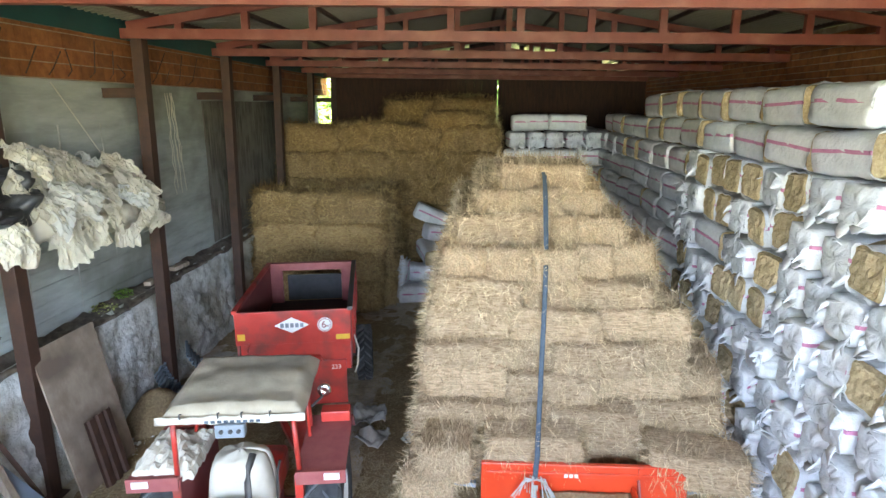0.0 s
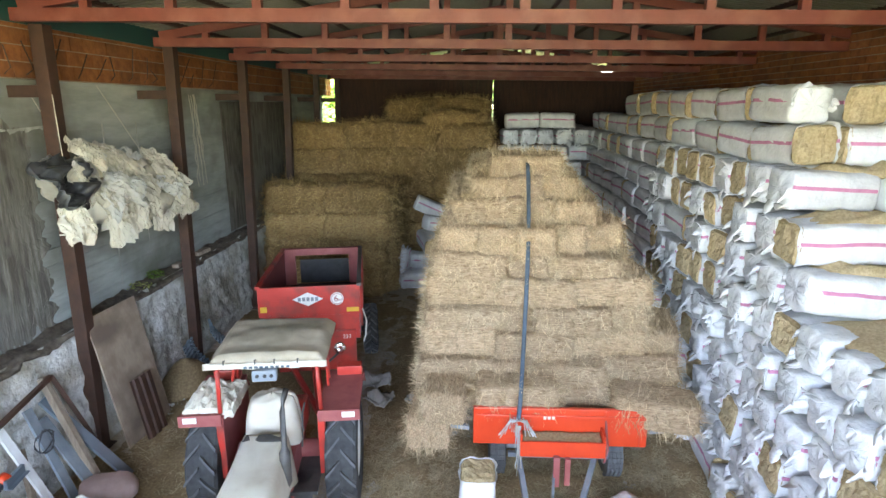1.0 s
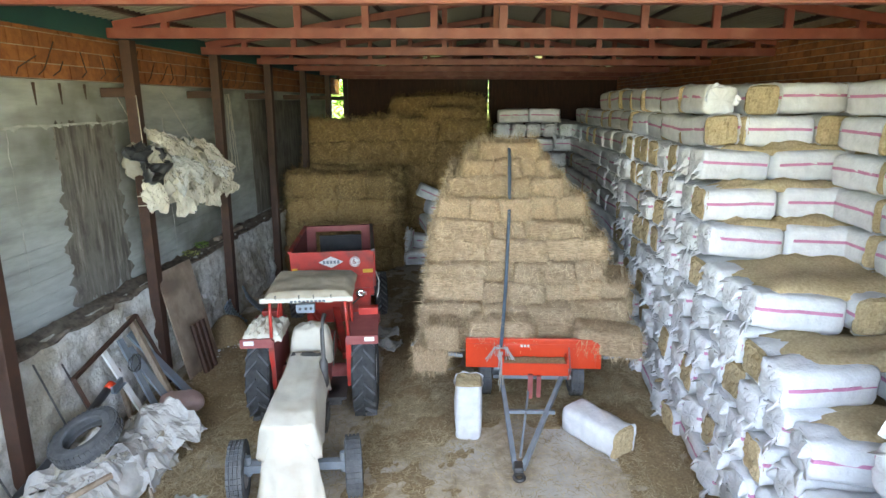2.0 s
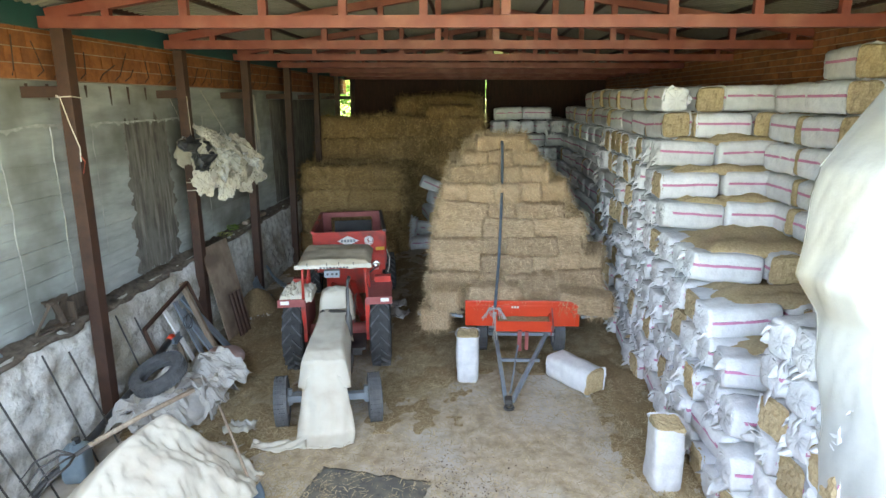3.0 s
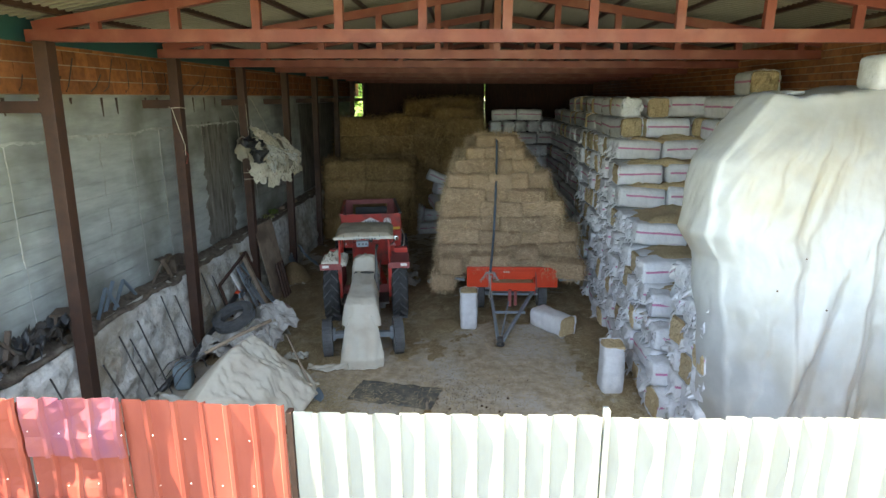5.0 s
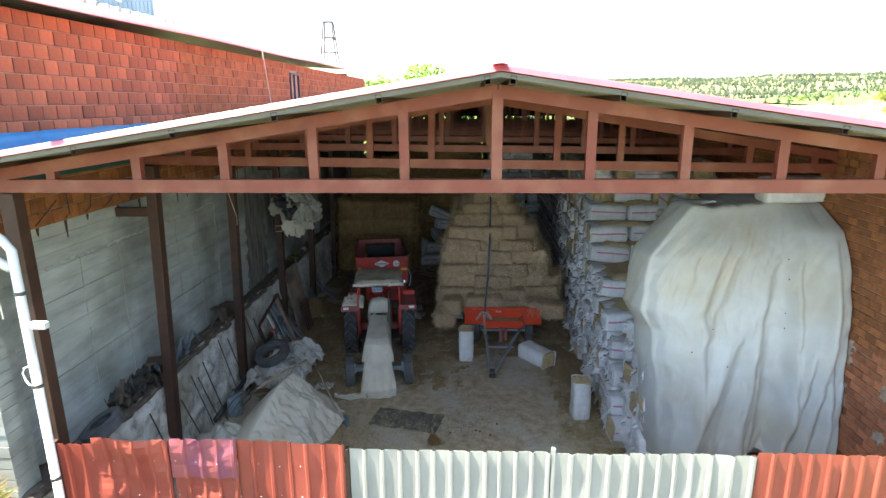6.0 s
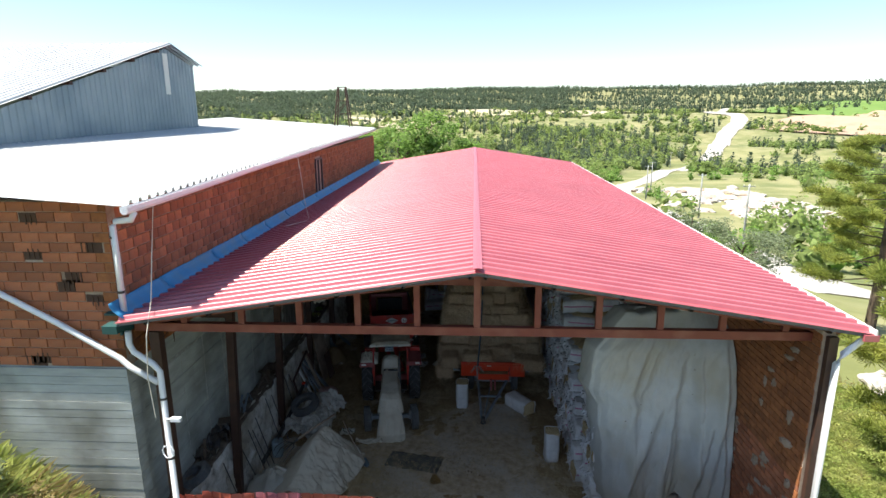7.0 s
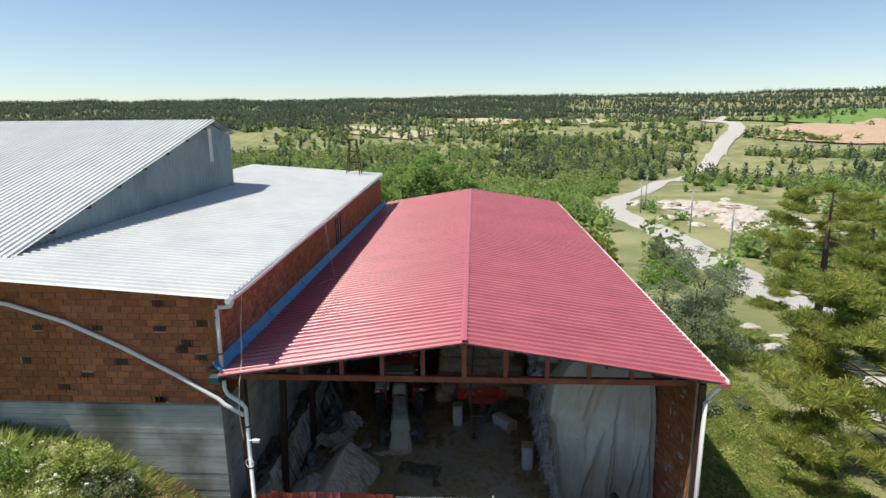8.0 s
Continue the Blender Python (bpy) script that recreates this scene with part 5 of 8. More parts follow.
def tractor():
    t = thing("tractor", "old red tractor with canvas canopy and cloth-covered bonnet", "tractor", (-1.84, 4.82, 0), 7.5)
    # rear and front wheels: the tractor looks along its own -y
    for s in (-1, 1):
        wheel(t, (s * 0.74, 0, 0.66), 0.665, 0.34, 0.36, 18, True, M_WHITE if s > 0 else M_RIM)
        wheel(t, (s * 0.68, -2.0, 0.36), 0.36, 0.19, 0.2, 34, False, M_RIM, steer=6)
    # axle, gearbox, engine
    b = bmesh.new()
    tube(b, [(-0.62, 0, 0.66), (0.62, 0, 0.66)], 0.11, 12)
    part("rear_axle", b, M_RED_DUSTY, t, smooth=True)
    part("gearbox", bx(-0.24, 0.24, -0.75, 0.3, 0.45, 0.95, bevel=0.05), M_RED_DUSTY, t)
    part("engine", bx(-0.2, 0.2, -1.75, -0.7, 0.42, 0.9, bevel=0.04), M_IRON, t)
    b = bmesh.new()
    beam(b, (-0.62, -2.0, 0.4), (0.62, -2.0, 0.4), 0.1, 0.1)
    tube(b, [(-0.3, -1.92, 0.45), (-0.58, -1.9, 0.42)], 0.025, 8)
    for s in (-1, 1):
        tube(b, [(s * 0.56, -2.0, 0.3), (s * 0.56, -2.0, 0.55)], 0.04, 10)
    part("front_axle", b, M_GREYPAINT, t)
    b = bmesh.new()
    tube(b, [(-0.22, -1.1, 0.6), (-0.24, -1.15, 0.75), (-0.23, -1.3, 0.8)], 0.03, 8)
    box(b, 0.2, 0.32, -1.5, -1.1, 0.5, 0.75, bevel=0.02)
    part("engine_side", b, M_IRON, t)
    part("battery_box", bx(0.2, 0.42, -0.62, -0.3, 0.4, 0.6, bevel=0.02), M_IRON, t)
    # fenders
    for s in (-1, 1):
        f = bmesh.new()
        box(f, s * 0.74 - 0.22, s * 0.74 + 0.22, -0.45, 0.55, 1.36, 1.385)
        x_in = s * 0.52
        box(f, min(x_in, x_in - s * 0.02), max(x_in, x_in - s * 0.02), -0.45, 0.6, 0.72, 1.36)
        beam(f, (s * 0.74, 0.54, 1.372), (s * 0.74, 0.78, 1.12), 0.44, 0.02)
        box(f, s * 0.74 - 0.225, s * 0.74 + 0.225, -0.475, -0.45, 1.27, 1.4)
        fd = part("fender", f, M_RED_DUSTY, t, "dusty red sheet-steel fender")
        fd.data.materials[0] = M_RED_DUSTY
        part("marker_light", bx(s * 0.84 - 0.07, s * 0.84 + 0.07, -0.49, -0.476, 1.32, 1.38), M_WHITE, fd, "small white marker plate")
        part("fender_face", bx(s * 0.54 - 0.035, s * 0.54 + 0.035, -0.46, -0.36, 0.62, 1.3), M_RED, t, "red upright")
        part("fender_box", bx(s * 0.74 - 0.1, s * 0.74 + 0.2, 0.4, 0.56, 1.386, 1.5, bevel=0.01), M_RED, t, "red box on the fender")
    # canopy on four slanting posts
    for s in (-1, 1):
        p = bmesh.new()
        tube(p, [(s * 0.54, -0.4, 1.38), (s * 0.52, -0.42, 1.93)], 0.024, 8)
        part("canopy_post", p, M_RED, t, smooth=True)
        p = bmesh.new()
        tube(p, [(s * 0.54, 0.35, 1.38), (s * 0.52, 0.28, 1.96)], 0.026, 8)
        tube(p, [(s * 0.56, 0.15, 1.38), (s * 0.52, 0.3, 1.9)], 0.018, 6)
        part("canopy_post", p, M_RED, t, smooth=True)

    def top(u, v):
        x, y = (u - 0.5) * 1.27, -0.47 + v * 1.12
        e = min(u, 1 - u, v, 1 - v)
        z = 2.08 + 0.03 * fbm((u * 3, v * 3, 1)) + 0.02 * math.sin(u * math.pi) - 0.1 * (1 - smooth_step(0, 0.07, e)) - 0.03 * (1 - v)
        k = 0.985 + 0.02 * fbm((u * 4, v * 4, 6))
        return (x * k, y, z)
    cn = part("canopy", sheet("canopy", top, 28, 28, 0.02), M_CANOPY, t, "sagging sun-faded canvas canopy", True)
    part("canopy_hem", sheet("canopy_hem", lambda u, v: ((u - 0.5) * 1.28, -0.485 - 0.012 * v, 2.0 - v * 0.065 + 0.02 * fbm((u * 9, v, 3))), 24, 3, 0.006), M_CLOTH, cn, "white hem of the canopy", True)
    b = bmesh.new()
    for i in range(9):
        box(b, -0.22 + i * 0.055, -0.185 + i * 0.055, -0.5065, -0.5025, 1.94, 1.965)
    part("hem_print", b, M_STRAP, cn, "worn unreadable print")
    b = bmesh.new()
    for x in (-0.42, -0.1, 0.1, 0.34):
        tube(b, [(x, -0.47, 2.02), (x, -0.51, 2.04), (x, -0.51, 1.99)], 0.008, 5)
    part("hem_clip", b, M_IRON, cn)
    # instrument hood, lamp, steering wheel, seat
    part("mirror_box", bx(-0.16, 0.1, -0.46, -0.36, 1.76, 1.89, bevel=0.015), M_GREYPAINT, t, "blue-grey box with dials")
    for x in (-0.1, -0.02, 0.05):
        b = bmesh.new()
        lathe(b, [(0.0001, 0.0), (0.02, 0.0), (0.02, 0.012), (0.0001, 0.012)], 10, m=Matrix.Translation((x, -0.472, 1.83)) @ Matrix.Rotation(math.pi / 2, 4, "Z"))
        part("dial", b, M_BLACKPLASTIC, t)
    part("dashboard", bx(-0.22, 0.22, -0.86, -0.7, 0.95, 1.3, bevel=0.03), M_IRON, t)
    part("platform", bx(-0.5, 0.5, -0.75, 0.3, 0.56, 0.6), M_IRON, t)

    def seat(u, v):
        a = u * math.tau
        r = 0.31 * (abs(math.cos(a)) ** 4 + abs(math.sin(a)) ** 4) ** -0.25
        k = (1 - 0.25 * v) * max(0.02, 1 - v ** 5)
        return (r * math.cos(a) * k, -0.28 + r * math.sin(a) * 0.75 * k, 1.0 + 0.55 * math.sin(v * math.pi / 2) + 0.035 * fbm((math.cos(a) * 2, math.sin(a) * 2, v * 4)))
    part("seat_cover", sheet("seat_cover", seat, 30, 16, 0.008), M_CLOTH, t, "white sack pulled over the seat", True)
    part("console", bx(-0.3, 0.3, -0.2, 0.35, 0.9, 1.2, bevel=0.05), M_RED, t)
    part("lever", tb([(0.3, -0.35, 0.9), (0.32, -0.3, 1.3), (0.35, -0.3, 1.42)], 0.012, 6), M_IRON, t)
    # rear work lamp
    b = bmesh.new()
    lathe(b, [(0.001, -0.07), (0.05, -0.05), (0.075, 0.03), (0.07, 0.045), (0.001, 0.05)], 18, m=pose(0.68, 0.5, 1.72, 0, 0, -90))
    part("work_lamp", b, M_CHROME, t, "chrome work lamp", True)
    part("lamp_arm", tb([(0.56, 0.35, 1.6), (0.68, 0.5, 1.66)], 0.014, 6), M_IRON, t)
    # sack lying on the fender
    def bag(u, v):
        q = max(abs(u - 0.5), abs(v - 0.5)) * 2
        return (-0.68 + (u - 0.5) * 0.56, -0.05 + (v - 0.5) * 0.72, 1.4 + 0.2 * (1 - q * q) * (0.7 + 0.5 * fbm((u * 3, v * 3, 4))) + 0.05 * fbm((u * 8, v * 8, 2)) - 0.06 * (q > 0.95))
    part("folded_sack", sheet("folded_sack", bag, 26, 26, 0.006), M_CLOTH, t, "crumpled white sack on the fender", False)

    # white cloth over the bonnet, down the nose and out on the floor
    def cloth(u, v):
        # u: along the middle line from the dashboard over the nose to the floor; v: from side to side
        line = [(-0.72, 1.3), (-1.2, 1.27), (-1.75, 1.24), (-2.18, 1.21), (-2.36, 1.13), (-2.42, 0.8), (-2.47, 0.4), (-2.55, 0.1), (-2.78, 0.025)]
        s = u * (len(line) - 1)
        i = min(int(s), len(line) - 2)
        f = s - i
        y = line[i][0] * (1 - f) + line[i + 1][0] * f
        z = line[i][1] * (1 - f) + line[i + 1][1] * f
        w = 0.25 + 0.07 * smooth_step(0.1, 0.5, u) + 0.05 * smooth_step(0.55, 1, u)
        q = (v - 0.5) * 2
        if u < 0.5:
            a = abs(q) * 1.9
            x = math.copysign(min(a, 0.95) * w + max(0, a - 0.95) * 0.07, q)
            drop = max(0, a - 0.85) * (0.45 + 0.22 * math.sin(u * 21 + (2 if q > 0 else 0)) * 0.5)
            z -= drop
        else:
            x = q * w * (1 + 0.12 * math.sin(u * 9))
            k = smooth_step(0.5, 0.6, u)
            z -= (1 - k) * max(0, abs(q) * 1.9 - 0.85) * 0.4
            y += 0.1 * abs(q) ** 3 * k
        n = 0.02 * fbm((x * 4, y * 3, z * 3 + 4)) + 0.012 * math.sin(x * 34 + 2 * fbm((y * 2, z * 2, 0))) * smooth_step(0.55, 0.8, u)
        return (x + 0.3 * n, y - n, max(z + n * (u < 0.6), 0.022 + 0.02 * abs(math.sin(x * 11))))
    part("bonnet_cloth", sheet("bonnet_cloth", cloth, 70, 32, 0.008), M_CLOTH, t, "white cloth sheet draped over the bonnet down to the floor", True)

    def trail(u, v):
        return (-0.25 - 0.75 * u, -2.6 - 0.12 * math.sin(u * 3) + (v - 0.5) * (0.3 - 0.12 * u), 0.03 + 0.05 * abs(math.sin(v * 5 + u * 6)) + 0.03 * fbm((u * 6, v * 4, 0)))
    part("cloth_trail", sheet("cloth_trail", trail, 20, 8, 0.008), M_CLOTH, t, "end of the white cloth lying on the floor", True)
    # upright exhaust
    b = bmesh.new()
    tube(b, [(0.27, -1.12, 0.7), (0.27, -1.12, 0.95), (0.27, -1.11, 1.0), (0.27, -1.11, 1.32), (0.27, -1.1, 1.37), (0.27, -1.08, 1.75), (0.28, -1.04, 1.86), (0.3, -0.97, 1.93)], [0.03, 0.03, 0.055, 0.055, 0.03, 0.027, 0.027, 0.03], 12)
    part("exhaust", b, M_IRON, t, "dark upright exhaust pipe", True)


tractor()


def letters(name, text, size, m, parent, mtx, label):
    c = bpy.data.curves.new(name, "FONT")
    c.body, c.size, c.extrude, c.align_x, c.align_y = text, size, 0.002, "CENTER", "CENTER"
    tmp = bpy.data.objects.new(name, c)
    scene.collection.objects.link(tmp)
    me = bpy.data.meshes.new_from_object(tmp.evaluated_get(bpy.context.evaluated_depsgraph_get()))
    bpy.data.objects.remove(tmp)
    me.name = name
    me.transform(mtx)
    return part(name, me, m, parent, label)


def spreader():
    t = thing("manure_spreader", "red open-box spreader wagon hitched behind the tractor", "farm wagon", (-2.1, 7.15, 0), 10.5)
    W, L = 0.77, 2.95
    part("front_panel", bx(-W, W, 0.0, 0.05, 1.46, 1.93, bevel=0.012), M_RED, t, "bright red front panel")
    part("front_upper_chute", bx(-W + 0.06, W - 0.02, 0.01, 0.045, 1.05, 1.46), M_RED, t)
    part("front_lower", bx(-W + 0.25, W - 0.08, -0.03, 0.02, 0.55, 1.2, bevel=0.01), M_RED, t)
    for s in (-1, 1):
        b = bmesh.new()
        beam(b, (s * (W - 0.02), 0.05, 1.5), (s * (W - 0.02), L, 1.38), 0.03, 0.84)
        part("side_panel", b, M_RED_DUSTY, t, "dull dark red side panel")
        part("top_rail", bb((s * (W - 0.01), 0.0, 1.935), (s * (W - 0.01), L, 1.81), 0.07, 0.05), M_IRON if s > 0 else M_RED, t)
        for k in range(5):
            part("side_rib", bx(s * W - 0.02 + s * 0.015, s * W + 0.02 + s * 0.015, 0.4 + k * 0.6, 0.46 + k * 0.6, 1.1, 1.9 - 0.025 * k), M_RED, t)
        wheel(t, (s * 0.92, 1.9, 0.45), 0.45, 0.26, 0.24, 20, True, M_RED)
    part("wagon_bed", bx(-W, W, 0.05, L, 1.03, 1.09), M_DARKWOOD, t)
    part("chassis", bx(-0.45, 0.45, 0.0, L, 0.75, 1.02, bevel=0.02), M_RED, t)
    part("axle", tb([(-0.85, 1.9, 0.45), (0.85, 1.9, 0.45)], 0.06, 10), M_IRON, t)
    # high rear frame with a dark panel
    b = bmesh.new()
    for s in (-1, 1):
        box(b, s * (W - 0.12) - 0.12, s * (W - 0.12) + 0.12, L - 0.1, L, 1.09, 1.7)
    box(b, -W, W, L - 0.1, L, 1.7, 1.83)
    part("rear_frame", b, M_RED_DUSTY, t, "dark red rear frame")
    part("rear_panel", bx(-0.45, 0.52, L + 0.002, L + 0.05, 1.1, 1.58), M_BLACKPLASTIC, t, "dark rear panel")
    part("drawbar", bb((0.02, 0.0, 0.8), (0.25, -1.6, 0.55), 0.12, 0.12), M_RED, t)
    part("drawbar_brace", bb((-0.4, 0.0, 0.8), (0.2, -1.4, 0.55), 0.07, 0.07), M_RED, t)
    # badge, capacity mark, plates
    b = bmesh.new()
    vs = [b.verts.new((x, y, z)) for y in (-0.006, 0.0) for x, z in ((-0.25, 1.73), (-0.02, 1.84), (0.21, 1.73), (-0.02, 1.62))]
    b.faces.new(vs[:4])
    b.faces.new(vs[4:][::-1])
    for k in range(4):
        b.faces.new((vs[k], vs[(k + 1) % 4], vs[4 + (k + 1) % 4], vs[4 + k]))
    bd = part("badge", b, M_WHITE, t, "white diamond badge")
    b = bmesh.new()
    for k in range(5):
        box(b, -0.17 + k * 0.065, -0.125 + k * 0.065, -0.01, -0.0062, 1.7, 1.76)
    part("badge_bar", b, M_GREYPAINT, bd, "worn badge print")
    b = bmesh.new()
    lathe(b, [(0.0001, 0), (0.1, 0), (0.1, 0.006), (0.0001, 0.006)], 28, m=Matrix.Translation((0.42, -0.007, 1.72)) @ Matrix.Rotation(math.pi / 2, 4, "Z"))
    cm = part("capacity_mark", b, M_WHITE, t, "round white capacity mark")
    b = bmesh.new()
    lathe(b, [(0.08, 0), (0.088, 0), (0.088, 0.003), (0.08, 0.003)], 28, m=Matrix.Translation((0.42, -0.0105, 1.72)) @ Matrix.Rotation(math.pi / 2, 4, "Z"))
    part("mark_ring", b, M_RED, cm)
    letters("numeral", "6", 0.14, M_RED, cm, pose(0.405, -0.011, 1.72, 90, 0, 0), "red numeral 6")
    letters("numeral", "m³", 0.055, M_RED, cm, pose(0.465, -0.011, 1.705, 90, 0, 0), "small red unit mark")
    letters("side_number", "233", 0.09, M_WHITE, t, pose(0.55, -0.034, 1.1, 90, 0, 0), "hand-painted white 233")
    part("reflector", bx(0.56, 0.75, -0.008, -0.001, 1.5, 1.57), M_YELLOW, t, "yellow strip")
    part("reflector", bx(-0.74, -0.64, -0.008, -0.001, 1.54, 1.63), M_YELLOW, t, "faded yellow plate")
    letters("side_number", "0", 0.1, M_WHITE, t, pose(-0.68, -0.034, 1.15, 90, 0, 0), "hand-painted white mark")
    b = bmesh.new()
    tube(b, [(-0.5, -0.02, 1.2), (-0.5, -0.09, 1.3), (0.35, -0.09, 1.3), (0.38, -0.02, 1.2)], 0.016, 8)
    tube(b, [(-0.6, -0.02, 1.3), (-0.6, -0.1, 1.42), (-0.58, -0.02, 1.5)], 0.014, 6)
    part("hand_rail", b, M_RED, t)
    part("valve", bx(-0.08, 0.02, -0.1, -0.02, 1.2, 1.32, bevel=0.02), M_IRON, t)
    b = bmesh.new()
    tube(b, [(W + 0.03, 0.25, 1.45), (W + 0.09, 0.1, 1.3), (W + 0.07, 0.0, 1.1), (W + 0.03, -0.02, 1.0)], 0.012, 6)
    part("rope", b, M_ROPE, t, "pale rope end")


spreader()


def trailer():
    t = thing("hay_trailer", "bright orange-red flat farm trailer loaded with straw bales", "farm trailer", (1.45, 5.1, 0), 0)
    part("front_board", bx(-1.03, 1.03, -0.03, 0.03, 0.64, 1.12, bevel=0.01), M_ORANGE, t, "orange-red steel front board")
    part("front_lip", bx(-1.0, 1.0, -0.05, -0.03, 0.99, 1.04, bevel=0.006), M_ORANGE, t)
    b = bmesh.new()
    box(b, -0.48, 0.5, -0.26, -0.04, 0.63, 0.65)
    box(b, -0.48, 0.5, -0.26, -0.235, 0.65, 0.82)
    box(b, -0.48, -0.455, -0.24, -0.04, 0.65, 0.9)
    box(b, 0.475, 0.5, -0.24, -0.04, 0.65, 0.9)
    sh = part("front_trough", b, M_ORANGE, t, "orange steel trough on the front board")
    part("chaff", sheet("chaff", lambda u, v: (-0.45 + u * 0.92, -0.23 + v * 0.18, 0.8 + 0.02 * fbm((u * 9, v * 3, 0)) + 0.04 * v), 16, 5, 0.05), M_CHAFF, sh, "straw chaff lying in the trough", True)
    for x in (-0.96, -0.48, 0.55, 0.96):
        part("board_rib", bx(x - 0.02, x + 0.02, -0.045, -0.031, 0.65, 1.11), M_ORANGE, t)
    # small pale mark
    b = bmesh.new()
    for k in range(3):
        box(b, -0.2 + k * 0.05, -0.165 + k * 0.05, -0.056, -0.052, 0.995, 1.035)
    part("board_mark", b, M_ROPE, t, "pale worn mark")
    part("bed", bx(-1.03, 1.03, 0.03, 4.6, 0.74, 0.8), M_WOOD, t)
    for s in (-1, 1):
        part("side_rave", bb((s * 1.08, 0.1, 0.78), (s * 1.72, 0.12, 0.85), 0.06, 0.05), M_GREYPAINT, t)
        part("side_rail", bx(min(s * 1.05, s * 1.7), max(s * 1.05, s * 1.7), 0.3, 4.6, 0.76, 0.8), M_WOOD, t)
        wheel(t, (s * 0.72, 0.42, 0.34), 0.34, 0.2, 0.19, 30, False, M_RIM)
        wheel(t, (s * 0.75, 3.6, 0.34), 0.34, 0.2, 0.19, 30, False, M_RIM)
    part("axle", bb((-0.62, 0.42, 0.36), (0.62, 0.42, 0.36), 0.08, 0.08), M_GREYPAINT, t)
    part("axle", bb((-0.65, 3.6, 0.36), (0.65, 3.6, 0.36), 0.08, 0.08), M_GREYPAINT, t)
    b = bmesh.new()
    for z in (0.46, 0.6):
        beam(b, (-0.6, 0.05, z), (0.6, 0.05, z), 0.05, 0.06)
    for x in (-0.45, 0.45):
        beam(b, (x, 0.06, 0.46), (x, 0.06, 0.72), 0.05, 0.05, up=(0, 1, 0))
    part("turntable", b, M_GREYPAINT, t)
    for s in (-1, 1):
        part("chassis_beam", bb((s * 0.4, 0.03, 0.7), (s * 0.4, 4.5, 0.7), 0.08, 0.1), M_GREYPAINT, t)
    # A-frame drawbar that ends in a ring
    b = bmesh.new()
    for s in (-1, 1):
        beam(b, (s * 0.48, 0.1, 0.48), (-0.33 + s * 0.05, -1.78, 0.1), 0.06, 0.07)
    beam(b, (-0.42, -0.75, 0.31), (0.25, -0.75, 0.31), 0.05, 0.05)
    beam(b, (-0.02, 0.1, 0.5), (-0.3, -1.6, 0.14), 0.03, 0.03)
    db = part("drawbar", b, M_GREYPAINT, t, "blue-grey A-frame drawbar resting on the floor")
    b = bmesh.new()
    c = [(-0.34 + 0.06 * math.cos(k * math.tau / 16), -1.94 + 0.07 * math.sin(k * math.tau / 16), 0.08) for k in range(17)]
    tube(b, c, 0.025, 8)
    box(b, -0.4, -0.28, -1.88, -1.7, 0.05, 0.16, bevel=0.02)
    part("tow_ring", b, M_IRON, db, "dark tow ring", True)
    part("prop", bx(-0.1, -0.03, -0.35, -0.3, 0.3, 0.68), M_RED_DUSTY, t, "faded red spring bracket")
    part("prop", bx(0.03, 0.09, -0.35, -0.3, 0.32, 0.66), M_RED_DUSTY, t, "faded red spring bracket")
    part("side_rod", tb([(0.52, -0.1, 1.02), (0.54, -0.2, 0.7), (0.5, -0.22, 0.55)], 0.014, 6), M_RED_DUSTY, t)


trailer()


def strap():
    pts = [(1.13, 7.7, 3.92), (1.13, 7.0, 3.93), (1.12, 6.62, 3.78), (1.11, 6.34, 3.45), (1.1, 6.08, 3.05), (1.08, 5.88, 2.66), (1.06, 5.74, 2.24), (1.04, 5.6, 1.8), (1.0, 5.3, 1.45), (0.97, 5.05, 1.24), (0.95, 5.0, 1.0)]
    f = lambda u, v: tuple(np.array([np.interp(u * 10, range(11), [p[i] for p in pts]) for i in range(3)]) + np.array([(v - 0.5) * 0.052, -0.02 - 0.04 * math.sin(u * math.pi), 0.012]))
    s = solid("load_strap", sheet("load_strap", f, 50, 3, 0.005), M_STRAP, "blue-grey webbing strap over the straw load", "strap", smooth=True)
    for k in range(22):
        a = R.uniform(0, math.tau)
        l = R.uniform(0.12, 0.34)
        part("knot_strand", tb([(0.95, 4.99, 1.0), (0.95 + 0.1 * math.cos(a), 4.97 - 0.03 * R.random(), 1.02 + 0.05 * math.sin(a)), (0.95 + l * math.cos(a) * 0.7, 4.95, 1.0 - l * (0.4 + 0.6 * abs(math.sin(a))))], 0.006, 4), M_TARP, s, "white rope knotted round the strap")
    for k in range(5):
        x = 0.93 + k * 0.012
        part("rope_end", tb([(x, 4.97, 0.95), (x + R.uniform(-0.03, 0.03), 4.9, 0.7), (x + R.uniform(-0.05, 0.05), 4.86, R.uniform(0.25, 0.5))], 0.006, 4), M_TARP, s, "white rope end hanging down")


strap()
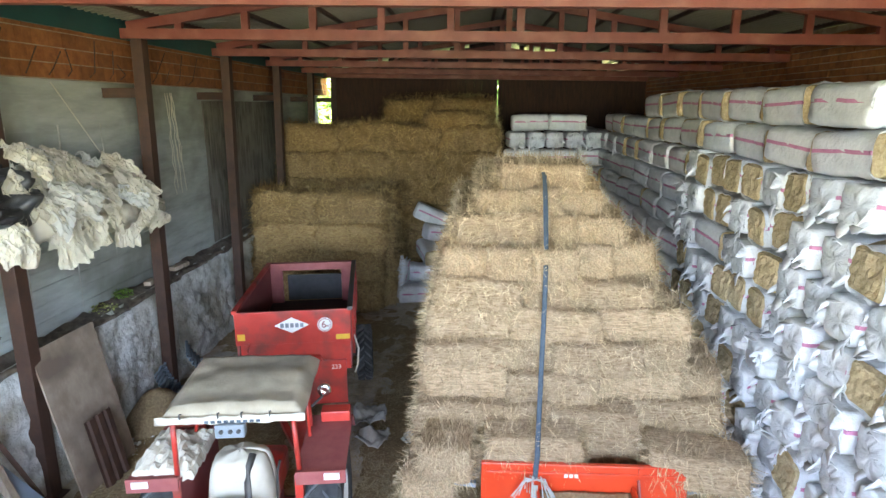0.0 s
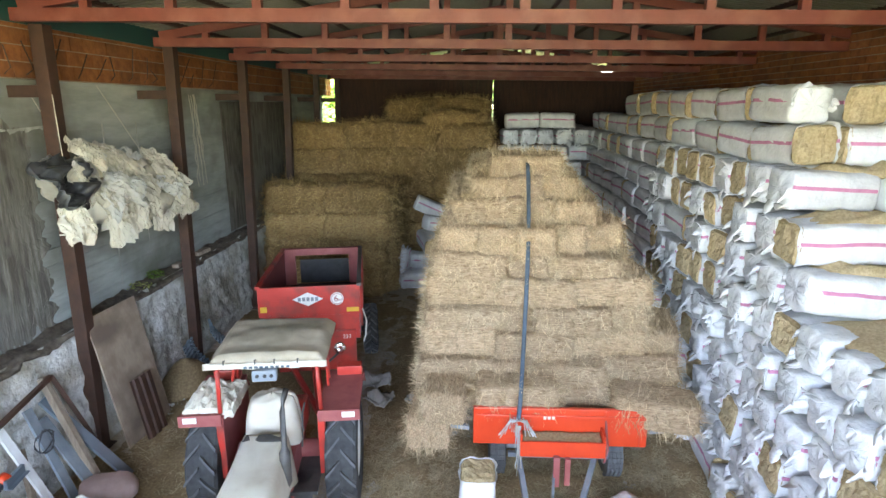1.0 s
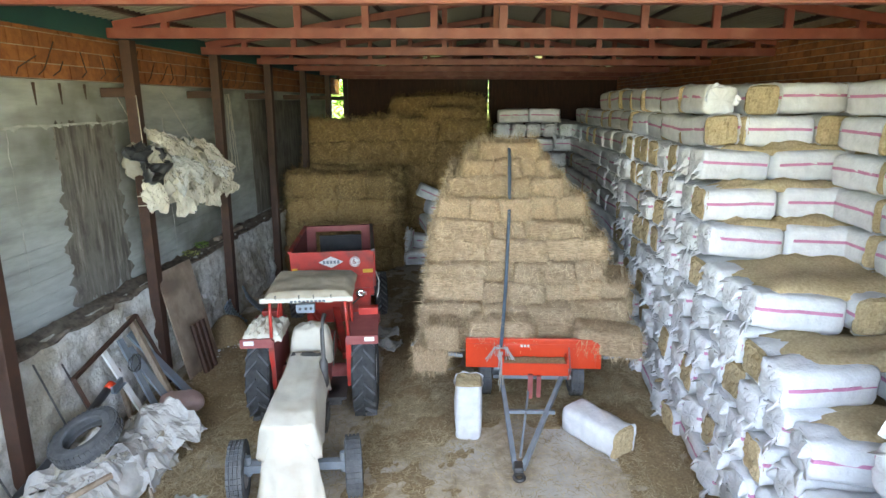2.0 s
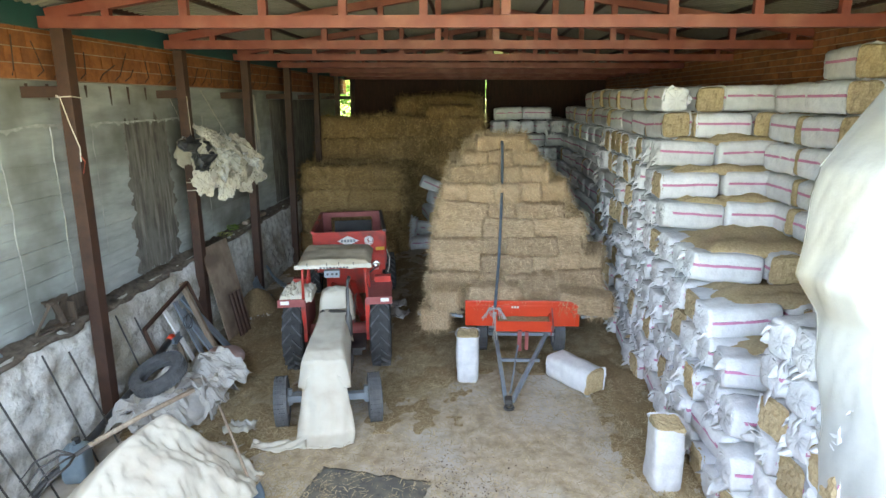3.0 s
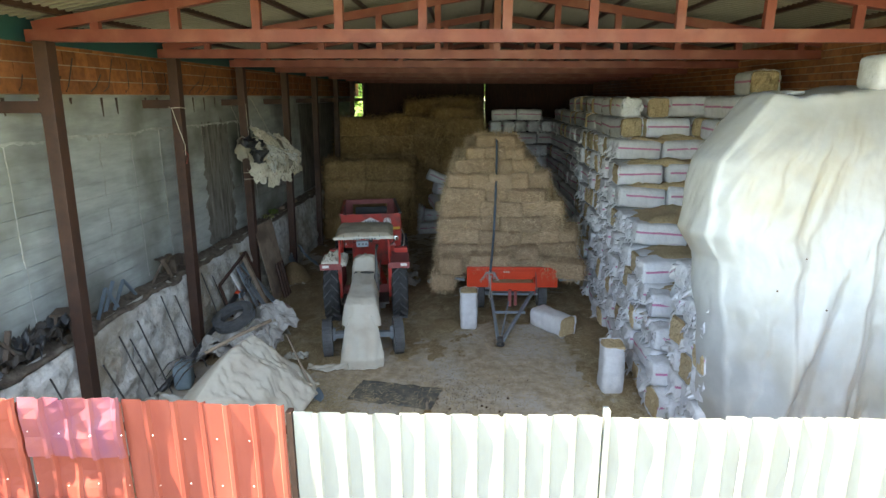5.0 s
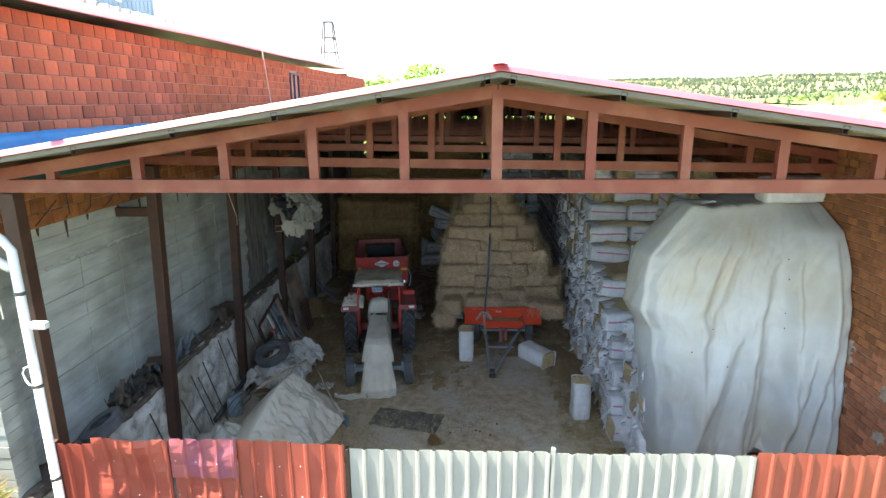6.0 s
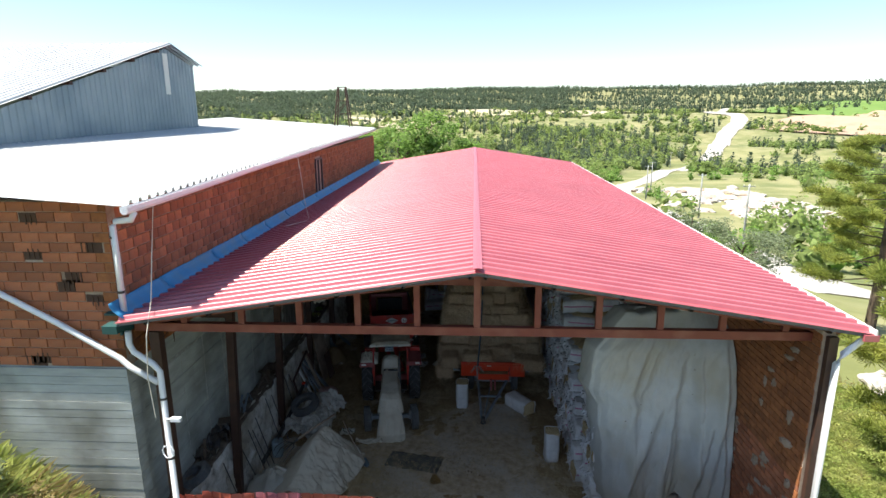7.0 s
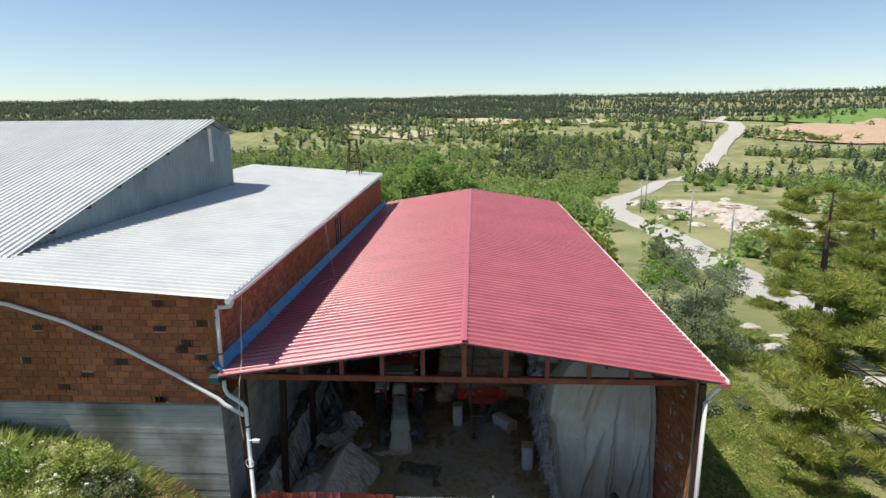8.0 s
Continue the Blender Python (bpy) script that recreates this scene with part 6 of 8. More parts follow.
# ---- tarpaulins, fence, pipes ----
def big_tarp():
    """White sheet over the front stack: the top, the left side and the front, in one fall with folds."""
    heights = (0.0, 0.75, 2.3, 2.95, 3.25, 4.1, 4.55, 4.9)
    lefts = (3.66, 3.6, 3.44, 3.34, 3.16, 3.3, 3.68, 4.02)
    fronts = (-0.98, -0.95, -0.85, -0.8, -0.76, -0.62, -0.5, -0.36)

    # long slanting folds: where each starts and ends across the front, how high it starts, width, depth
    creases = ((0.5, 0.1, 0.42, 0.09, 0.16), (0.7, 0.45, 0.12, 0.08, 0.17), (0.62, 0.52, 0.5, 0.05, 0.09), (0.88, 0.7, 0.35, 0.07, 0.16), (0.97, 0.8, 0.2, 0.05, 0.1), (0.4, 0.16, 0.02, 0.06, 0.07), (0.8, 0.74, 0.0, 0.04, 0.08), (0.25, 0.02, 0.3, 0.06, 0.06), (0.93, 0.93, 0.0, 0.03, 0.07), (0.3, 0.3, 0.6, 0.1, 0.06))

    def f(u, v):
        # u: from the free edge beside the stack round to the right end of the front; v: from the back of the top to the hem
        run = (u - 0.16) / 0.84
        k = max(0.0, run)
        top = 4.84 + 0.05 * fbm((u * 5, 0, 0)) + 0.05 * smooth_step(0.2, 0.6, k)
        hem = 0.62 + 0.3 * fbm((u * 5, 3, 0)) + 0.35 * smooth_step(0.45, 0.6, k) * (1 - smooth_step(0.7, 0.8, k))
        q = max(0.0, (v - 0.14) / 0.86)
        z = top - (top - hem) * q
        xl, yf = float(np.interp(z, heights, lefts)), float(np.interp(z, heights, fronts))
        xl += 0.05 * noise.noise(Vector((z * 2.2, 2, 0))) * smooth_step(0, 0.1, q)
        soft = smooth_step(0.0, 0.16, q)
        fold = 0.0
        for k0, k1, q0, wd, amp in creases:
            if q > q0:
                d = (run - k0 - (k1 - k0) * (q - q0) / (1 - q0) + 0.02 * fbm((q * 4, k0 * 9, 1))) / wd
                fold += amp * smooth_step(q0, q0 + 0.3, q) * math.exp(-(d if d < 0 else 2.6 * d) ** 2)
        fold += (0.05 * fbm((run * 4 + q * 2, q * 3, 2)) + 0.035 * (1 - 2 * abs(fbm((run * 7 + q * 4, q * 2.5, 4))))
                 + 0.016 * (1 - 2 * abs(fbm((run * 16 + q * 9, q * 9, 8)))) + 0.006 * fbm((run * 40, q * 40, 6)))
        belly = 0.16 * math.sin(min(1.0, q * 1.6) * math.pi / 2) * smooth_step(0, 0.25, k)
        if u < 0.16:
            w = u / 0.16
            x, y = xl + 0.13 * w * w, yf + 0.5 * (1 - w)
            x -= 0.3 * fold
        else:
            x = xl + 0.13 + k * (6.06 - xl - 0.13)
            y = yf - (fold + belly) * soft - 0.1 * smooth_step(0, 0.08, k) * soft - 0.5 * smooth_step(0.6, 1.0, k) * min(1.0, q * 14)
        if v < 0.14:
            back = 1 - v / 0.14
            y += 1.0 * back * smooth_step(0.05, 0.3, u)
            x += 0.55 * back * (1 - smooth_step(0.1, 0.4, u))
            z += 0.03 * back + 0.03 * fbm((x * 3, y * 3, 1))
        return (x, y, z)
    tp = solid("tarpaulin", sheet("tarpaulin", f, 150, 110, 0.01), M_TARP, "large white tarpaulin draped in folds over stacked bales", "tarpaulin", smooth=True)
    # a few small torn holes, dark discs for their shade, and the doubled hem along the free edge
    for u, v in ((0.78, 0.3), (0.785, 0.36), (0.78, 0.47), (0.775, 0.52), (0.45, 0.5), (0.5, 0.62), (0.33, 0.57)):
        p = Vector(f(u, v))
        h = bmesh.new()
        lathe(h, [(0.001, -0.004), (0.012, -0.004), (0.01, 0.004), (0.001, 0.004)], 9, m=Matrix.Translation(p + Vector((0, -0.012, 0))) @ Matrix.Rotation(math.pi / 2, 4, "Z"))
        part("torn_hole", h, M_SHADE_AND_DIRT, tp, "small torn hole, its unlit inside a dark disc")
    part("edge_hem", tb([Vector(f(0.0, 0.14 + 0.86 * k / 40)) for k in range(41)], 0.014, 6), M_TARP, tp, "rolled hem of the free edge", True)
    core = thing("covered_stack", "stack of bales hidden under the white tarpaulin", "bales")
    for l in range(10):
        x0, y0 = (3.85, -0.5) if l < 8 else (3.95, -0.3) if l == 8 else (4.3, -0.05)
        v, fc = rounded_box(5.85 - x0, 0.82 - y0, 0.46, 6, 4, 2)
        o = Vector(((5.85 + x0) / 2, (0.82 + y0) / 2, 0.235 + 0.468 * l))
        part("bale", from_np("bale", [p + o for p in v], fc), M_BAG, core)
    for k in range(18):
        z = 0.23 + 0.43 * (k % 6)
        sack_bale("tied" if R.random() < 0.75 else "open", (4.02 + R.uniform(-0.05, 0.04), -0.4 + 0.48 * (k // 6) + R.uniform(-0.03, 0.03), z), 180 + R.uniform(-8, 8), "white ragged-ended straw sack beside the tarpaulin", "sacked bales by the tarpaulin", (R.uniform(-5, 5), R.uniform(-5, 5)))


big_tarp()


def fence():
    f = thing("sheet_fence", "fence and gate of upright red and white profiled metal sheets", "fence", (0, -3.65, 0))
    def panel(x0, x1, z0, z1, m, y=0.0, n=None, wob=0.012, lab=""):
        return corrugated("sheet_panel", (x0, y, z0), (x1 - x0, 0, 0), (0, 0, z1 - z0), n or max(2, int((x1 - x0) / 0.18)), 0.026, m, f, prof=(0, 0.7, 0.78, 0.92, 1.0), up=Vector((0, -1, 0)), wob=wob, label=lab)
    panel(-4.5, -3.9, 0.05, 2.49, M_FENCE_RED, 0.02)
    panel(-3.92, -3.02, 0.05, 2.58, M_FENCE_RED, -0.02, wob=0.03)
    panel(-2.99, -2.2, 0.05, 2.58, M_FENCE_RED, -0.02, wob=0.03)
    # buckled overlays: a purple-tinged upper strip above a red one, with a torn seam
    for x0, x1, m in ((-3.93, -3.0, M_FENCE_RED), (-2.98, -2.19, M_FENCE_PURPLE)):
        panel(x0, x1, 2.12, 2.64, m, -0.075, wob=0.06, lab="buckled faded red sheet screwed over the fence")
        panel(x0 + 0.02, x1 - 0.01, 1.7, 2.14, M_FENCE_RED, -0.062, wob=0.05, lab="buckled red sheet screwed over the fence")
    panel(-2.2, -1.52, 0.05, 2.6, M_FENCE_RED, 0.0)
    panel(-1.53, -0.9, 0.05, 2.59, M_FENCE_RED, -0.02)
    panel(-3.68, -2.34, 0.3, 1.74, M_FENCE_WHITE, -0.12, wob=0.02, lab="white profiled sheet leaning on the fence")
    xs = [-0.84, -0.01, 0.78, 1.53, 2.43, 3.15, 3.84]
    for i, (a, b) in enumerate(zip(xs, xs[1:])):
        panel(a + (0.05 if i == 3 else 0), b + (0.02 if i != 2 else 0), 0.05, 2.53 + R.uniform(-0.02, 0.02), M_FENCE_WHITE, -0.005 * (i % 2))
    panel(3.86, 4.7, 0.05, 2.6, M_FENCE_RED, -0.02)
    panel(4.68, 5.85, 0.05, 2.58, M_FENCE_RED, 0.0)
    for x in (-4.46, -0.87, 1.555, 3.85, 5.8):
        part("post", bx(x - 0.022, x + 0.022, -0.02, 0.06, 0.0, 2.52 if x != 1.555 else 2.58), M_FENCE_WHITE if x == 1.555 else M_STEEL_BROWN, f)
    for z in (0.5, 1.4, 2.3):
        part("rail", bx(-4.5, 5.8, 0.035, 0.085, z, z + 0.05), M_STEEL_BROWN, f)
    b = bmesh.new()
    for x in np.arange(-3.9, -1.0, 0.25):
        for z in (1.92, 2.36):
            c = bmesh.ops.create_icosphere(b, subdivisions=1, radius=0.005)["verts"]
            bmesh.ops.translate(b, vec=(x, -0.125, z + R.uniform(-0.03, 0.03)), verts=c)
    part("screw", b, M_WHITE, f, "pale screw heads")


fence()


def gutter_pipes():
    t = thing("downpipe", "white plastic rain downpipe with bends on the brick corner", "downpipe", (0.05, 0.18, 0))
    r = 0.05
    part("pipe", tb([(-4.44, -4.08, 7.62), (-4.5, -4.08, 7.5), (-4.8, -4.0, 7.46), (-4.88, -3.97, 7.38), (-4.9, -3.95, 5.95)], r, 12), M_PVC, t, smooth=True)
    part("pipe", tb([(-4.86, -3.99, 5.64), (-4.86, -4.0, 5.42), (-4.78, -4.03, 5.3), (-4.46, -4.06, 5.1), (-4.36, -4.07, 4.98), (-4.36, -4.07, 0.2), (-4.5, -4.15, 0.1)], r, 12), M_PVC, t, smooth=True)
    part("pipe", tb([(-12.5, -3.96, 7.95), (-9.86, -3.96, 7.46), (-8.57, -3.96, 7.05), (-7.3, -3.96, 6.45), (-6.04, -3.97, 5.76), (-5.05, -3.99, 5.16), (-4.9, -4.0, 5.02), (-4.42, -4.06, 4.78)], r, 12), M_PVC, t, smooth=True)
    for z in (7.2, 6.3, 4.5, 3.4, 2.2):
        x = -4.9 if z > 6 else -4.36
        y = -3.96 if z > 6 else -4.07
        part("clamp", tb([(x, y, z - 0.02), (x, y, z + 0.02)], r + 0.008, 12), M_IRON, t)
    cam_ = thing("wall_lamp", "small white lamp bracket on the downpipe", "lamp", (-4.31, -3.94, 4.15))
    part("arm", tb([(0, 0, 0), (0.16, -0.02, 0.02)], 0.014, 6), M_PVC, cam_)
    part("head", bx(0.12, 0.3, -0.06, 0.02, -0.03, 0.05, bevel=0.015), M_PVC, cam_)
    c = thing("cable_coil", "coil of white cable hanging by the downpipe", "cable", (-4.31, -3.94, 3.55))
    part("coil", tb([(0.1 * math.sin(k * 0.7) * (1 + 0.1 * math.sin(k)), -0.01 * (k % 3), 0.12 * math.cos(k * 0.7)) for k in range(36)], 0.006, 5), M_PVC, c)
    t2 = thing("downpipe", "grey-white rain downpipe at the barn's outer corner", "downpipe")
    part("pipe", tb([(6.6, -3.95, 5.82), (6.58, -3.95, 5.72), (6.35, -3.95, 5.5), (6.28, -3.95, 5.35), (6.28, -3.95, 0.0)], 0.05, 12), M_PVC, t2, smooth=True)
    # cable that hangs from the white roof over the red one
    w = thing("cable", "thin pale cable hanging from the roof edge", "cable")
    part("wire", tb([(-4.4, -3.3, 7.75), (-4.42, -3.5, 6.9), (-4.3, -3.9, 6.2), (-4.3, -4.15, 5.7), (-4.36, -4.16, 5.0), (-4.33, -4.14, 4.3)], 0.009, 5), M_ROPE, w)
    w = thing("cable", "thin pale cable sagging over the barn roof", "cable")
    part("wire", tb([(-4.4, 4.6, 7.8), (-4.3, 4.5, 7.2), (-4.2, 4.4, 6.5), (-4.0, 4.0, 6.05), (-3.9, 3.5, 6.07), (-4.3, 2.8, 6.05)], 0.009, 5), M_ROPE, w)


gutter_pipes()
dw = thing("window_side", "narrow dark steel-framed window in the brick wall", "window", kind="structure")
part("window_frame", box(box(box(bx(-5.0, -4.94, 8.55, 8.62, 6.14, 7.36), -5.0, -4.94, 9.4, 9.47, 6.14, 7.36), -5.0, -4.94, 8.62, 9.4, 7.3, 7.36), -5.0, -4.94, 8.95, 9.0, 6.14, 7.3), M_IRON, dw)
# solid dark panel: shade of the room behind, put into colour
part("pane", bx(-5.02, -5.01, 8.6, 9.45, 6.14, 7.34), M_SHADE_AND_DIRT, dw, "dark panel for the unlit inside of the opening")


def covered_heap():
    def f(u, v):
        # u along the heap, v across it
        x0, y0 = -2.95 - 0.5 * u, 1.5 - 2.5 * u
        prof = math.sin(min(1, u * 3.2 + 0.25) * math.pi / 2) * (1 - 0.45 * smooth_step(0.35, 1.0, u))
        q = (v - 0.5) * 2
        h = 1.12 * prof * max(0, 1 - abs(q) ** 1.25)
        w = 1.0 - 0.15 * smooth_step(0.5, 1, u) - 0.15 * (1 - smooth_step(0, 0.2, u))
        x = x0 + q * w
        n = 0.05 * math.sin(u * 17 + q * 3 + 2 * fbm((u * 3, v * 3, 0))) * abs(q) + 0.06 * fbm((x * 2.5, u * 6, 3)) + 0.02 * fbm((x * 9, u * 22, 5)) + 0.035 * (1 - 2.4 * abs(fbm((q * 1.6 + u * 3, u * 5, 9)))) + 0.018 * (1 - 2.4 * abs(fbm((q * 5 - u * 4, u * 11, 12))))
        return (x + n * 0.5, y0 + n * 0.3, max(0.02, h + n * (0.4 + 0.6 * abs(q)) + 0.02))
    solid("heap_cover", sheet("heap_cover", f, 110, 90, 0.012), M_CLOTH, "soiled white sheet thrown over a heap by the wall", "tarpaulin", smooth=True)
    def g(u, v):
        a, b = u * math.tau, v * math.pi / 2
        k = 1 + 0.25 * fbm((math.cos(a) * 1.5, math.sin(a) * 1.5, v * 2.5))
        return (-4.0 + 0.62 * k * math.cos(a) * math.cos(b), -0.2 + 0.55 * k * math.sin(a) * math.cos(b), max(0.01, 0.62 * k * math.sin(b)))
    solid("crumpled_cover", sheet("crumpled_cover", g, 40, 16, 0.01), M_TARP, "white sheet bundled up on the floor", "tarpaulin", smooth=True)


covered_heap()
# ---- clutter along the left wall and on the floor ----
CR = random.Random(33)


def crumple(c, size, seed, nu=22, nv=22, amp=0.28, tilt=(0, 0, 0), sag=0.0):
    """A crumpled sheet round c, as a mesh."""
    m = pose(*c, *tilt)
    o = seed * 3.1

    def f(u, v):
        x, y = (u - 0.5) * size[0], (v - 0.5) * size[1]
        e = 1 + 0.25 * fbm((u * 2 + o, v * 2, 5))
        z = size[2] * (amp * 2 * fbm((u * 2.2 + o, v * 2.2, 1)) + 0.35 * amp * fbm((u * 7 + o, v * 7, 2)) - sag * (abs(u - 0.5) * 2) ** 2)
        r = 1 - abs(fbm((u * 4 + o, v * 3, 8))) * 0.5
        z += size[2] * 0.25 * r
        return tuple(m @ Vector((x * e, y * e, z)))
    return sheet("fold", f, nu, nv, 0.006)


def sack_bundle():
    t = thing("sack_bundle", "bundle of dirty white sacks hung between posts on the wall", "sacks")
    def roll(c, d, l, r, seed):
        """A slack rolled-up sack round the line c, c + d * l, with lengthwise creases."""
        d = Vector(d).normalized()
        e1 = d.orthogonal().normalized()
        e2 = d.cross(e1)

        def f(u, v):
            a = u * math.tau
            ca, sa = math.cos(a), math.sin(a)
            k = r * max(0.03, math.sin(math.pi * min(0.999, 0.04 + 0.94 * v))) ** 0.45
            k *= 1 + 0.3 * fbm((ca * 1.3 + seed, sa * 1.3, v * 2.5)) + 0.5 * abs(fbm((ca * 2.6 + seed, sa * 2.6, v * 2.6))) + 0.2 * abs(fbm((ca * 6, sa * 6 + seed, v * 8)))
            return tuple(Vector(c) + d * (l * v) + (e1 * ca + e2 * sa) * k - Vector((0, 0, 0.12 * l * 4 * v * (1 - v))))
        return sheet("rolled_sack", f, 34, 30, 0.004)
    for k in range(13):
        q = (k % 7) / 6
        up = k >= 7
        c = (-4.66 + CR.uniform(-0.06, 0.18) + (0.1 if not up else 0), 5.6 + 1.95 * q + CR.uniform(-0.1, 0.1), (3.96 if up else 3.66) - 0.24 * q + CR.uniform(-0.05, 0.05))
        part("rolled_sack", roll(c, (CR.uniform(-0.1, 0.3), 1.0, CR.uniform(-0.75, -0.15)), CR.uniform(0.75, 1.0), CR.uniform(0.18, 0.25), k * 4.7), M_TARP_D if k % 4 else M_CLOTH, t, "slack rolled dirty white sack", True)
    def flap(c, d, n, l, w, seed):
        """An empty sack lying in sharp lengthwise folds over the heap and hanging off its edge."""
        d, n = Vector(d).normalized(), Vector(n).normalized()
        side = d.cross(n).normalized()

        def f(u, v):
            a = u - 0.5
            h = 0.075 * (1 - 2.4 * abs(fbm((u * 2.6 + seed, v * 1.1, 1)))) + 0.035 * (1 - 2.4 * abs(fbm((u * 7 + seed, v * 2.6, 2)))) - 0.5 * w * a * a
            wd = w * (0.6 + 0.45 * v + 0.25 * fbm((v * 3, seed, 3)))
            p = Vector(c) + d * (l * v * (1 + 0.2 * fbm((u * 1.6, seed, 4)))) + side * (a * wd) + n * (h + 0.04 * v)
            p.z -= 0.16 * l * v * v
            return tuple(p)
        return sheet("fold", f, 30, 26, 0.004)
    for k in range(30):
        row, q = k // 10, (k % 10) / 9
        y = 5.55 + 2.1 * q + CR.uniform(-0.12, 0.12)
        z = 3.72 + 0.23 * row - 0.3 * q + CR.uniform(-0.05, 0.05)
        x = -4.28 - 0.13 * row + CR.uniform(-0.04, 0.06)
        d = (CR.uniform(0.1, 0.5), CR.uniform(0.2, 1.0), CR.uniform(-0.9, -0.25))
        part("fold", flap((x, y, z), d, (0.75, -0.35, 0.5 + 0.15 * row), CR.uniform(0.36, 0.6), CR.uniform(0.3, 0.5), k * 3.7), (M_TARP_D, M_TARP, M_TARP_D, M_CLOTH, M_TARP_D)[k % 5], t, "dirty white sack lying in folds")
    for k, y in enumerate((5.3, 5.5, 6.0, 6.2, 6.45, 7.35)):
        part("fold", flap((-4.36, y, 3.55 - 0.02 * k), (0.12, 0.25 - 0.5 * (k % 2), -1), (0.9, -0.4, 0.1), 0.4 + 0.1 * (k % 3), 0.36, 90 + k * 5.3), M_CLOTH, t, "white sack end hanging down")
    part("black_sheet", crumple((-4.36, 5.3, 3.72), (0.62, 0.66, 0.3), 71, amp=0.5, tilt=(0, 60, 12)), M_BLACKPLASTIC, t, "black plastic sheet among the sacks", True)
    for a, b_ in (((-5.08, 5.9, 4.85), (-4.75, 6.2, 3.7)), ((-5.08, 7.3, 4.9), (-4.7, 7.7, 3.8)), ((-4.6, 5.45, 3.3), (-4.5, 5.7, 3.05))):
        part("cord", tb([a, b_], 0.0045, 5), M_ROPE, t)


sack_bundle()


def ropes():
    t = thing("rope_hank", "pale rope hank hanging on the concrete wall", "rope", (XL + 0.05, 10.25, 4.82))
    for k in range(7):
        x = CR.uniform(0, 0.04)
        l = CR.uniform(0.9, 2.3)
        part("strand", tb([(x + 0.01 * (j % 2), 0.03 * k - 0.1 + 0.035 * j * 0.1 * k + CR.uniform(-0.04, 0.04), -l * j / 9) for j in range(10)], 0.0055, 5), M_ROPE, t)
    t = thing("post_rope", "pale rope tied round a barn post", "rope", (-4.57, 2.5, 4.72))
    part("loop", tb([(-0.1, -0.1, 0), (0.1, -0.1, 0.01), (0.1, 0.1, -0.01), (-0.1, 0.1, 0), (-0.1, -0.1, 0.02)], 0.007, 5), M_ROPE, t)
    part("tail", tb([(-0.05, -0.1, 0), (0.05, -0.13, -0.35), (0.12, -0.12, -0.62), (0.1, -0.11, -0.8)], 0.0065, 5), M_ROPE, t)
    part("tail", tb([(0.1, -0.11, -0.72), (0.16, -0.12, -0.8), (0.1, -0.1, -0.95)], 0.008, 5), M_FENCE_RED, t, "frayed red cord")
    t = thing("post_rope", "pale rope tied round a barn post", "rope", (-4.67, 5.75, 4.7))
    part("tail", tb([(0.09, -0.09, 0.05), (0.1, -0.1, -0.5), (0.12, -0.1, -1.3)], 0.005, 5), M_ROPE, t)
    for z in (3.05, 3.2):
        part("loop", tb([(-0.1, -0.1, z - 4.7), (0.1, -0.1, z - 4.69), (0.1, 0.1, z - 4.71), (-0.1, 0.1, z - 4.7), (-0.1, -0.1, z - 4.7)], 0.008, 5), M_ROPE, t)


ropes()
for k in range(34):
    y = -3.0 + k * 0.42 + CR.uniform(-0.12, 0.12)
    solid("rebar_rod", tb([(-4.97, y, 4.98), (-4.9, y + CR.uniform(-0.05, 0.05), 5.05), (-4.86 + CR.uniform(-0.05, 0.05), y + CR.uniform(-0.2, 0.25), 5.05 + CR.uniform(0.1, 0.42))], 0.008, 5), M_STEEL_BROWN, "bent rusty reinforcing rod sticking out of the wall", "rod", "structure", group="reinforcing rods")
# rust streaks under the rods, a crooked wire
for k in range(14):
    y = -2.6 + k * 0.62 + CR.uniform(-0.2, 0.2)
    l = CR.uniform(0.08, 0.3)
    solid("rust_streak", sheet("rust_streak", lambda u, v: (XL + 0.013, y + (u - 0.5) * 0.06 * (1 - 0.7 * v), 4.9 - v * l), 3, 6, 0.004), M_STEEL_BROWN, "thin rust streak on the concrete wall", "stain", "structure")


def leaning(name, label, cat, p0, p1, w, h, m):
    return solid(name, bb(p0, p1, w, h, up=(1, 0, 0.2)), m, label, cat)


# plywood sheet with a small brown corrugated piece before it
pl = thing("plywood_sheet", "stained plywood sheet leaning on the rubble wall", "plywood")
part("board", bx(-0.01, 0.01, -0.5, 0.5, 0, 1.92, m=pose(-4.28, 6.2, 0.01, 0, -11, -4)), M_PLY, pl)
cp = thing("brown_sheet_piece", "short dark brown corrugated sheet leaning on the plywood", "metal sheet")
corrugated("sheet", (-4.15, 5.9, 0.02), (0.05, 0.4, 0.0), (-0.16, 0.0, 0.9), 3, 0.03, M_STEEL_BROWN, cp, up=Vector((0.97, 0, 0.2)))


def plastic_sheets():
    """Ribbed bits of blue-grey plastic, bent over and propped on the stones."""
    for x, y, w, h, rz, lean in ((-4.5, 9.15, 0.62, 0.75, 28, 30), (-4.66, 8.25, 0.42, 0.62, 8, 22)):
        def f(u, v):
            r = 0.022 * (1 if (v * 9) % 1 < 0.55 else -1)
            return ((u - 0.5) * w * (1 + 0.06 * fbm((v * 4, x, 0))), 0.14 * math.sin(v * 2.2) + r + 0.06 * (u - 0.5) ** 2, v * h + 0.03 * fbm((u * 4, y, 0)))
        p = solid("ribbed_plastic", sheet("ribbed_plastic", f, 12, 54, 0.008), M_BLUEPLASTIC, "ribbed blue-grey plastic sheet leaning on the wall", "plastic sheet", smooth=False)
        p.matrix_basis = pose(x + 0.35, y, 0.01, 0, 0, 90 + rz) @ Matrix.Rotation(radians(-lean), 4, "X")


plastic_sheets()


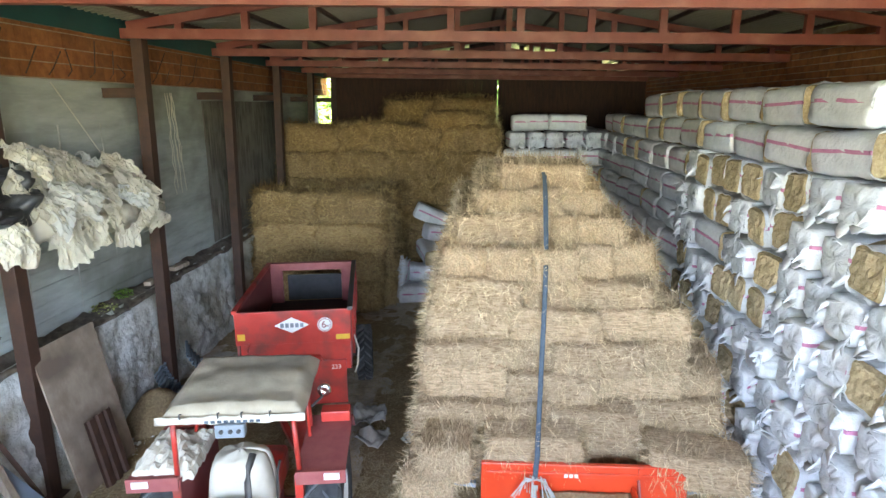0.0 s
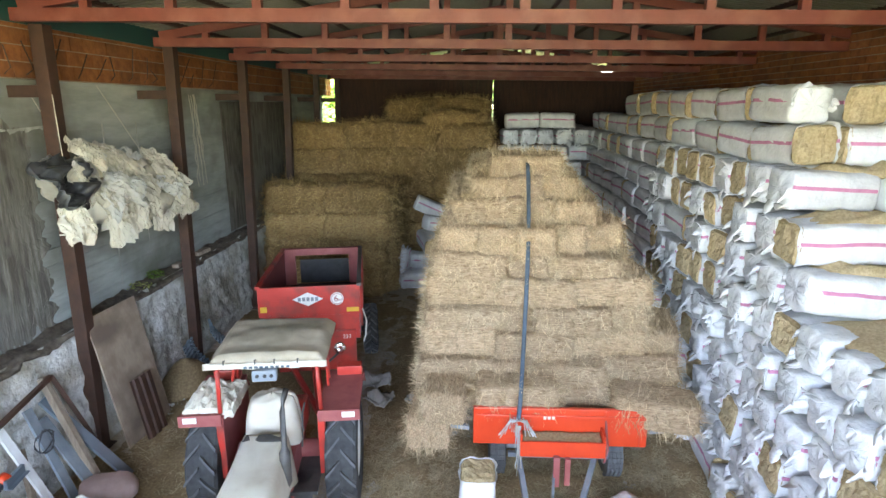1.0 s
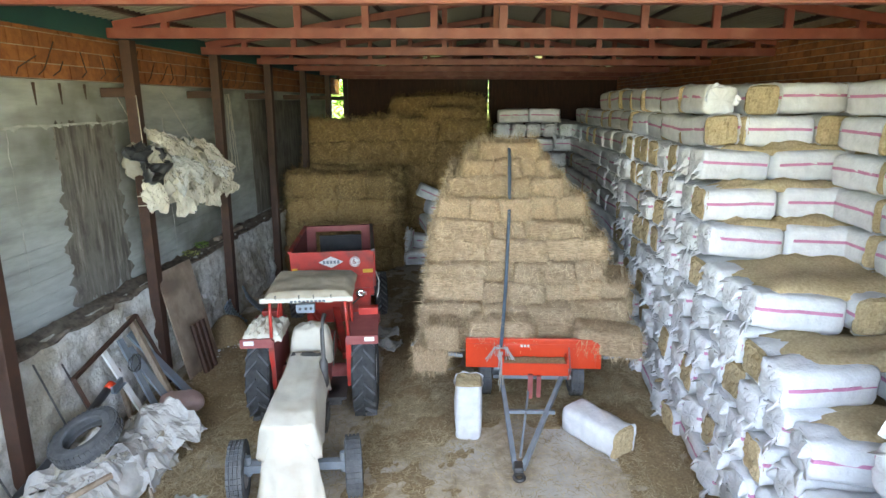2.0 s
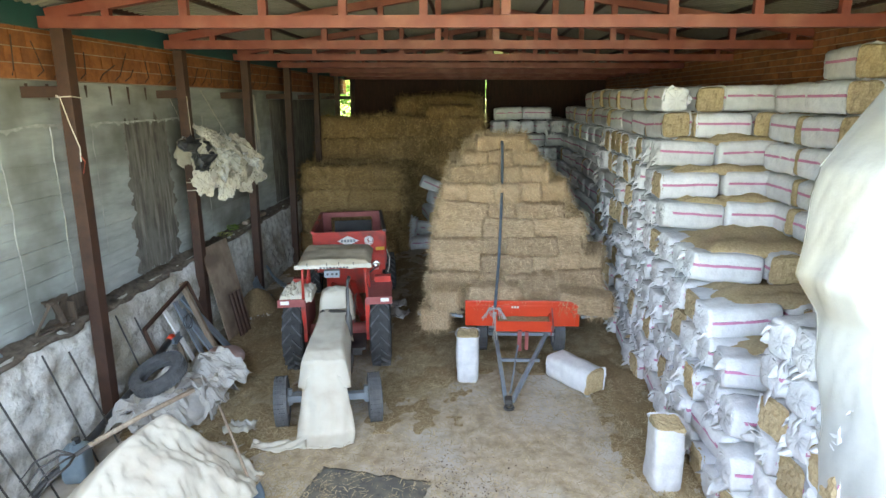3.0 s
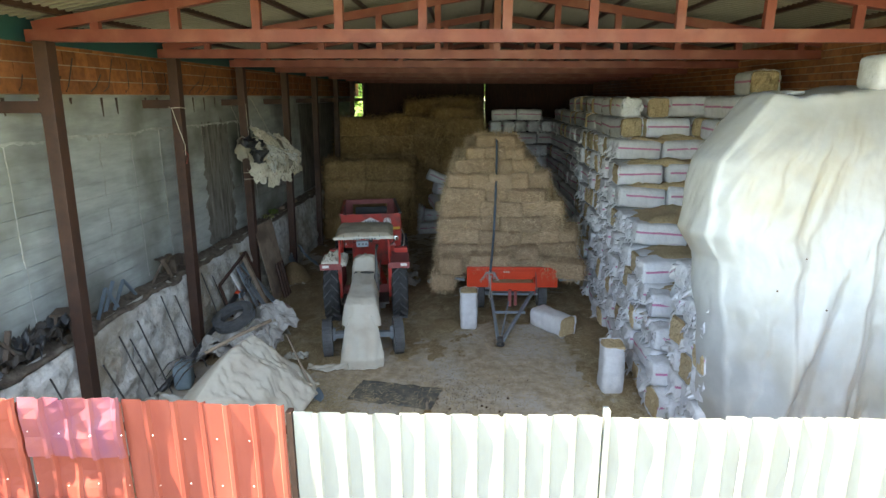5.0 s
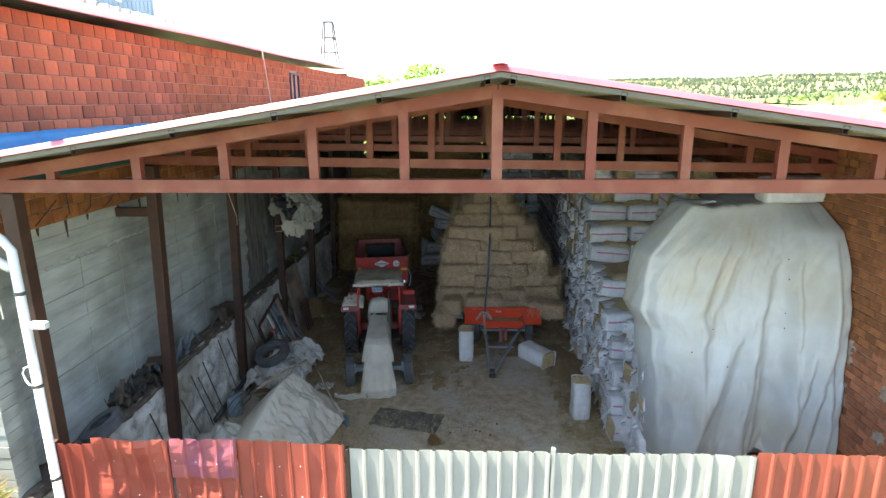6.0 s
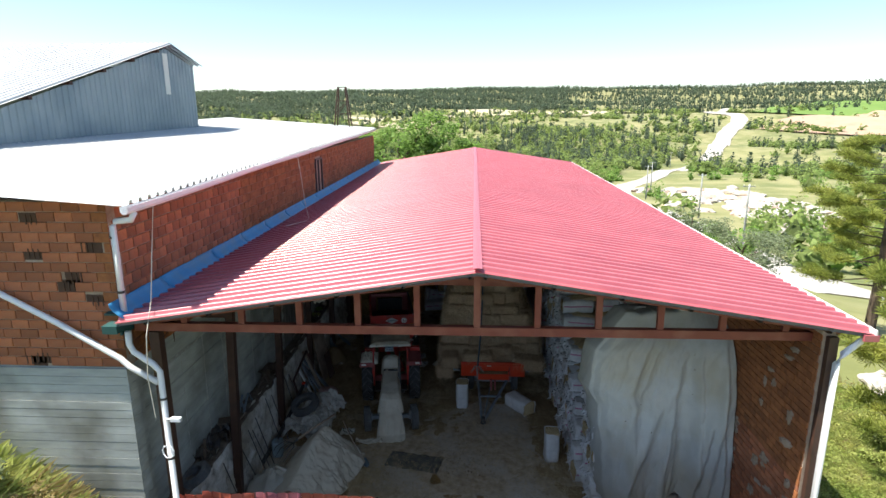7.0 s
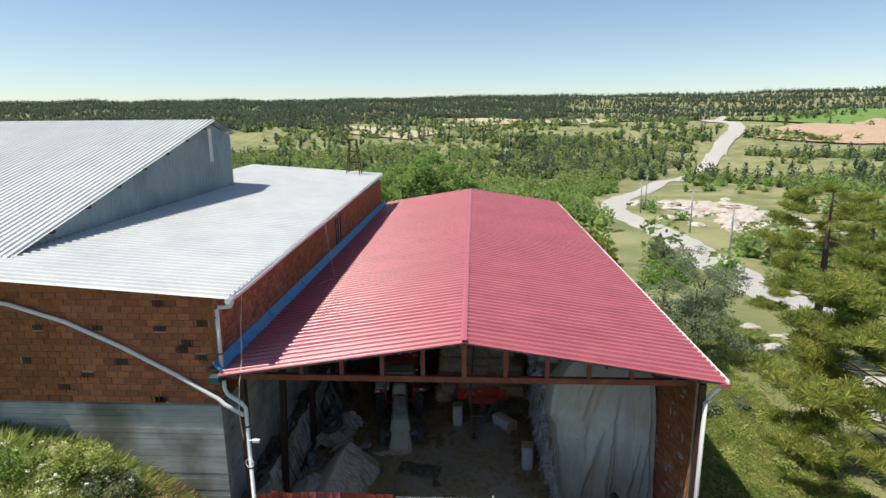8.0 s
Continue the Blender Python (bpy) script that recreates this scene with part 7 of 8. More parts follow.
def rubble():
    b = bmesh.new()
    for k in range(60):
        c = bmesh.ops.create_icosphere(b, subdivisions=1, radius=CR.uniform(0.01, 0.035))["verts"]
        bmesh.ops.translate(b, vec=(-4.3 + CR.gauss(0, 0.16), 6.95 + CR.gauss(0, 0.22), 0.02), verts=c)
    solid("plaster_rubble", b, M_WHITE, "white plaster crumbs fallen on the floor", "rubble", "stuff")
    f = lambda u, v: (-4.75 + u * 0.9, 7.0 + v * 1.1, 0.5 * max(0, 1 - ((u - 0.4) * 2) ** 2 - ((v - 0.5) * 2) ** 2) + 0.05 * fbm((u * 5, v * 5, 0)))
    solid("dirt_heap", sheet("dirt_heap", f, 16, 18, 0.05), M_CHAFF, "brown heap of dirt and old straw by the wall", "dirt", "stuff", True)


rubble()


def wall_tools():
    fr = thing("rusty_frame", "rusty angle-iron frame leaning on the rubble wall", "metal frame")
    for a, b_ in (((-4.6, 4.9, 1.5), (-4.58, 3.37, 1.2)), ((-4.58, 3.37, 1.2), (-4.4, 3.6, 0.15)), ((-4.6, 4.9, 1.5), (-4.3, 5.3, 0.05))):
        part("bar", bb(a, b_, 0.05, 0.05), M_STEEL_BROWN, fr)
    rows = [((-4.15, 4.20, 0.03), (-4.66, 4.10, 1.3), 0.1, 0.03, M_WHITE, "white-painted board leaning on the wall"), ((-4.1, 4.40, 0.03), (-4.68, 4.55, 1.25), 0.12, 0.03, M_GREYPAINT, "blue-grey board leaning on the wall"), ((-4.05, 4.75, 0.03), (-4.68, 4.85, 1.5), 0.08, 0.08, M_WOOD, "wooden post leaning on the wall"), ((-3.95, 5.10, 0.03), (-4.68, 4.80, 1.25), 0.14, 0.04, M_GALV, "grey metal profile leaning on the wall"), ((-4.0, 4.65, 0.03), (-4.66, 4.70, 1.05), 0.16, 0.03, M_GREYPAINT, "grey board leaning on the wall"), ((-4.2, 3.90, 0.03), (-4.62, 4.30, 0.9), 0.06, 0.06, M_WOOD, "grey wooden stake leaning on the wall")]
    for a, b_, w, h, m, lab in rows:
        solid("leaning_board", bb(a, b_, w, h, up=(1, 0, 0.3)), m, lab, "board", group="boards leaning on the wall")
    c = thing("metal_bracket", "grey metal bracket hung on the boards", "bracket", (-4.38, 3.9, 0.85), 10)
    part("plate", bx(-0.02, 0.02, -0.16, 0.16, -0.05, 0.05, bevel=0.006), M_GALV, c)
    part("lip", bx(0.02, 0.06, -0.16, 0.16, -0.05, -0.035), M_GALV, c)
    w = thing("wire_coil", "coil of dark wire hung on a board", "wire", (-4.4, 4.4, 0.95))
    part("coil", tb([(0.03 * math.sin(k), 0.13 * math.cos(k * 0.65), 0.13 * math.sin(k * 0.65)) for k in range(34)], 0.007, 5), M_BLACKPLASTIC, w)
    # thin rods against the whitewashed stone
    for y, l in ((-1.2, 1.5), (0.25, 1.45), (0.5, 1.3), (0.75, 1.5), (1.5, 1.65), (1.95, 1.5), (3.0, 1.6), (-0.2, 1.2), (3.45, 1.4)):
        solid("thin_rod", tb([(-4.42, y + 0.18, 0.02), (-4.72, y - 0.05, l)], 0.012, 6), M_IRON, "thin dark iron rod leaning on the rubble wall", "rod", group="rods on the wall")
    # long black pipe with a red end
    p = thing("black_pipe", "long black plastic pipe with a red cap", "pipe")
    part("pipe", tb([(-4.72, 0.9, 0.08), (-4.62, 2.0, 0.25), (-4.5, 3.0, 0.55), (-4.42, 3.75, 0.86)], 0.055, 12), M_BLACKPLASTIC, p, smooth=True)
    part("cap", tb([(-4.42, 3.75, 0.86), (-4.41, 3.85, 0.9)], 0.06, 12), M_ORANGE, p, "red end cap", True)


wall_tools()


def tyre(at, rot, r, w, label):
    t = thing("old_tyre", label, "tyre")
    b = bmesh.new()
    lathe(b, [(r * 0.58, -w * 0.4), (r * 0.62, -w * 0.5), (r * 0.8, -w * 0.56), (r * 0.95, -w * 0.46), (r, -w * 0.3), (r, w * 0.3), (r * 0.95, w * 0.46), (r * 0.8, w * 0.56), (r * 0.62, w * 0.5), (r * 0.58, w * 0.4), (r * 0.64, w * 0.36), (r * 0.85, w * 0.4), (r * 0.9, 0), (r * 0.85, -w * 0.4), (r * 0.64, -w * 0.36)], 36)
    for k in range(44):
        m = Matrix.Rotation(k * math.tau / 44, 4, "X") @ Matrix.Translation((0, 0, r - 0.004))
        for s in (-1, 1):
            box(b, s * w * 0.3 - w * 0.15, s * w * 0.3 + w * 0.15, -0.018, 0.018, -0.01, 0.012, m=m)
    ob = part("tread", b, M_RUBBER, t, smooth=False)
    t.matrix_basis = pose(*at, *rot)
    return t


tyre((-4.09, 2.78, 0.76), (0, 68, 55), 0.4, 0.18, "old dusty rubber tyre lying on a heap of sheets")
tyre((-4.86, -2.2, 1.86), (0, 62, 25), 0.3, 0.16, "old black tyre lying on the wall's ledge")


def sheet_pile():
    t = thing("sheet_pile", "heap of grey plastic sheets and empty sacks", "sacks")
    for k in range(9):
        part("fold", crumple((-3.9 + CR.uniform(-0.3, 0.32), 3.0 + CR.uniform(-0.6, 0.85), 0.24 + 0.038 * k), (0.85, 0.85, 0.36), 90 + k, amp=0.35, tilt=(CR.uniform(-15, 15), CR.uniform(-5, 22), CR.uniform(-60, 60)), sag=0.9), M_SACK_GREY if k % 3 else M_TARP_D, t, "crumpled grey plastic sheet", False)
    v, f = rounded_box(1.1, 1.5, 0.42, 8, 8, 3, 3)
    part("core", from_np("core", [p + Vector((-3.95, 3.0, 0.2)) for p in v], f), M_SACK_GREY, t, "sheets packed underneath", True)
    V, F = rounded_box(0.62, 0.42, 0.26, 10, 8, 6, 3)
    s = solid("full_sack", from_np("full_sack", [p + Vector((0, 0, 0.03 * fbm(p * 5))) for p in V], F), mat("dusty_pink_sack", [(0.36, 0.24, 0.22), (0.48, 0.34, 0.31)], 6, rough=0.8, bump=0.4, bump_scale=30), "dusty pink full sack lying on the sheets", "sack", smooth=True)
    s.matrix_basis = pose(-3.85, 4.55, 0.25, 0, 8, 30)


sheet_pile()


def canister():
    t = thing("canister", "grey-blue plastic canister by the rubble wall", "canister", (-4.45, 1.35, 0.0), 15)
    V, F = rounded_box(0.3, 0.36, 0.46, 8, 8, 8, 5)
    part("body", from_np("body", [p + Vector((0, 0, 0.24)) for p in V], F), M_BLUEPLASTIC, t, smooth=True)
    part("neck", tb([(0, 0.08, 0.46), (0, 0.08, 0.53)], 0.05, 12), M_BLACKPLASTIC, t)
    part("handle", tb([(0, -0.1, 0.47), (0, -0.08, 0.53), (0, 0.0, 0.53), (0, 0.02, 0.47)], 0.016, 8), M_BLUEPLASTIC, t)


canister()


def fork_and_shovel():
    t = thing("pitchfork", "old pitchfork with a wooden handle lying on the covered heap", "pitchfork")
    part("handle", tb([(-2.85, 1.42, 1.24), (-3.25, 0.92, 1.16), (-3.6, 0.5, 1.05)], 0.03, 8), M_WOOD, t, smooth=True)
    part("socket", tb([(-3.56, 0.55, 1.07), (-3.68, 0.38, 1.01)], 0.025, 8), M_IRON, t)
    for k in range(4):
        e = Vector((0.78, -0.62, 0)) * (k - 1.5) * 0.13
        c = Vector((-3.68, 0.38, 1.01))
        part("tine", tb([c, c + e + Vector((-0.07, -0.08, 0.03)), c + e * 1.3 + Vector((-0.2, -0.24, -0.04)), c + e * 1.35 + Vector((-0.3, -0.36, -0.2))], [0.014, 0.013, 0.011, 0.005], 6), M_IRON, t, smooth=True)
    t = thing("shovel", "shovel with a long wooden handle leaning on the heap", "shovel")
    part("handle", tb([(-2.72, 1.75, 0.85), (-2.42, 1.45, 0.45), (-2.12, 1.1, 0.14)], 0.018, 8), M_WOOD, t, smooth=True)
    f = lambda u, v: tuple(Vector((-2.12, 1.1, 0.13)) + Vector((0.62, -0.75, -0.22)).normalized() * v * 0.3 + Vector((0.77, 0.63, 0)) * (u - 0.5) * 0.22 * (1 - 0.5 * v ** 3) + Vector((0, 0, 0.04 * (2 * u - 1) ** 2 - 0.02)))
    part("blade", sheet("blade", f, 8, 8, 0.004), M_GALV, t, smooth=True)


fork_and_shovel()


def ledge_things():
    z = 1.75
    t = thing("wooden_crate", "broken weathered wooden crate on the ledge", "crate", (-4.98, 2.1, z), 12)
    for k in range(4):
        part("slat", bx(-0.16, 0.14, -0.32 + k * 0.2, -0.2 + k * 0.2, 0.02, 0.04, m=pose(0, 0, 0, 0, -20 + k * 9, 0)), M_WOOD_D, t)
    for a, b_ in (((-0.12, -0.3, 0), (0.1, -0.25, 0.42)), ((0.1, -0.25, 0.42), (-0.1, 0.02, 0.36)), ((0.12, 0.0, 0), (-0.05, 0.1, 0.38)), ((-0.12, 0.3, 0), (0.08, 0.18, 0.4)), ((0.08, 0.18, 0.4), (0.05, -0.22, 0.38))):
        part("slat", bb(a, b_, 0.08, 0.03), M_WOOD_D, t)
    t = thing("wooden_crate", "open weathered wooden box on the ledge", "crate", (-5.0, 2.65, z), -8)
    for s in (-1, 1):
        part("side", bx(-0.14, 0.12, s * 0.22 - 0.015, s * 0.22 + 0.015, 0, 0.26), M_WOOD_D, t)
    part("side", bx(-0.14, -0.11, -0.2, 0.2, 0, 0.26), M_WOOD_D, t)
    part("base", bx(-0.11, 0.12, -0.2, 0.2, 0, 0.02), M_WOOD_D, t)
    t = thing("metal_trestle", "pale folding metal trestle on the ledge", "trestle", (-4.93, 0.6, z), 0)
    for a, b_ in (((0, -0.5, 0), (0.05, -0.3, 0.42)), ((0.05, -0.3, 0.42), (0.0, 0.0, 0.02)), ((0, -0.1, 0.0), (0.05, 0.15, 0.4)), ((0.05, 0.15, 0.4), (0.0, 0.5, 0.05)), ((-0.08, -0.2, 0), (-0.05, 0.05, 0.42))):
        part("leg", bb(a, b_, 0.045, 0.03), M_GALV, t)
    t = thing("junk_heap", "dark rags and scrap wood lying on the ledge", "rags", (-4.98, -1.05, z), 0)
    for k in range(4):
        part("rag", crumple((0.0, -0.45 + k * 0.3, 0.14), (0.36, 0.4, 0.3), 120 + k, 14, 14, amp=0.4, tilt=(0, 15, 30 * k)), M_BLACKPLASTIC if k % 2 else M_RAG, t, "dark crumpled rag", True)
    part("stick", bb((0.05, -0.6, 0.02), (-0.02, -0.35, 0.45), 0.06, 0.04), M_WOOD_D, t)
    part("stick", bb((0.05, -0.3, 0.02), (0.0, -0.55, 0.4), 0.05, 0.03), M_WOOD_D, t)
    t = thing("wooden_stool", "small dark broken wooden stool on the ledge", "stool", (-4.95, -0.5, z), 20)
    for a, b_ in (((-0.1, -0.14, 0), (-0.08, -0.1, 0.34)), ((0.1, -0.14, 0), (0.08, -0.1, 0.34)), ((0.0, 0.16, 0), (0.0, 0.1, 0.34))):
        part("leg", bb(a, b_, 0.04, 0.04, up=(0, 1, 0)), M_WOOD_D, t)
    part("seat", bx(-0.14, 0.14, -0.15, 0.15, 0.34, 0.37), M_WOOD_D, t)
    for y, a in ((8.74, 5), (9.6, -12), (9.85, 25), (9.82, -20)):
        b = solid("loose_brick", bx(-0.06, 0.06, -0.11, 0.11, 0, 0.07, bevel=0.006), M_WOOD if a == 25 else M_MORTAR, "loose pale brick lying on the ledge", "brick", group="bricks on the ledge")
        b.matrix_basis = pose(-4.96, y, 1.77, 0, 0, a)
    w = thing("weeds", "green weeds growing on the ledge", "weeds", (-5.0, 8.05, 1.78))
    V, F = [], []
    leaf_quads(V, F, cloud((0, 0, 0.05), 0.16, 240, CR, 0.5), 0.02, CR)
    part("leaves", from_np("leaves", V, F), M_LEAF, w)
    V, F = [], []
    leaf_quads(V, F, cloud((0, -0.5, 0.0), 0.2, 160, CR, 0.3), 0.02, CR)
    part("leaves", from_np("leaves", V, F), M_GRASS, w)


ledge_things()


def floor_things():
    f = lambda u, v: (-1.53 + 0.14 * v + u * (1.42 - 0.0 * v) + 0.03 * fbm((v * 6, 0, 1)), 1.0 + 0.68 * v - 0.28 * u + 0.04 * fbm((u * 7, v, 2)), 0.03 + 0.012 * fbm((u * 5, v * 4, 0)))
    solid("rubber_mat", sheet("rubber_mat", f, 30, 16, 0.015), M_MAT, "worn dark rubber mat lying on the floor", "mat", smooth=True)
    dirt = bmesh.new()
    for k in range(520):
        s = CR.uniform(0.003, 0.011) * (2.2 if k % 29 == 0 else 1)
        c = bmesh.ops.create_icosphere(dirt, subdivisions=1, radius=s)["verts"]
        bmesh.ops.translate(dirt, vec=(0.25 + CR.gauss(0, 0.45), 1.2 + CR.gauss(0, 0.45), 0.02), verts=c)
    solid("dung_crumbs", dirt, M_SHADE_AND_DIRT, "dark dirt crumbs scattered on the floor", "dirt", "stuff")
    for x, y, m, s, lab in ((-1.2, 7.7, M_SACK_GREY, 0.5, "grey rag lying on the floor behind the tractor"), (-1.05, 7.1, M_SACK_GREY, 0.45, "grey rag lying on the floor behind the tractor"), (-0.48, 7.05, M_TARP, 0.3, "white and pink plastic bag dropped on the floor"), (-0.38, 7.2, M_STRIPE, 0.16, "scrap of pink sack on the floor"), (-2.8, 2.45, M_TARP, 0.4, "white rag lying by the tractor")):
        solid("rag", crumple((x, y, 0.08), (s, s * 0.9, 0.16), int(x * 100) % 57 + 3, 14, 14, amp=0.4), m, lab, "rag", smooth=True)
    b = thing("broom", "old worn broom head lying on the floor", "broom", (-0.16, 0.6, 0.03), 10)
    V, F = [], []
    for k in range(160):
        a = CR.gauss(0, 0.22)
        p = Vector((CR.uniform(-0.05, 0.05), 0.0, CR.uniform(0, 0.05)))
        d = Vector((math.sin(a), -math.cos(a), 0)) * CR.uniform(0.22, 0.36)
        o = len(V)
        w = Vector((0.004, 0, 0.002))
        V += [p - w, p + w, p + d + w, p + d - w]
        F.append((o, o + 1, o + 2, o + 3))
    part("bristles", from_np("bristles", V, F), M_STRAW_OLD, b)
    part("stub", tb([(0, 0.0, 0.03), (0.02, 0.25, 0.04)], 0.022, 8), M_WOOD, b)
    # straw litter
    V, F = [], []

    def litter(n, fx, fy, l0, l1):
        for k in range(n):
            x, y = fx(), fy()
            a = CR.uniform(0, math.tau)
            l = CR.uniform(l0, l1)
            d = Vector((math.cos(a), math.sin(a), CR.gauss(0, 0.12))) * l
            w = Vector((-math.sin(a), math.cos(a), 0)) * CR.uniform(0.002, 0.005)
            p = Vector((x, y, 0.018 + CR.uniform(0, 0.02)))
            o = len(V)
            V.extend([p - w, p + w, p + d + w, p + d - w])
            F.append((o, o + 1, o + 2, o + 3))
    litter(44000, lambda: CR.uniform(-4.3, 3.2), lambda: CR.uniform(-3.4, 12), 0.03, 0.13)
    litter(16800, lambda: CR.gauss(-0.35, 0.35), lambda: CR.uniform(3.5, 13), 0.04, 0.16)
    litter(14400, lambda: CR.gauss(-3.1, 0.5), lambda: CR.uniform(2.2, 11), 0.04, 0.16)
    litter(12000, lambda: CR.gauss(3.0, 0.35), lambda: CR.uniform(0, 10), 0.03, 0.12)
    litter(9600, lambda: CR.gauss(1.3, 0.9), lambda: CR.uniform(4.6, 6.0), 0.04, 0.16)
    litter(6000, lambda: CR.gauss(-2.2, 0.6), lambda: CR.gauss(0.5, 0.6), 0.04, 0.14)
    solid("straw_litter", from_np("straw_litter", V, F), M_LITTER, "loose straw litter strewn over the floor", "straw", "stuff")
    for x, y, sx, sy in ((-0.35, 8.0, 0.9, 5.5), (-3.2, 6.5, 1.5, 5.5), (3.05, 4.0, 0.6, 4.6), (1.2, 5.6, 2.3, 1.2), (-2.75, 0.2, 0.8, 1.1), (-3.0, 11.2, 2.4, 1.4), (1.0, -1.5, 1.6, 1.4)):
        def f(u, v):
            r = math.hypot((u - 0.5) * 2, (v - 0.5) * 2)
            n = fbm((u * 3 * sx + x, v * 3 * sy, 3)) + 0.5 * fbm((u * 11 * sx, v * 11 * sy, y))
            return (x + (u - 0.5) * 2 * sx, y + (v - 0.5) * 2 * sy, 0.012 + 0.06 * (0.75 - r) + 0.045 * n)
        solid("chaff_patch", sheet("chaff_patch", f, int(24 + 12 * sx), int(24 + 12 * sy), 0.02), M_CHAFF, "trodden chaff and straw dust on the floor", "chaff", "stuff", True)


floor_things()
# ---- plants and distance ----
PR = random.Random(21)


def broad_tree(at, h, spread, m, label, rnd, leaf=0.09, per=150, clumps=46, name="tree"):
    z0 = ground_low(at[0], at[1]) - 0.15
    t = thing(name, label, "tree" if name == "tree" else name, (at[0], at[1], z0))
    b = bmesh.new()
    lean = Vector((rnd.uniform(-0.3, 0.3), rnd.uniform(-0.3, 0.3), 0))
    tops = []
    trunk = [Vector((0, 0, 0)), lean * 0.4 + Vector((0, 0, h * 0.25)), lean + Vector((0, 0, h * 0.5)), lean * 1.2 + Vector((0, 0, h * 0.8))]
    tube(b, trunk, [0.035 * h * 0.6, 0.026 * h * 0.6, 0.018 * h * 0.6, 0.006 * h], 8)
    for k in range(9):
        s = trunk[1].lerp(trunk[3], rnd.uniform(0.0, 0.9))
        a = k * 2.4 + rnd.uniform(-0.4, 0.4)
        e = s + Vector((math.cos(a) * spread * rnd.uniform(0.5, 0.85), math.sin(a) * spread * rnd.uniform(0.5, 0.85), h * rnd.uniform(0.08, 0.28)))
        mid = s.lerp(e, 0.5) + Vector((0, 0, 0.05 * h))
        tube(b, [s, mid, e], [0.009 * h, 0.006 * h, 0.002 * h], 6)
        tops += [mid, e]
    part("trunk", b, M_BARK, t)
    V, F = [], []
    for k in range(clumps):
        c = rnd.choice(tops) + Vector((rnd.gauss(0, 0.28) * spread, rnd.gauss(0, 0.28) * spread, rnd.gauss(0, 0.12) * h))
        c.z = min(max(c.z, h * 0.16), h * 0.95)
        leaf_quads(V, F, cloud(c, spread * rnd.uniform(0.16, 0.3), per, rnd, 0.75), leaf, rnd)
    part("crown", from_np("crown", V, F), m, t)
    return t


def pine(at, h, spread, label, rnd, tufts=300, needle=0.2, base=0.18, limbs=44, full=0.0):
    """A pine: limbs with side twigs, and rounded tufts of needles on them. full: 0 a cone, 1 a broad round crown."""
    z0 = ground_low(at[0], at[1]) - 0.15
    t = thing("pine_tree", label, "tree", (at[0], at[1], z0))
    b = bmesh.new()
    tube(b, [(0, 0, 0), (0.1, 0, h * 0.4), (0.05, 0.1, h * 0.75), (0, 0, h)], [0.026 * h, 0.02 * h, 0.011 * h, 0.003 * h], 9)
    twigs = []
    for k in range(limbs):
        q = (k + 0.5) / limbs
        f = base + (0.97 - base) * q
        s = Vector((0.08 * math.sin(f * 3), 0.06 * f, h * f))
        a = k * 2.39 + rnd.uniform(-0.3, 0.3)
        cone, ball = (1.05 - f) ** 0.6, math.sqrt(max(0.04, 1 - (1.75 * q - 0.8) ** 2))
        l = spread * (cone * (1 - full) + ball * full) * rnd.uniform(0.65, 1.1)
        d = Vector((math.cos(a), math.sin(a), 0))
        e = s + d * l + Vector((0, 0, l * rnd.uniform(-0.05, 0.35)))
        mid = s.lerp(e, 0.55) - Vector((0, 0, 0.08 * l))
        tube(b, [s, mid, e], [0.006 * h * (1.1 - f) + 0.008, 0.012, 0.006], 5)
        twigs.append((mid, e, l))
        side = Vector((-d.y, d.x, 0))
        for j in range(3):
            p0 = mid.lerp(e, 0.1 + 0.25 * j)
            p1 = p0 + (d * rnd.uniform(0.3, 0.6) + side * rnd.choice((-1, 1)) * rnd.uniform(0.4, 0.8) + Vector((0, 0, rnd.uniform(0, 0.3)))) * l * 0.34
            tube(b, [p0, p1], [0.008, 0.003], 4)
            twigs.append((p0, p1, l * 0.5))
    part("trunk", b, M_BARK, t)
    V, F = [], []
    for k in range(tufts):
        p0, p1, l = twigs[k % len(twigs)]
        c = p0.lerp(p1, rnd.uniform(0.25, 1.05)) + Vector((rnd.gauss(0, 0.06) * l, rnd.gauss(0, 0.06) * l, abs(rnd.gauss(0, 0.04)) * l))
        rad = needle * rnd.uniform(0.9, 1.6)
        for i in range(64):
            d = Vector((rnd.gauss(0, 0.8), rnd.gauss(0, 0.8), rnd.gauss(0.5, 0.6))).normalized()
            w = d.cross(Vector((rnd.gauss(0, 1), rnd.gauss(0, 1), 0.3))).normalized() * needle * 0.055
            st = c + Vector((d.x, d.y, d.z * 0.65)) * rad * rnd.uniform(0.1, 0.8)
            o = len(V)
            L = needle * rnd.uniform(0.5, 0.9)
            V += [st - w, st + w, st + d * L + w * 0.5, st + d * L - w * 0.5]
            F.append((o, o + 1, o + 2, o + 3))
    part("needles", from_np("needles", V, F), M_PINE, t)


pine((14.8, 1.0), 7.6 - ground_low(14.8, 1.0), 4.7, "large pine with yellow-green needles beside the barn", PR, 3800, 0.23, 0.14, 76, 0.85)
pine((17.6, -3.2), 5.6, 3.0, "young pine on the slope before the larger pine", PR, 900, 0.22, 0.08, 40, 0.6)
pine((19.2, 14.0), 8.3 - ground_low(19.2, 14.0), 4.4, "tall pine on the slope below the barn", PR, 1500, 0.22, 0.26, 50, 0.6)
pine((25.5, 20.0), 10.0, 4.2, "tall pine on the rocky slope", PR, 520, 0.24, 0.3, 36, 0.4)
pine((24.0, 8.0), 9.0, 4.5, "dark pine behind the nearer pine", PR, 620, 0.24, 0.25, 40, 0.6)
broad_tree((12.9, 13.6), 4.9, 2.4, M_LEAF_GREY, "grey-green leafy tree beside the barn", PR, 0.06, 190, 60)
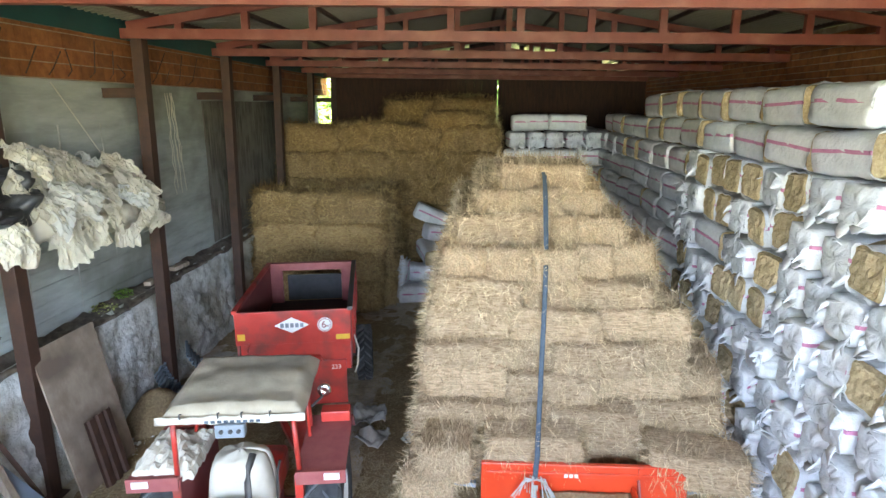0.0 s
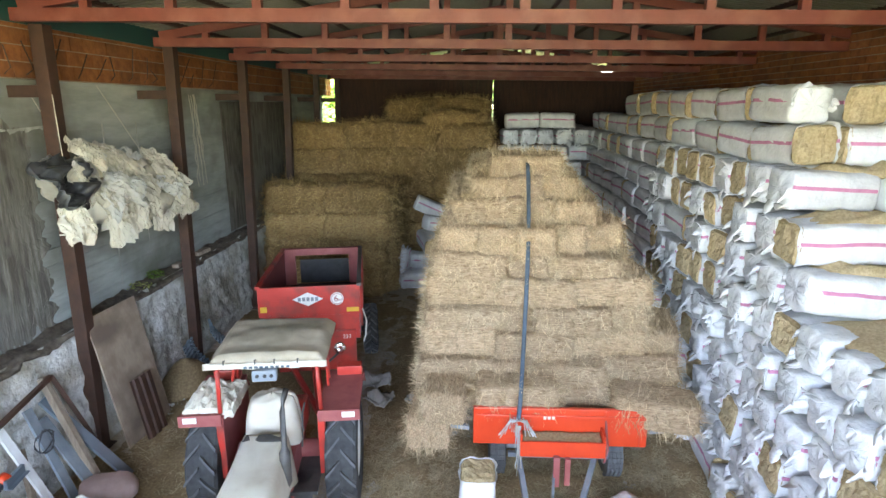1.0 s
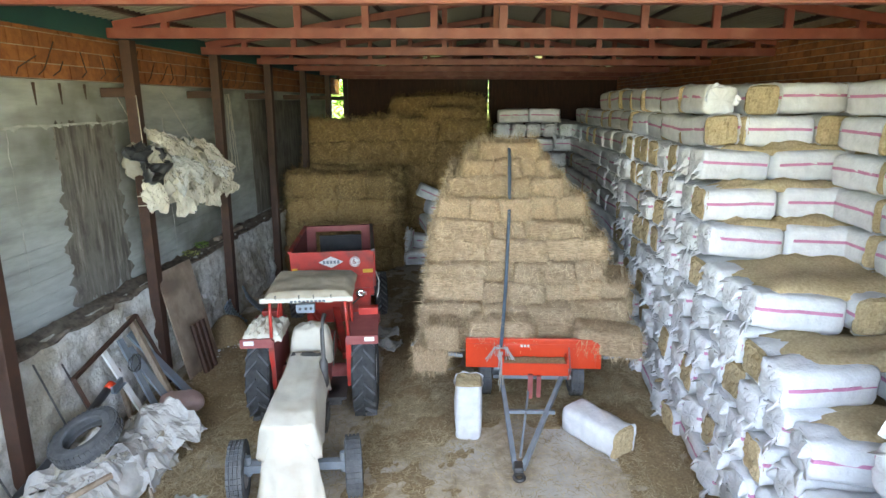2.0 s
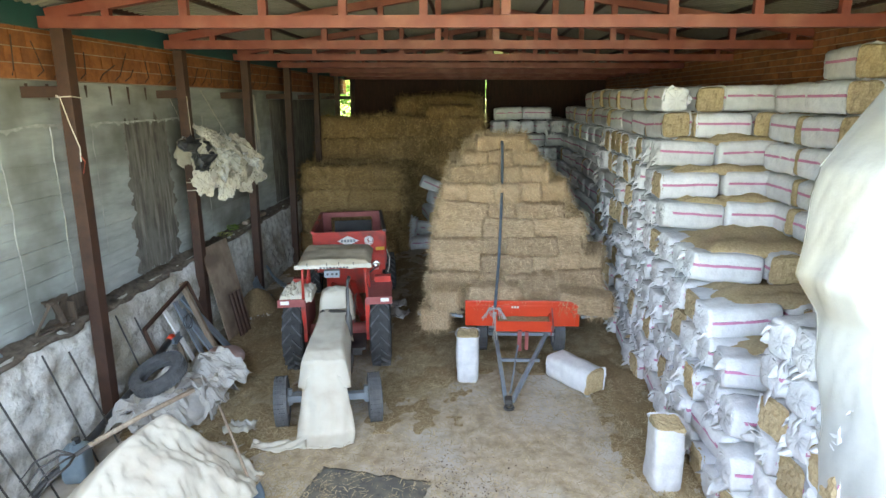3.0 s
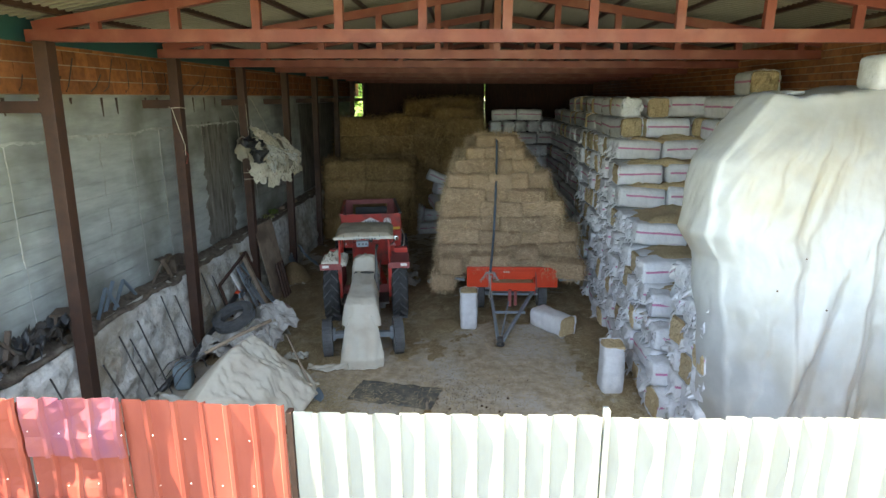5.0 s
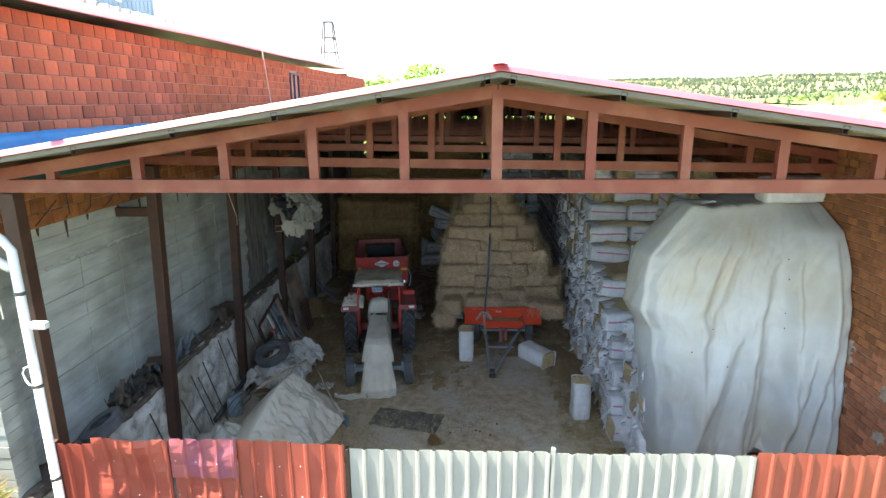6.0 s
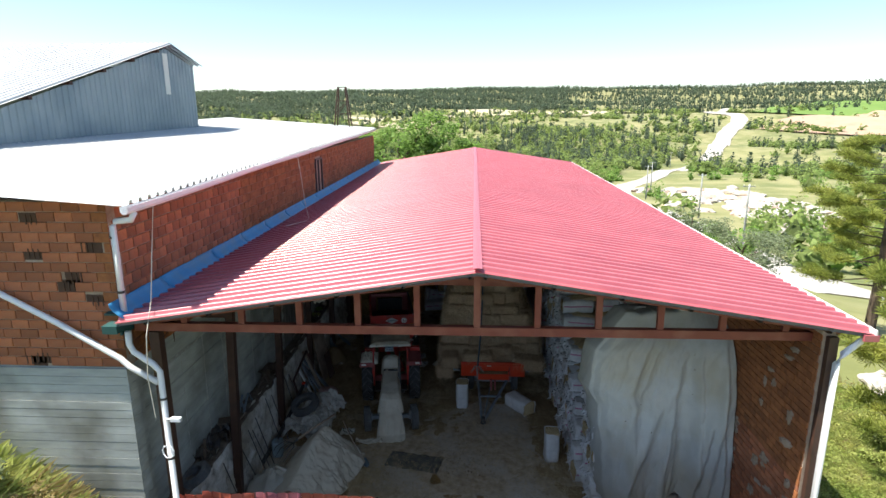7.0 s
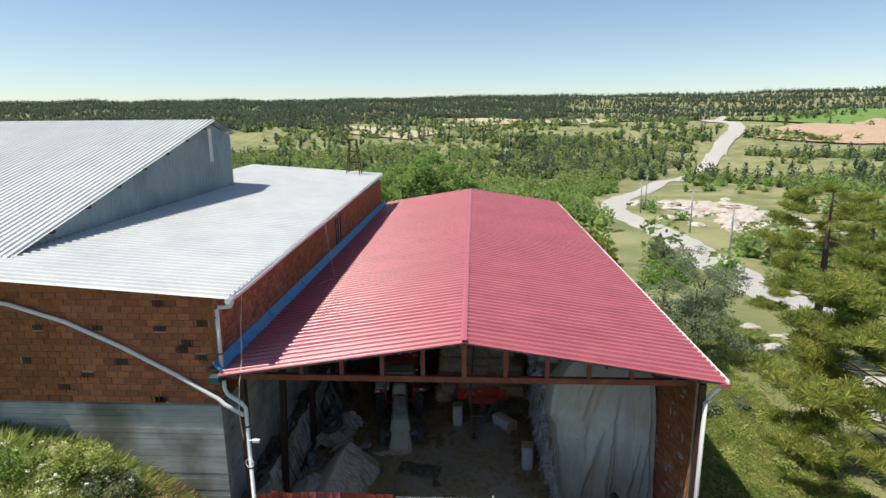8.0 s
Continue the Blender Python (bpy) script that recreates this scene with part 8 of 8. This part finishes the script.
broad_tree((14.4, 17.0), 4.6, 2.2, M_LEAF_GREY, "grey-green leafy tree below the barn", PR, 0.06, 170, 48)
broad_tree((16.8, 30.5), 6.2, 2.1, M_LEAF_GREY, "slender grey-green tree above the road", PR, 0.08, 150, 40)
broad_tree((14.5, 24.0), 4.2, 2.4, M_LEAF, "dark green shrub tree behind the barn", PR, 0.08, 150, 40)
for k in range(7):
    pine((9.5 + PR.uniform(-1, 5.5), 26 + k * 1.9), PR.uniform(4.4, 6.2), 1.7, "young green pine behind the barn", PR, 190, 0.24, 0.05, 26)
broad_tree((-4.4, 27.5), 11.6, 4.0, M_LEAF, "bright green leafy tree behind the barn", PR, 0.13, 170, 80)
broad_tree((-1.6, 28.5), 10.2, 3.2, M_LEAF, "bright green leafy tree behind the barn", PR, 0.13, 160, 60)
broad_tree((-8.5, 30.0), 6.5, 3.0, M_LEAF, "bright green leafy tree behind the brick building", PR, 0.13, 150, 50)


def bush(at, r, m, label, rnd, n=900, leaf=0.05, flowers=0, h=0.9):
    t = thing("bush", label, "bush", (at[0], at[1], ground_low(at[0], at[1]) - 0.05))
    b = bmesh.new()
    for k in range(7):
        a = k * 0.9
        tube(b, [(0, 0, 0), (r * 0.3 * math.cos(a), r * 0.3 * math.sin(a), r * 0.5), (r * 0.6 * math.cos(a), r * 0.6 * math.sin(a), r * h)], [0.018, 0.012, 0.004], 5)
    tagged(part("stem", b, M_BARK, t), kind="stuff")
    V, F = [], []
    for k in range(9):
        a = rnd.uniform(0, math.tau)
        c = Vector((math.cos(a) * r * 0.5, math.sin(a) * r * 0.5, r * rnd.uniform(0.3, h)))
        leaf_quads(V, F, cloud(c, r * rnd.uniform(0.35, 0.55), n // 9, rnd, 0.8), leaf, rnd)
    part("leaves", from_np("leaves", V, F), m, t)
    if flowers:
        V, F = [], []
        for k in range(flowers):
            a = rnd.uniform(0, math.tau)
            c = Vector((math.cos(a) * r * rnd.random(), math.sin(a) * r * rnd.random(), r * rnd.uniform(0.9, 1.25)))
            leaf_quads(V, F, cloud(c, 0.07, 10, rnd, 0.3), 0.02, rnd)
        tagged(part("blossom", from_np("blossom", V, F), M_WHITE, t, "white flower heads"), kind="stuff")


for k in range(14):
    bush((PR.uniform(-12, -7.0), PR.uniform(-7.5, -4.5)), PR.uniform(0.6, 1.0), M_WEED if k % 5 else M_LEAF, "overgrown green weeds on the bank by the wall", PR, 2600, 0.032, 9, 0.7)
bush((-7.9, -4.6), 0.95, M_WEED, "leafy green bush on the bank by the wall", PR, 4200, 0.034, 0, 1.1)
bush((-7.2, -4.9), 0.75, M_LEAF_GREY, "leafy bush on the bank by the wall", PR, 3600, 0.032, 8, 1.0)
for k in range(14):
    bush((PR.uniform(-7.4, -5.7), PR.uniform(-5.6, -4.5)), PR.uniform(0.4, 0.7), M_DRYGRASS, "dry yellow weeds at the bank's edge", PR, 1500, 0.03)
for k in range(16):
    bush((PR.uniform(9.5, 14), PR.uniform(2, 18)), PR.uniform(0.35, 0.7), M_LEAF_GREY if k % 2 else M_GRASS, "low green scrub on the slope", PR, 800, 0.05)


def grass(name, x0, x1, y0, y1, n, l0, l1, m, label, rnd, keep=None):
    V, F = [], []
    while len(F) < n:
        x, y = rnd.uniform(x0, x1), rnd.uniform(y0, y1)
        if keep and not keep(x, y):
            continue
        k = noise.noise(Vector((x * 0.8, y * 0.8, 0)))
        l = rnd.uniform(l0, l1) * (1 + 0.5 * k)
        a = rnd.uniform(0, math.tau)
        w = 0.007 * rnd.uniform(0.7, 1.5)
        p = Vector((x, y, ground_low(x, y) - 0.02))
        s = Vector((math.cos(a), math.sin(a), 0)) * w
        bend = Vector((rnd.gauss(-0.25, 0.85), rnd.gauss(-0.1, 0.85), 1)).normalized() * l
        o = len(V)
        V += [p - s, p + s, p + bend * 0.6 + s * 0.7, p + bend + Vector((bend.x, bend.y, -0.1 * l)) * 0.4]
        F.append((o, o + 1, o + 2, o + 3))
    solid(name, from_np(name, V, F), m, label, "grass", "stuff")


def ground_leaves(name, x0, x1, y0, y1, n, top, size, m, label, rnd):
    """Low broad leaves that lie open to the sun among the blades."""
    pts = []
    for _ in range(n):
        x, y = rnd.uniform(x0, x1), rnd.uniform(y0, y1)
        k = 0.5 + 0.5 * noise.noise(Vector((x * 0.9, y * 0.9, 2))) + 0.4 * noise.noise(Vector((x * 3, y * 3, 5)))
        pts.append(Vector((x, y, ground_low(x, y) + top * max(0.1, k) * rnd.uniform(0.5, 1.0))))
    V, F = [], []
    leaf_quads(V, F, pts, size, rnd, 1.2)
    solid(name, from_np(name, V, F), m, label, "weeds", "stuff")


ground_leaves("low_weeds", 6.6, 14, -5, 12, 90000, 0.3, 0.035, M_GRASS, "low broad-leaved weeds among the slope's grass", PR)
ground_leaves("low_weeds", -13, -5.5, -9.5, -3.98, 70000, 0.7, 0.032, M_WEED, "broad-leaved weeds on the bank by the wall", PR)
ground_leaves("dry_weeds", -7.2, -5.4, -6.0, -3.98, 9000, 0.45, 0.025, M_DRYGRASS, "dry yellow weeds along the bank's edge", PR)
grass("grass", -13, -5.3, -9.5, -3.98, 110000, 0.25, 0.75, M_WEED, "long green grass on the bank", PR)
grass("dry_grass", -9, -5.25, -6, -3.98, 8000, 0.35, 0.7, M_DRYGRASS, "dry yellow grass at the bank's edge", PR, lambda x, y: x > -6.9 - (y + 4))
grass("grass", 6.5, 14, -5, 12, 110000, 0.14, 0.36, M_GRASS, "green grass on the slope beside the barn", PR)
grass("grass", 8, 20, 12, 26, 30000, 0.16, 0.4, M_GRASS, "longer grass on the slope behind the barn", PR)
grass("dry_grass", 6.7, 15, -3, 20, 6000, 0.14, 0.35, M_DRYGRASS, "dry grass stalks on the slope", PR)
grass("grass", -20, -11.5, 13, 34, 9000, 0.2, 0.45, M_GRASS, "long grass behind the shed", PR)


def rocks():
    for k in range(84):
        if k < 14:
            x, y, s = 17 + PR.uniform(-2, 6), 10 + PR.uniform(-4, 12), PR.uniform(0.25, 0.8)
        else:
            x, y, s = 70 + PR.gauss(0, 9), 146 + PR.gauss(0, 17), PR.uniform(1.2, 3.4)
        b = bmesh.new()
        bmesh.ops.create_icosphere(b, subdivisions=3, radius=1)
        for v in b.verts:
            d = 1 + 0.45 * fbm(v.co * 1.3 + Vector((k * 5, 0, 0)))
            v.co = Vector((v.co.x * s * 1.5 * d, v.co.y * s * d, v.co.z * s * (0.6 if k < 14 else 0.42) * d))
        ob = solid("rock", b, M_ROCK, "pale weathered limestone rock on the slope", "rock", group="rocks", smooth=False)
        ob.matrix_basis = pose(x, y, ground_low(x, y) + 0.05 * s, 0, 0, PR.uniform(0, 180))


rocks()


def poles():
    for x, y, h in ((41.7, 75.9, 9.2), (49.1, 113.3, 9.5), (48.4, 149.9, 9.5), (57.0, 174.8, 9.5), (125.3, 365.5, 10), (149.0, 411.9, 10)):
        t = thing("utility_pole", "pale concrete utility pole with a crossarm beside the road", "utility pole", (x, y, ground_low(x, y) - 0.3), group="utility poles")
        part("shaft", tb([(0, 0, 0), (0, 0, h + 0.3)], [0.2, 0.13], 10), M_CONC, t, smooth=True)
        part("crossarm", bx(-0.9, 0.9, -0.06, 0.06, h - 0.1, h + 0.05), M_CONC, t)
        for s in (-0.8, 0, 0.8):
            part("insulator", tb([(s, 0, h + 0.05), (s, 0, h + 0.22)], [0.05, 0.03], 8), M_WHITE, t)


poles()


def tower():
    t = thing("lattice_mast", "small rusty steel lattice stand at the roof's end", "mast", (-6.5, 20.4, 8.1))
    for a, b_ in ((-1, -1), (1, -1), (1, 1), (-1, 1)):
        part("leg", bb((a * 0.42, b_ * 0.35, 0), (a * 0.2, b_ * 0.16, 2.2), 0.06, 0.06, up=(0, 1, 0)), M_STEEL_BROWN, t)
    for z, k in ((0.75, 0.84), (1.45, 0.67), (2.18, 0.5)):
        for a in (-1, 1):
            part("brace", bb((-0.42 * k, a * 0.35 * k, z), (0.42 * k, a * 0.35 * k, z), 0.04, 0.04), M_STEEL_BROWN, t)
            part("brace", bb((a * 0.42 * k, -0.35 * k, z), (a * 0.42 * k, 0.35 * k, z), 0.04, 0.04), M_STEEL_BROWN, t)
    for a in (-1, 1):
        part("brace", bb((-0.38, a * 0.3, 0.75), (0.3, a * 0.22, 1.45), 0.03, 0.03), M_STEEL_BROWN, t)


tower()


def far_woods():
    """Scattered woods over the valley and the far ridge: leafy trees and pines, joined."""
    rnd = random.Random(8)
    road = [(36, 63), (42, 93), (43, 114), (42, 139), (43, 160), (55, 197), (76, 234), (122, 338), (174, 423), (254, 603), (312, 714), (360, 822), (352, 905), (461, 1098)]

    def on_road(x, y):
        for (ax, ay), (bx_, by_) in zip(road, road[1:]):
            dx, dy = bx_ - ax, by_ - ay
            k = min(1, max(0, ((x - ax) * dx + (y - ay) * dy) / (dx * dx + dy * dy)))
            if math.hypot(x - ax - k * dx, y - ay - k * dy) < 7 + 0.012 * ay:
                return True
        return False

    sets = {"leafy_woods": ([], [], M_WOODS, "distant green leafy woods across the valley"), "pine_woods": ([], [], M_WOODS_DARK, "distant dark pine woods on the hills"), "shrub_land": ([], [], M_LEAF, "bright green shrubs and young trees below the barn")}
    made = 0
    zones = [(1150, 2300, 19000), (620, 1150, 3000), (300, 620, 2900), (70, 300, 1500)]
    plan = [z for z in zones for _ in range(z[2])]
    while made < len(plan):
        d0, d1, _ = plan[made]
        d = math.sqrt(rnd.uniform(d0 * d0, d1 * d1))
        a = rnd.uniform(-0.78, 0.82)
        x, y = 1 + d * math.sin(a), -16 + d * math.cos(a)
        if -16 < x < 15 and y < 36 or on_road(x, y):
            continue
        if x < -8 and y < 60 or (x > 8 and d < 75):
            continue
        nz = noise.noise(Vector((x * 0.008, y * 0.008, 0))) + 0.6 * noise.noise(Vector((x * 0.025, y * 0.025, 4)))
        deg = math.degrees(a)
        if d > 1150:
            dens = 1.0 if deg < 9 else 0.45
            dens += 0.5 * nz
            kind = "pine_woods"
        elif d > 620:
            dens = 0.16 + 0.7 * nz + (0.4 if deg < -12 and d > 850 else 0)
            kind = "pine_woods" if rnd.random() < (0.75 if deg < -5 and d > 850 else 0.3) else "leafy_woods"
        elif d > 300:
            dens = (0.55 if -14 < deg < 20 else 0.35) + 1.0 * nz
            kind = "pine_woods" if rnd.random() < (0.4 if deg > 2 else 0.15) else "leafy_woods"
        else:
            dens = (0.75 if deg < 13.5 and d > 110 else 0.3 if deg > 24 else 0.1) + 0.5 * nz
            kind = "shrub_land" if rnd.random() < 0.7 else "leafy_woods"
        if 400 < x < 830 and 600 < y < 1150 and abs((y - 560) - (x - 330) * 0.62) < 260 and rnd.random() < 0.93:
            continue
        if 55 < x < 100 and 105 < y < 215:
            dens *= 0.05
        if rnd.random() > dens:
            continue
        made += 1
        V, F, m, lab = sets[kind]
        far = min(1.0, d / 1200)
        if kind == "pine_woods":
            h, r = rnd.uniform(6, 11) * (1 + 0.45 * far), rnd.uniform(1.7, 2.6) * (1 + 0.75 * far)
        elif kind == "leafy_woods":
            h, r = rnd.uniform(4, 7.5) * (1 + 0.3 * far), rnd.uniform(2.2, 3.8) * (1 + 0.6 * far)
        else:
            h, r = rnd.uniform(2.5, 5.5), rnd.uniform(1.6, 3.0)
        z0 = ground_low(x, y) - 0.3
        n = 110 if d < 260 else 54 if d < 700 else 22 if d < 1150 else 14
        size = r * (0.16 if d < 260 else 0.24 if d < 700 else 0.42)
        pts = []
        for _ in range(n):
            t = rnd.random()
            if kind == "pine_woods":
                rr = r * (1.05 - t) ** 0.75 * rnd.uniform(0.55, 1.0)
                z = h * (0.12 + 0.88 * t)
            else:
                rr = r * math.sqrt(max(0.05, 1 - (2 * t - 1) ** 2)) * rnd.uniform(0.6, 1.0)
                z = h * (0.08 + 0.9 * t)
            b_ = rnd.uniform(0, math.tau)
            pts.append(Vector((x + rr * math.cos(b_), y + rr * math.sin(b_), z0 + z)))
        leaf_quads(V, F, pts, size, rnd, 1.1)
        # dark heart of the crown
        o = len(V)
        k = 0.5 * r
        for j in range(5):
            V.append(Vector((x + k * math.cos(j * 1.2566), y + k * math.sin(j * 1.2566), z0 + h * 0.3)))
        V += [Vector((x, y, z0 + h * 0.7)), Vector((x, y, z0 - 0.3))]
        for j in range(5):
            F += [(o + j, o + (j + 1) % 5, o + 5), (o + (j + 1) % 5, o + j, o + 6)]
    for name, (V, F, m, lab) in sets.items():
        solid(name, from_np(name, V, F), m, lab, "woods", "stuff")


far_woods()
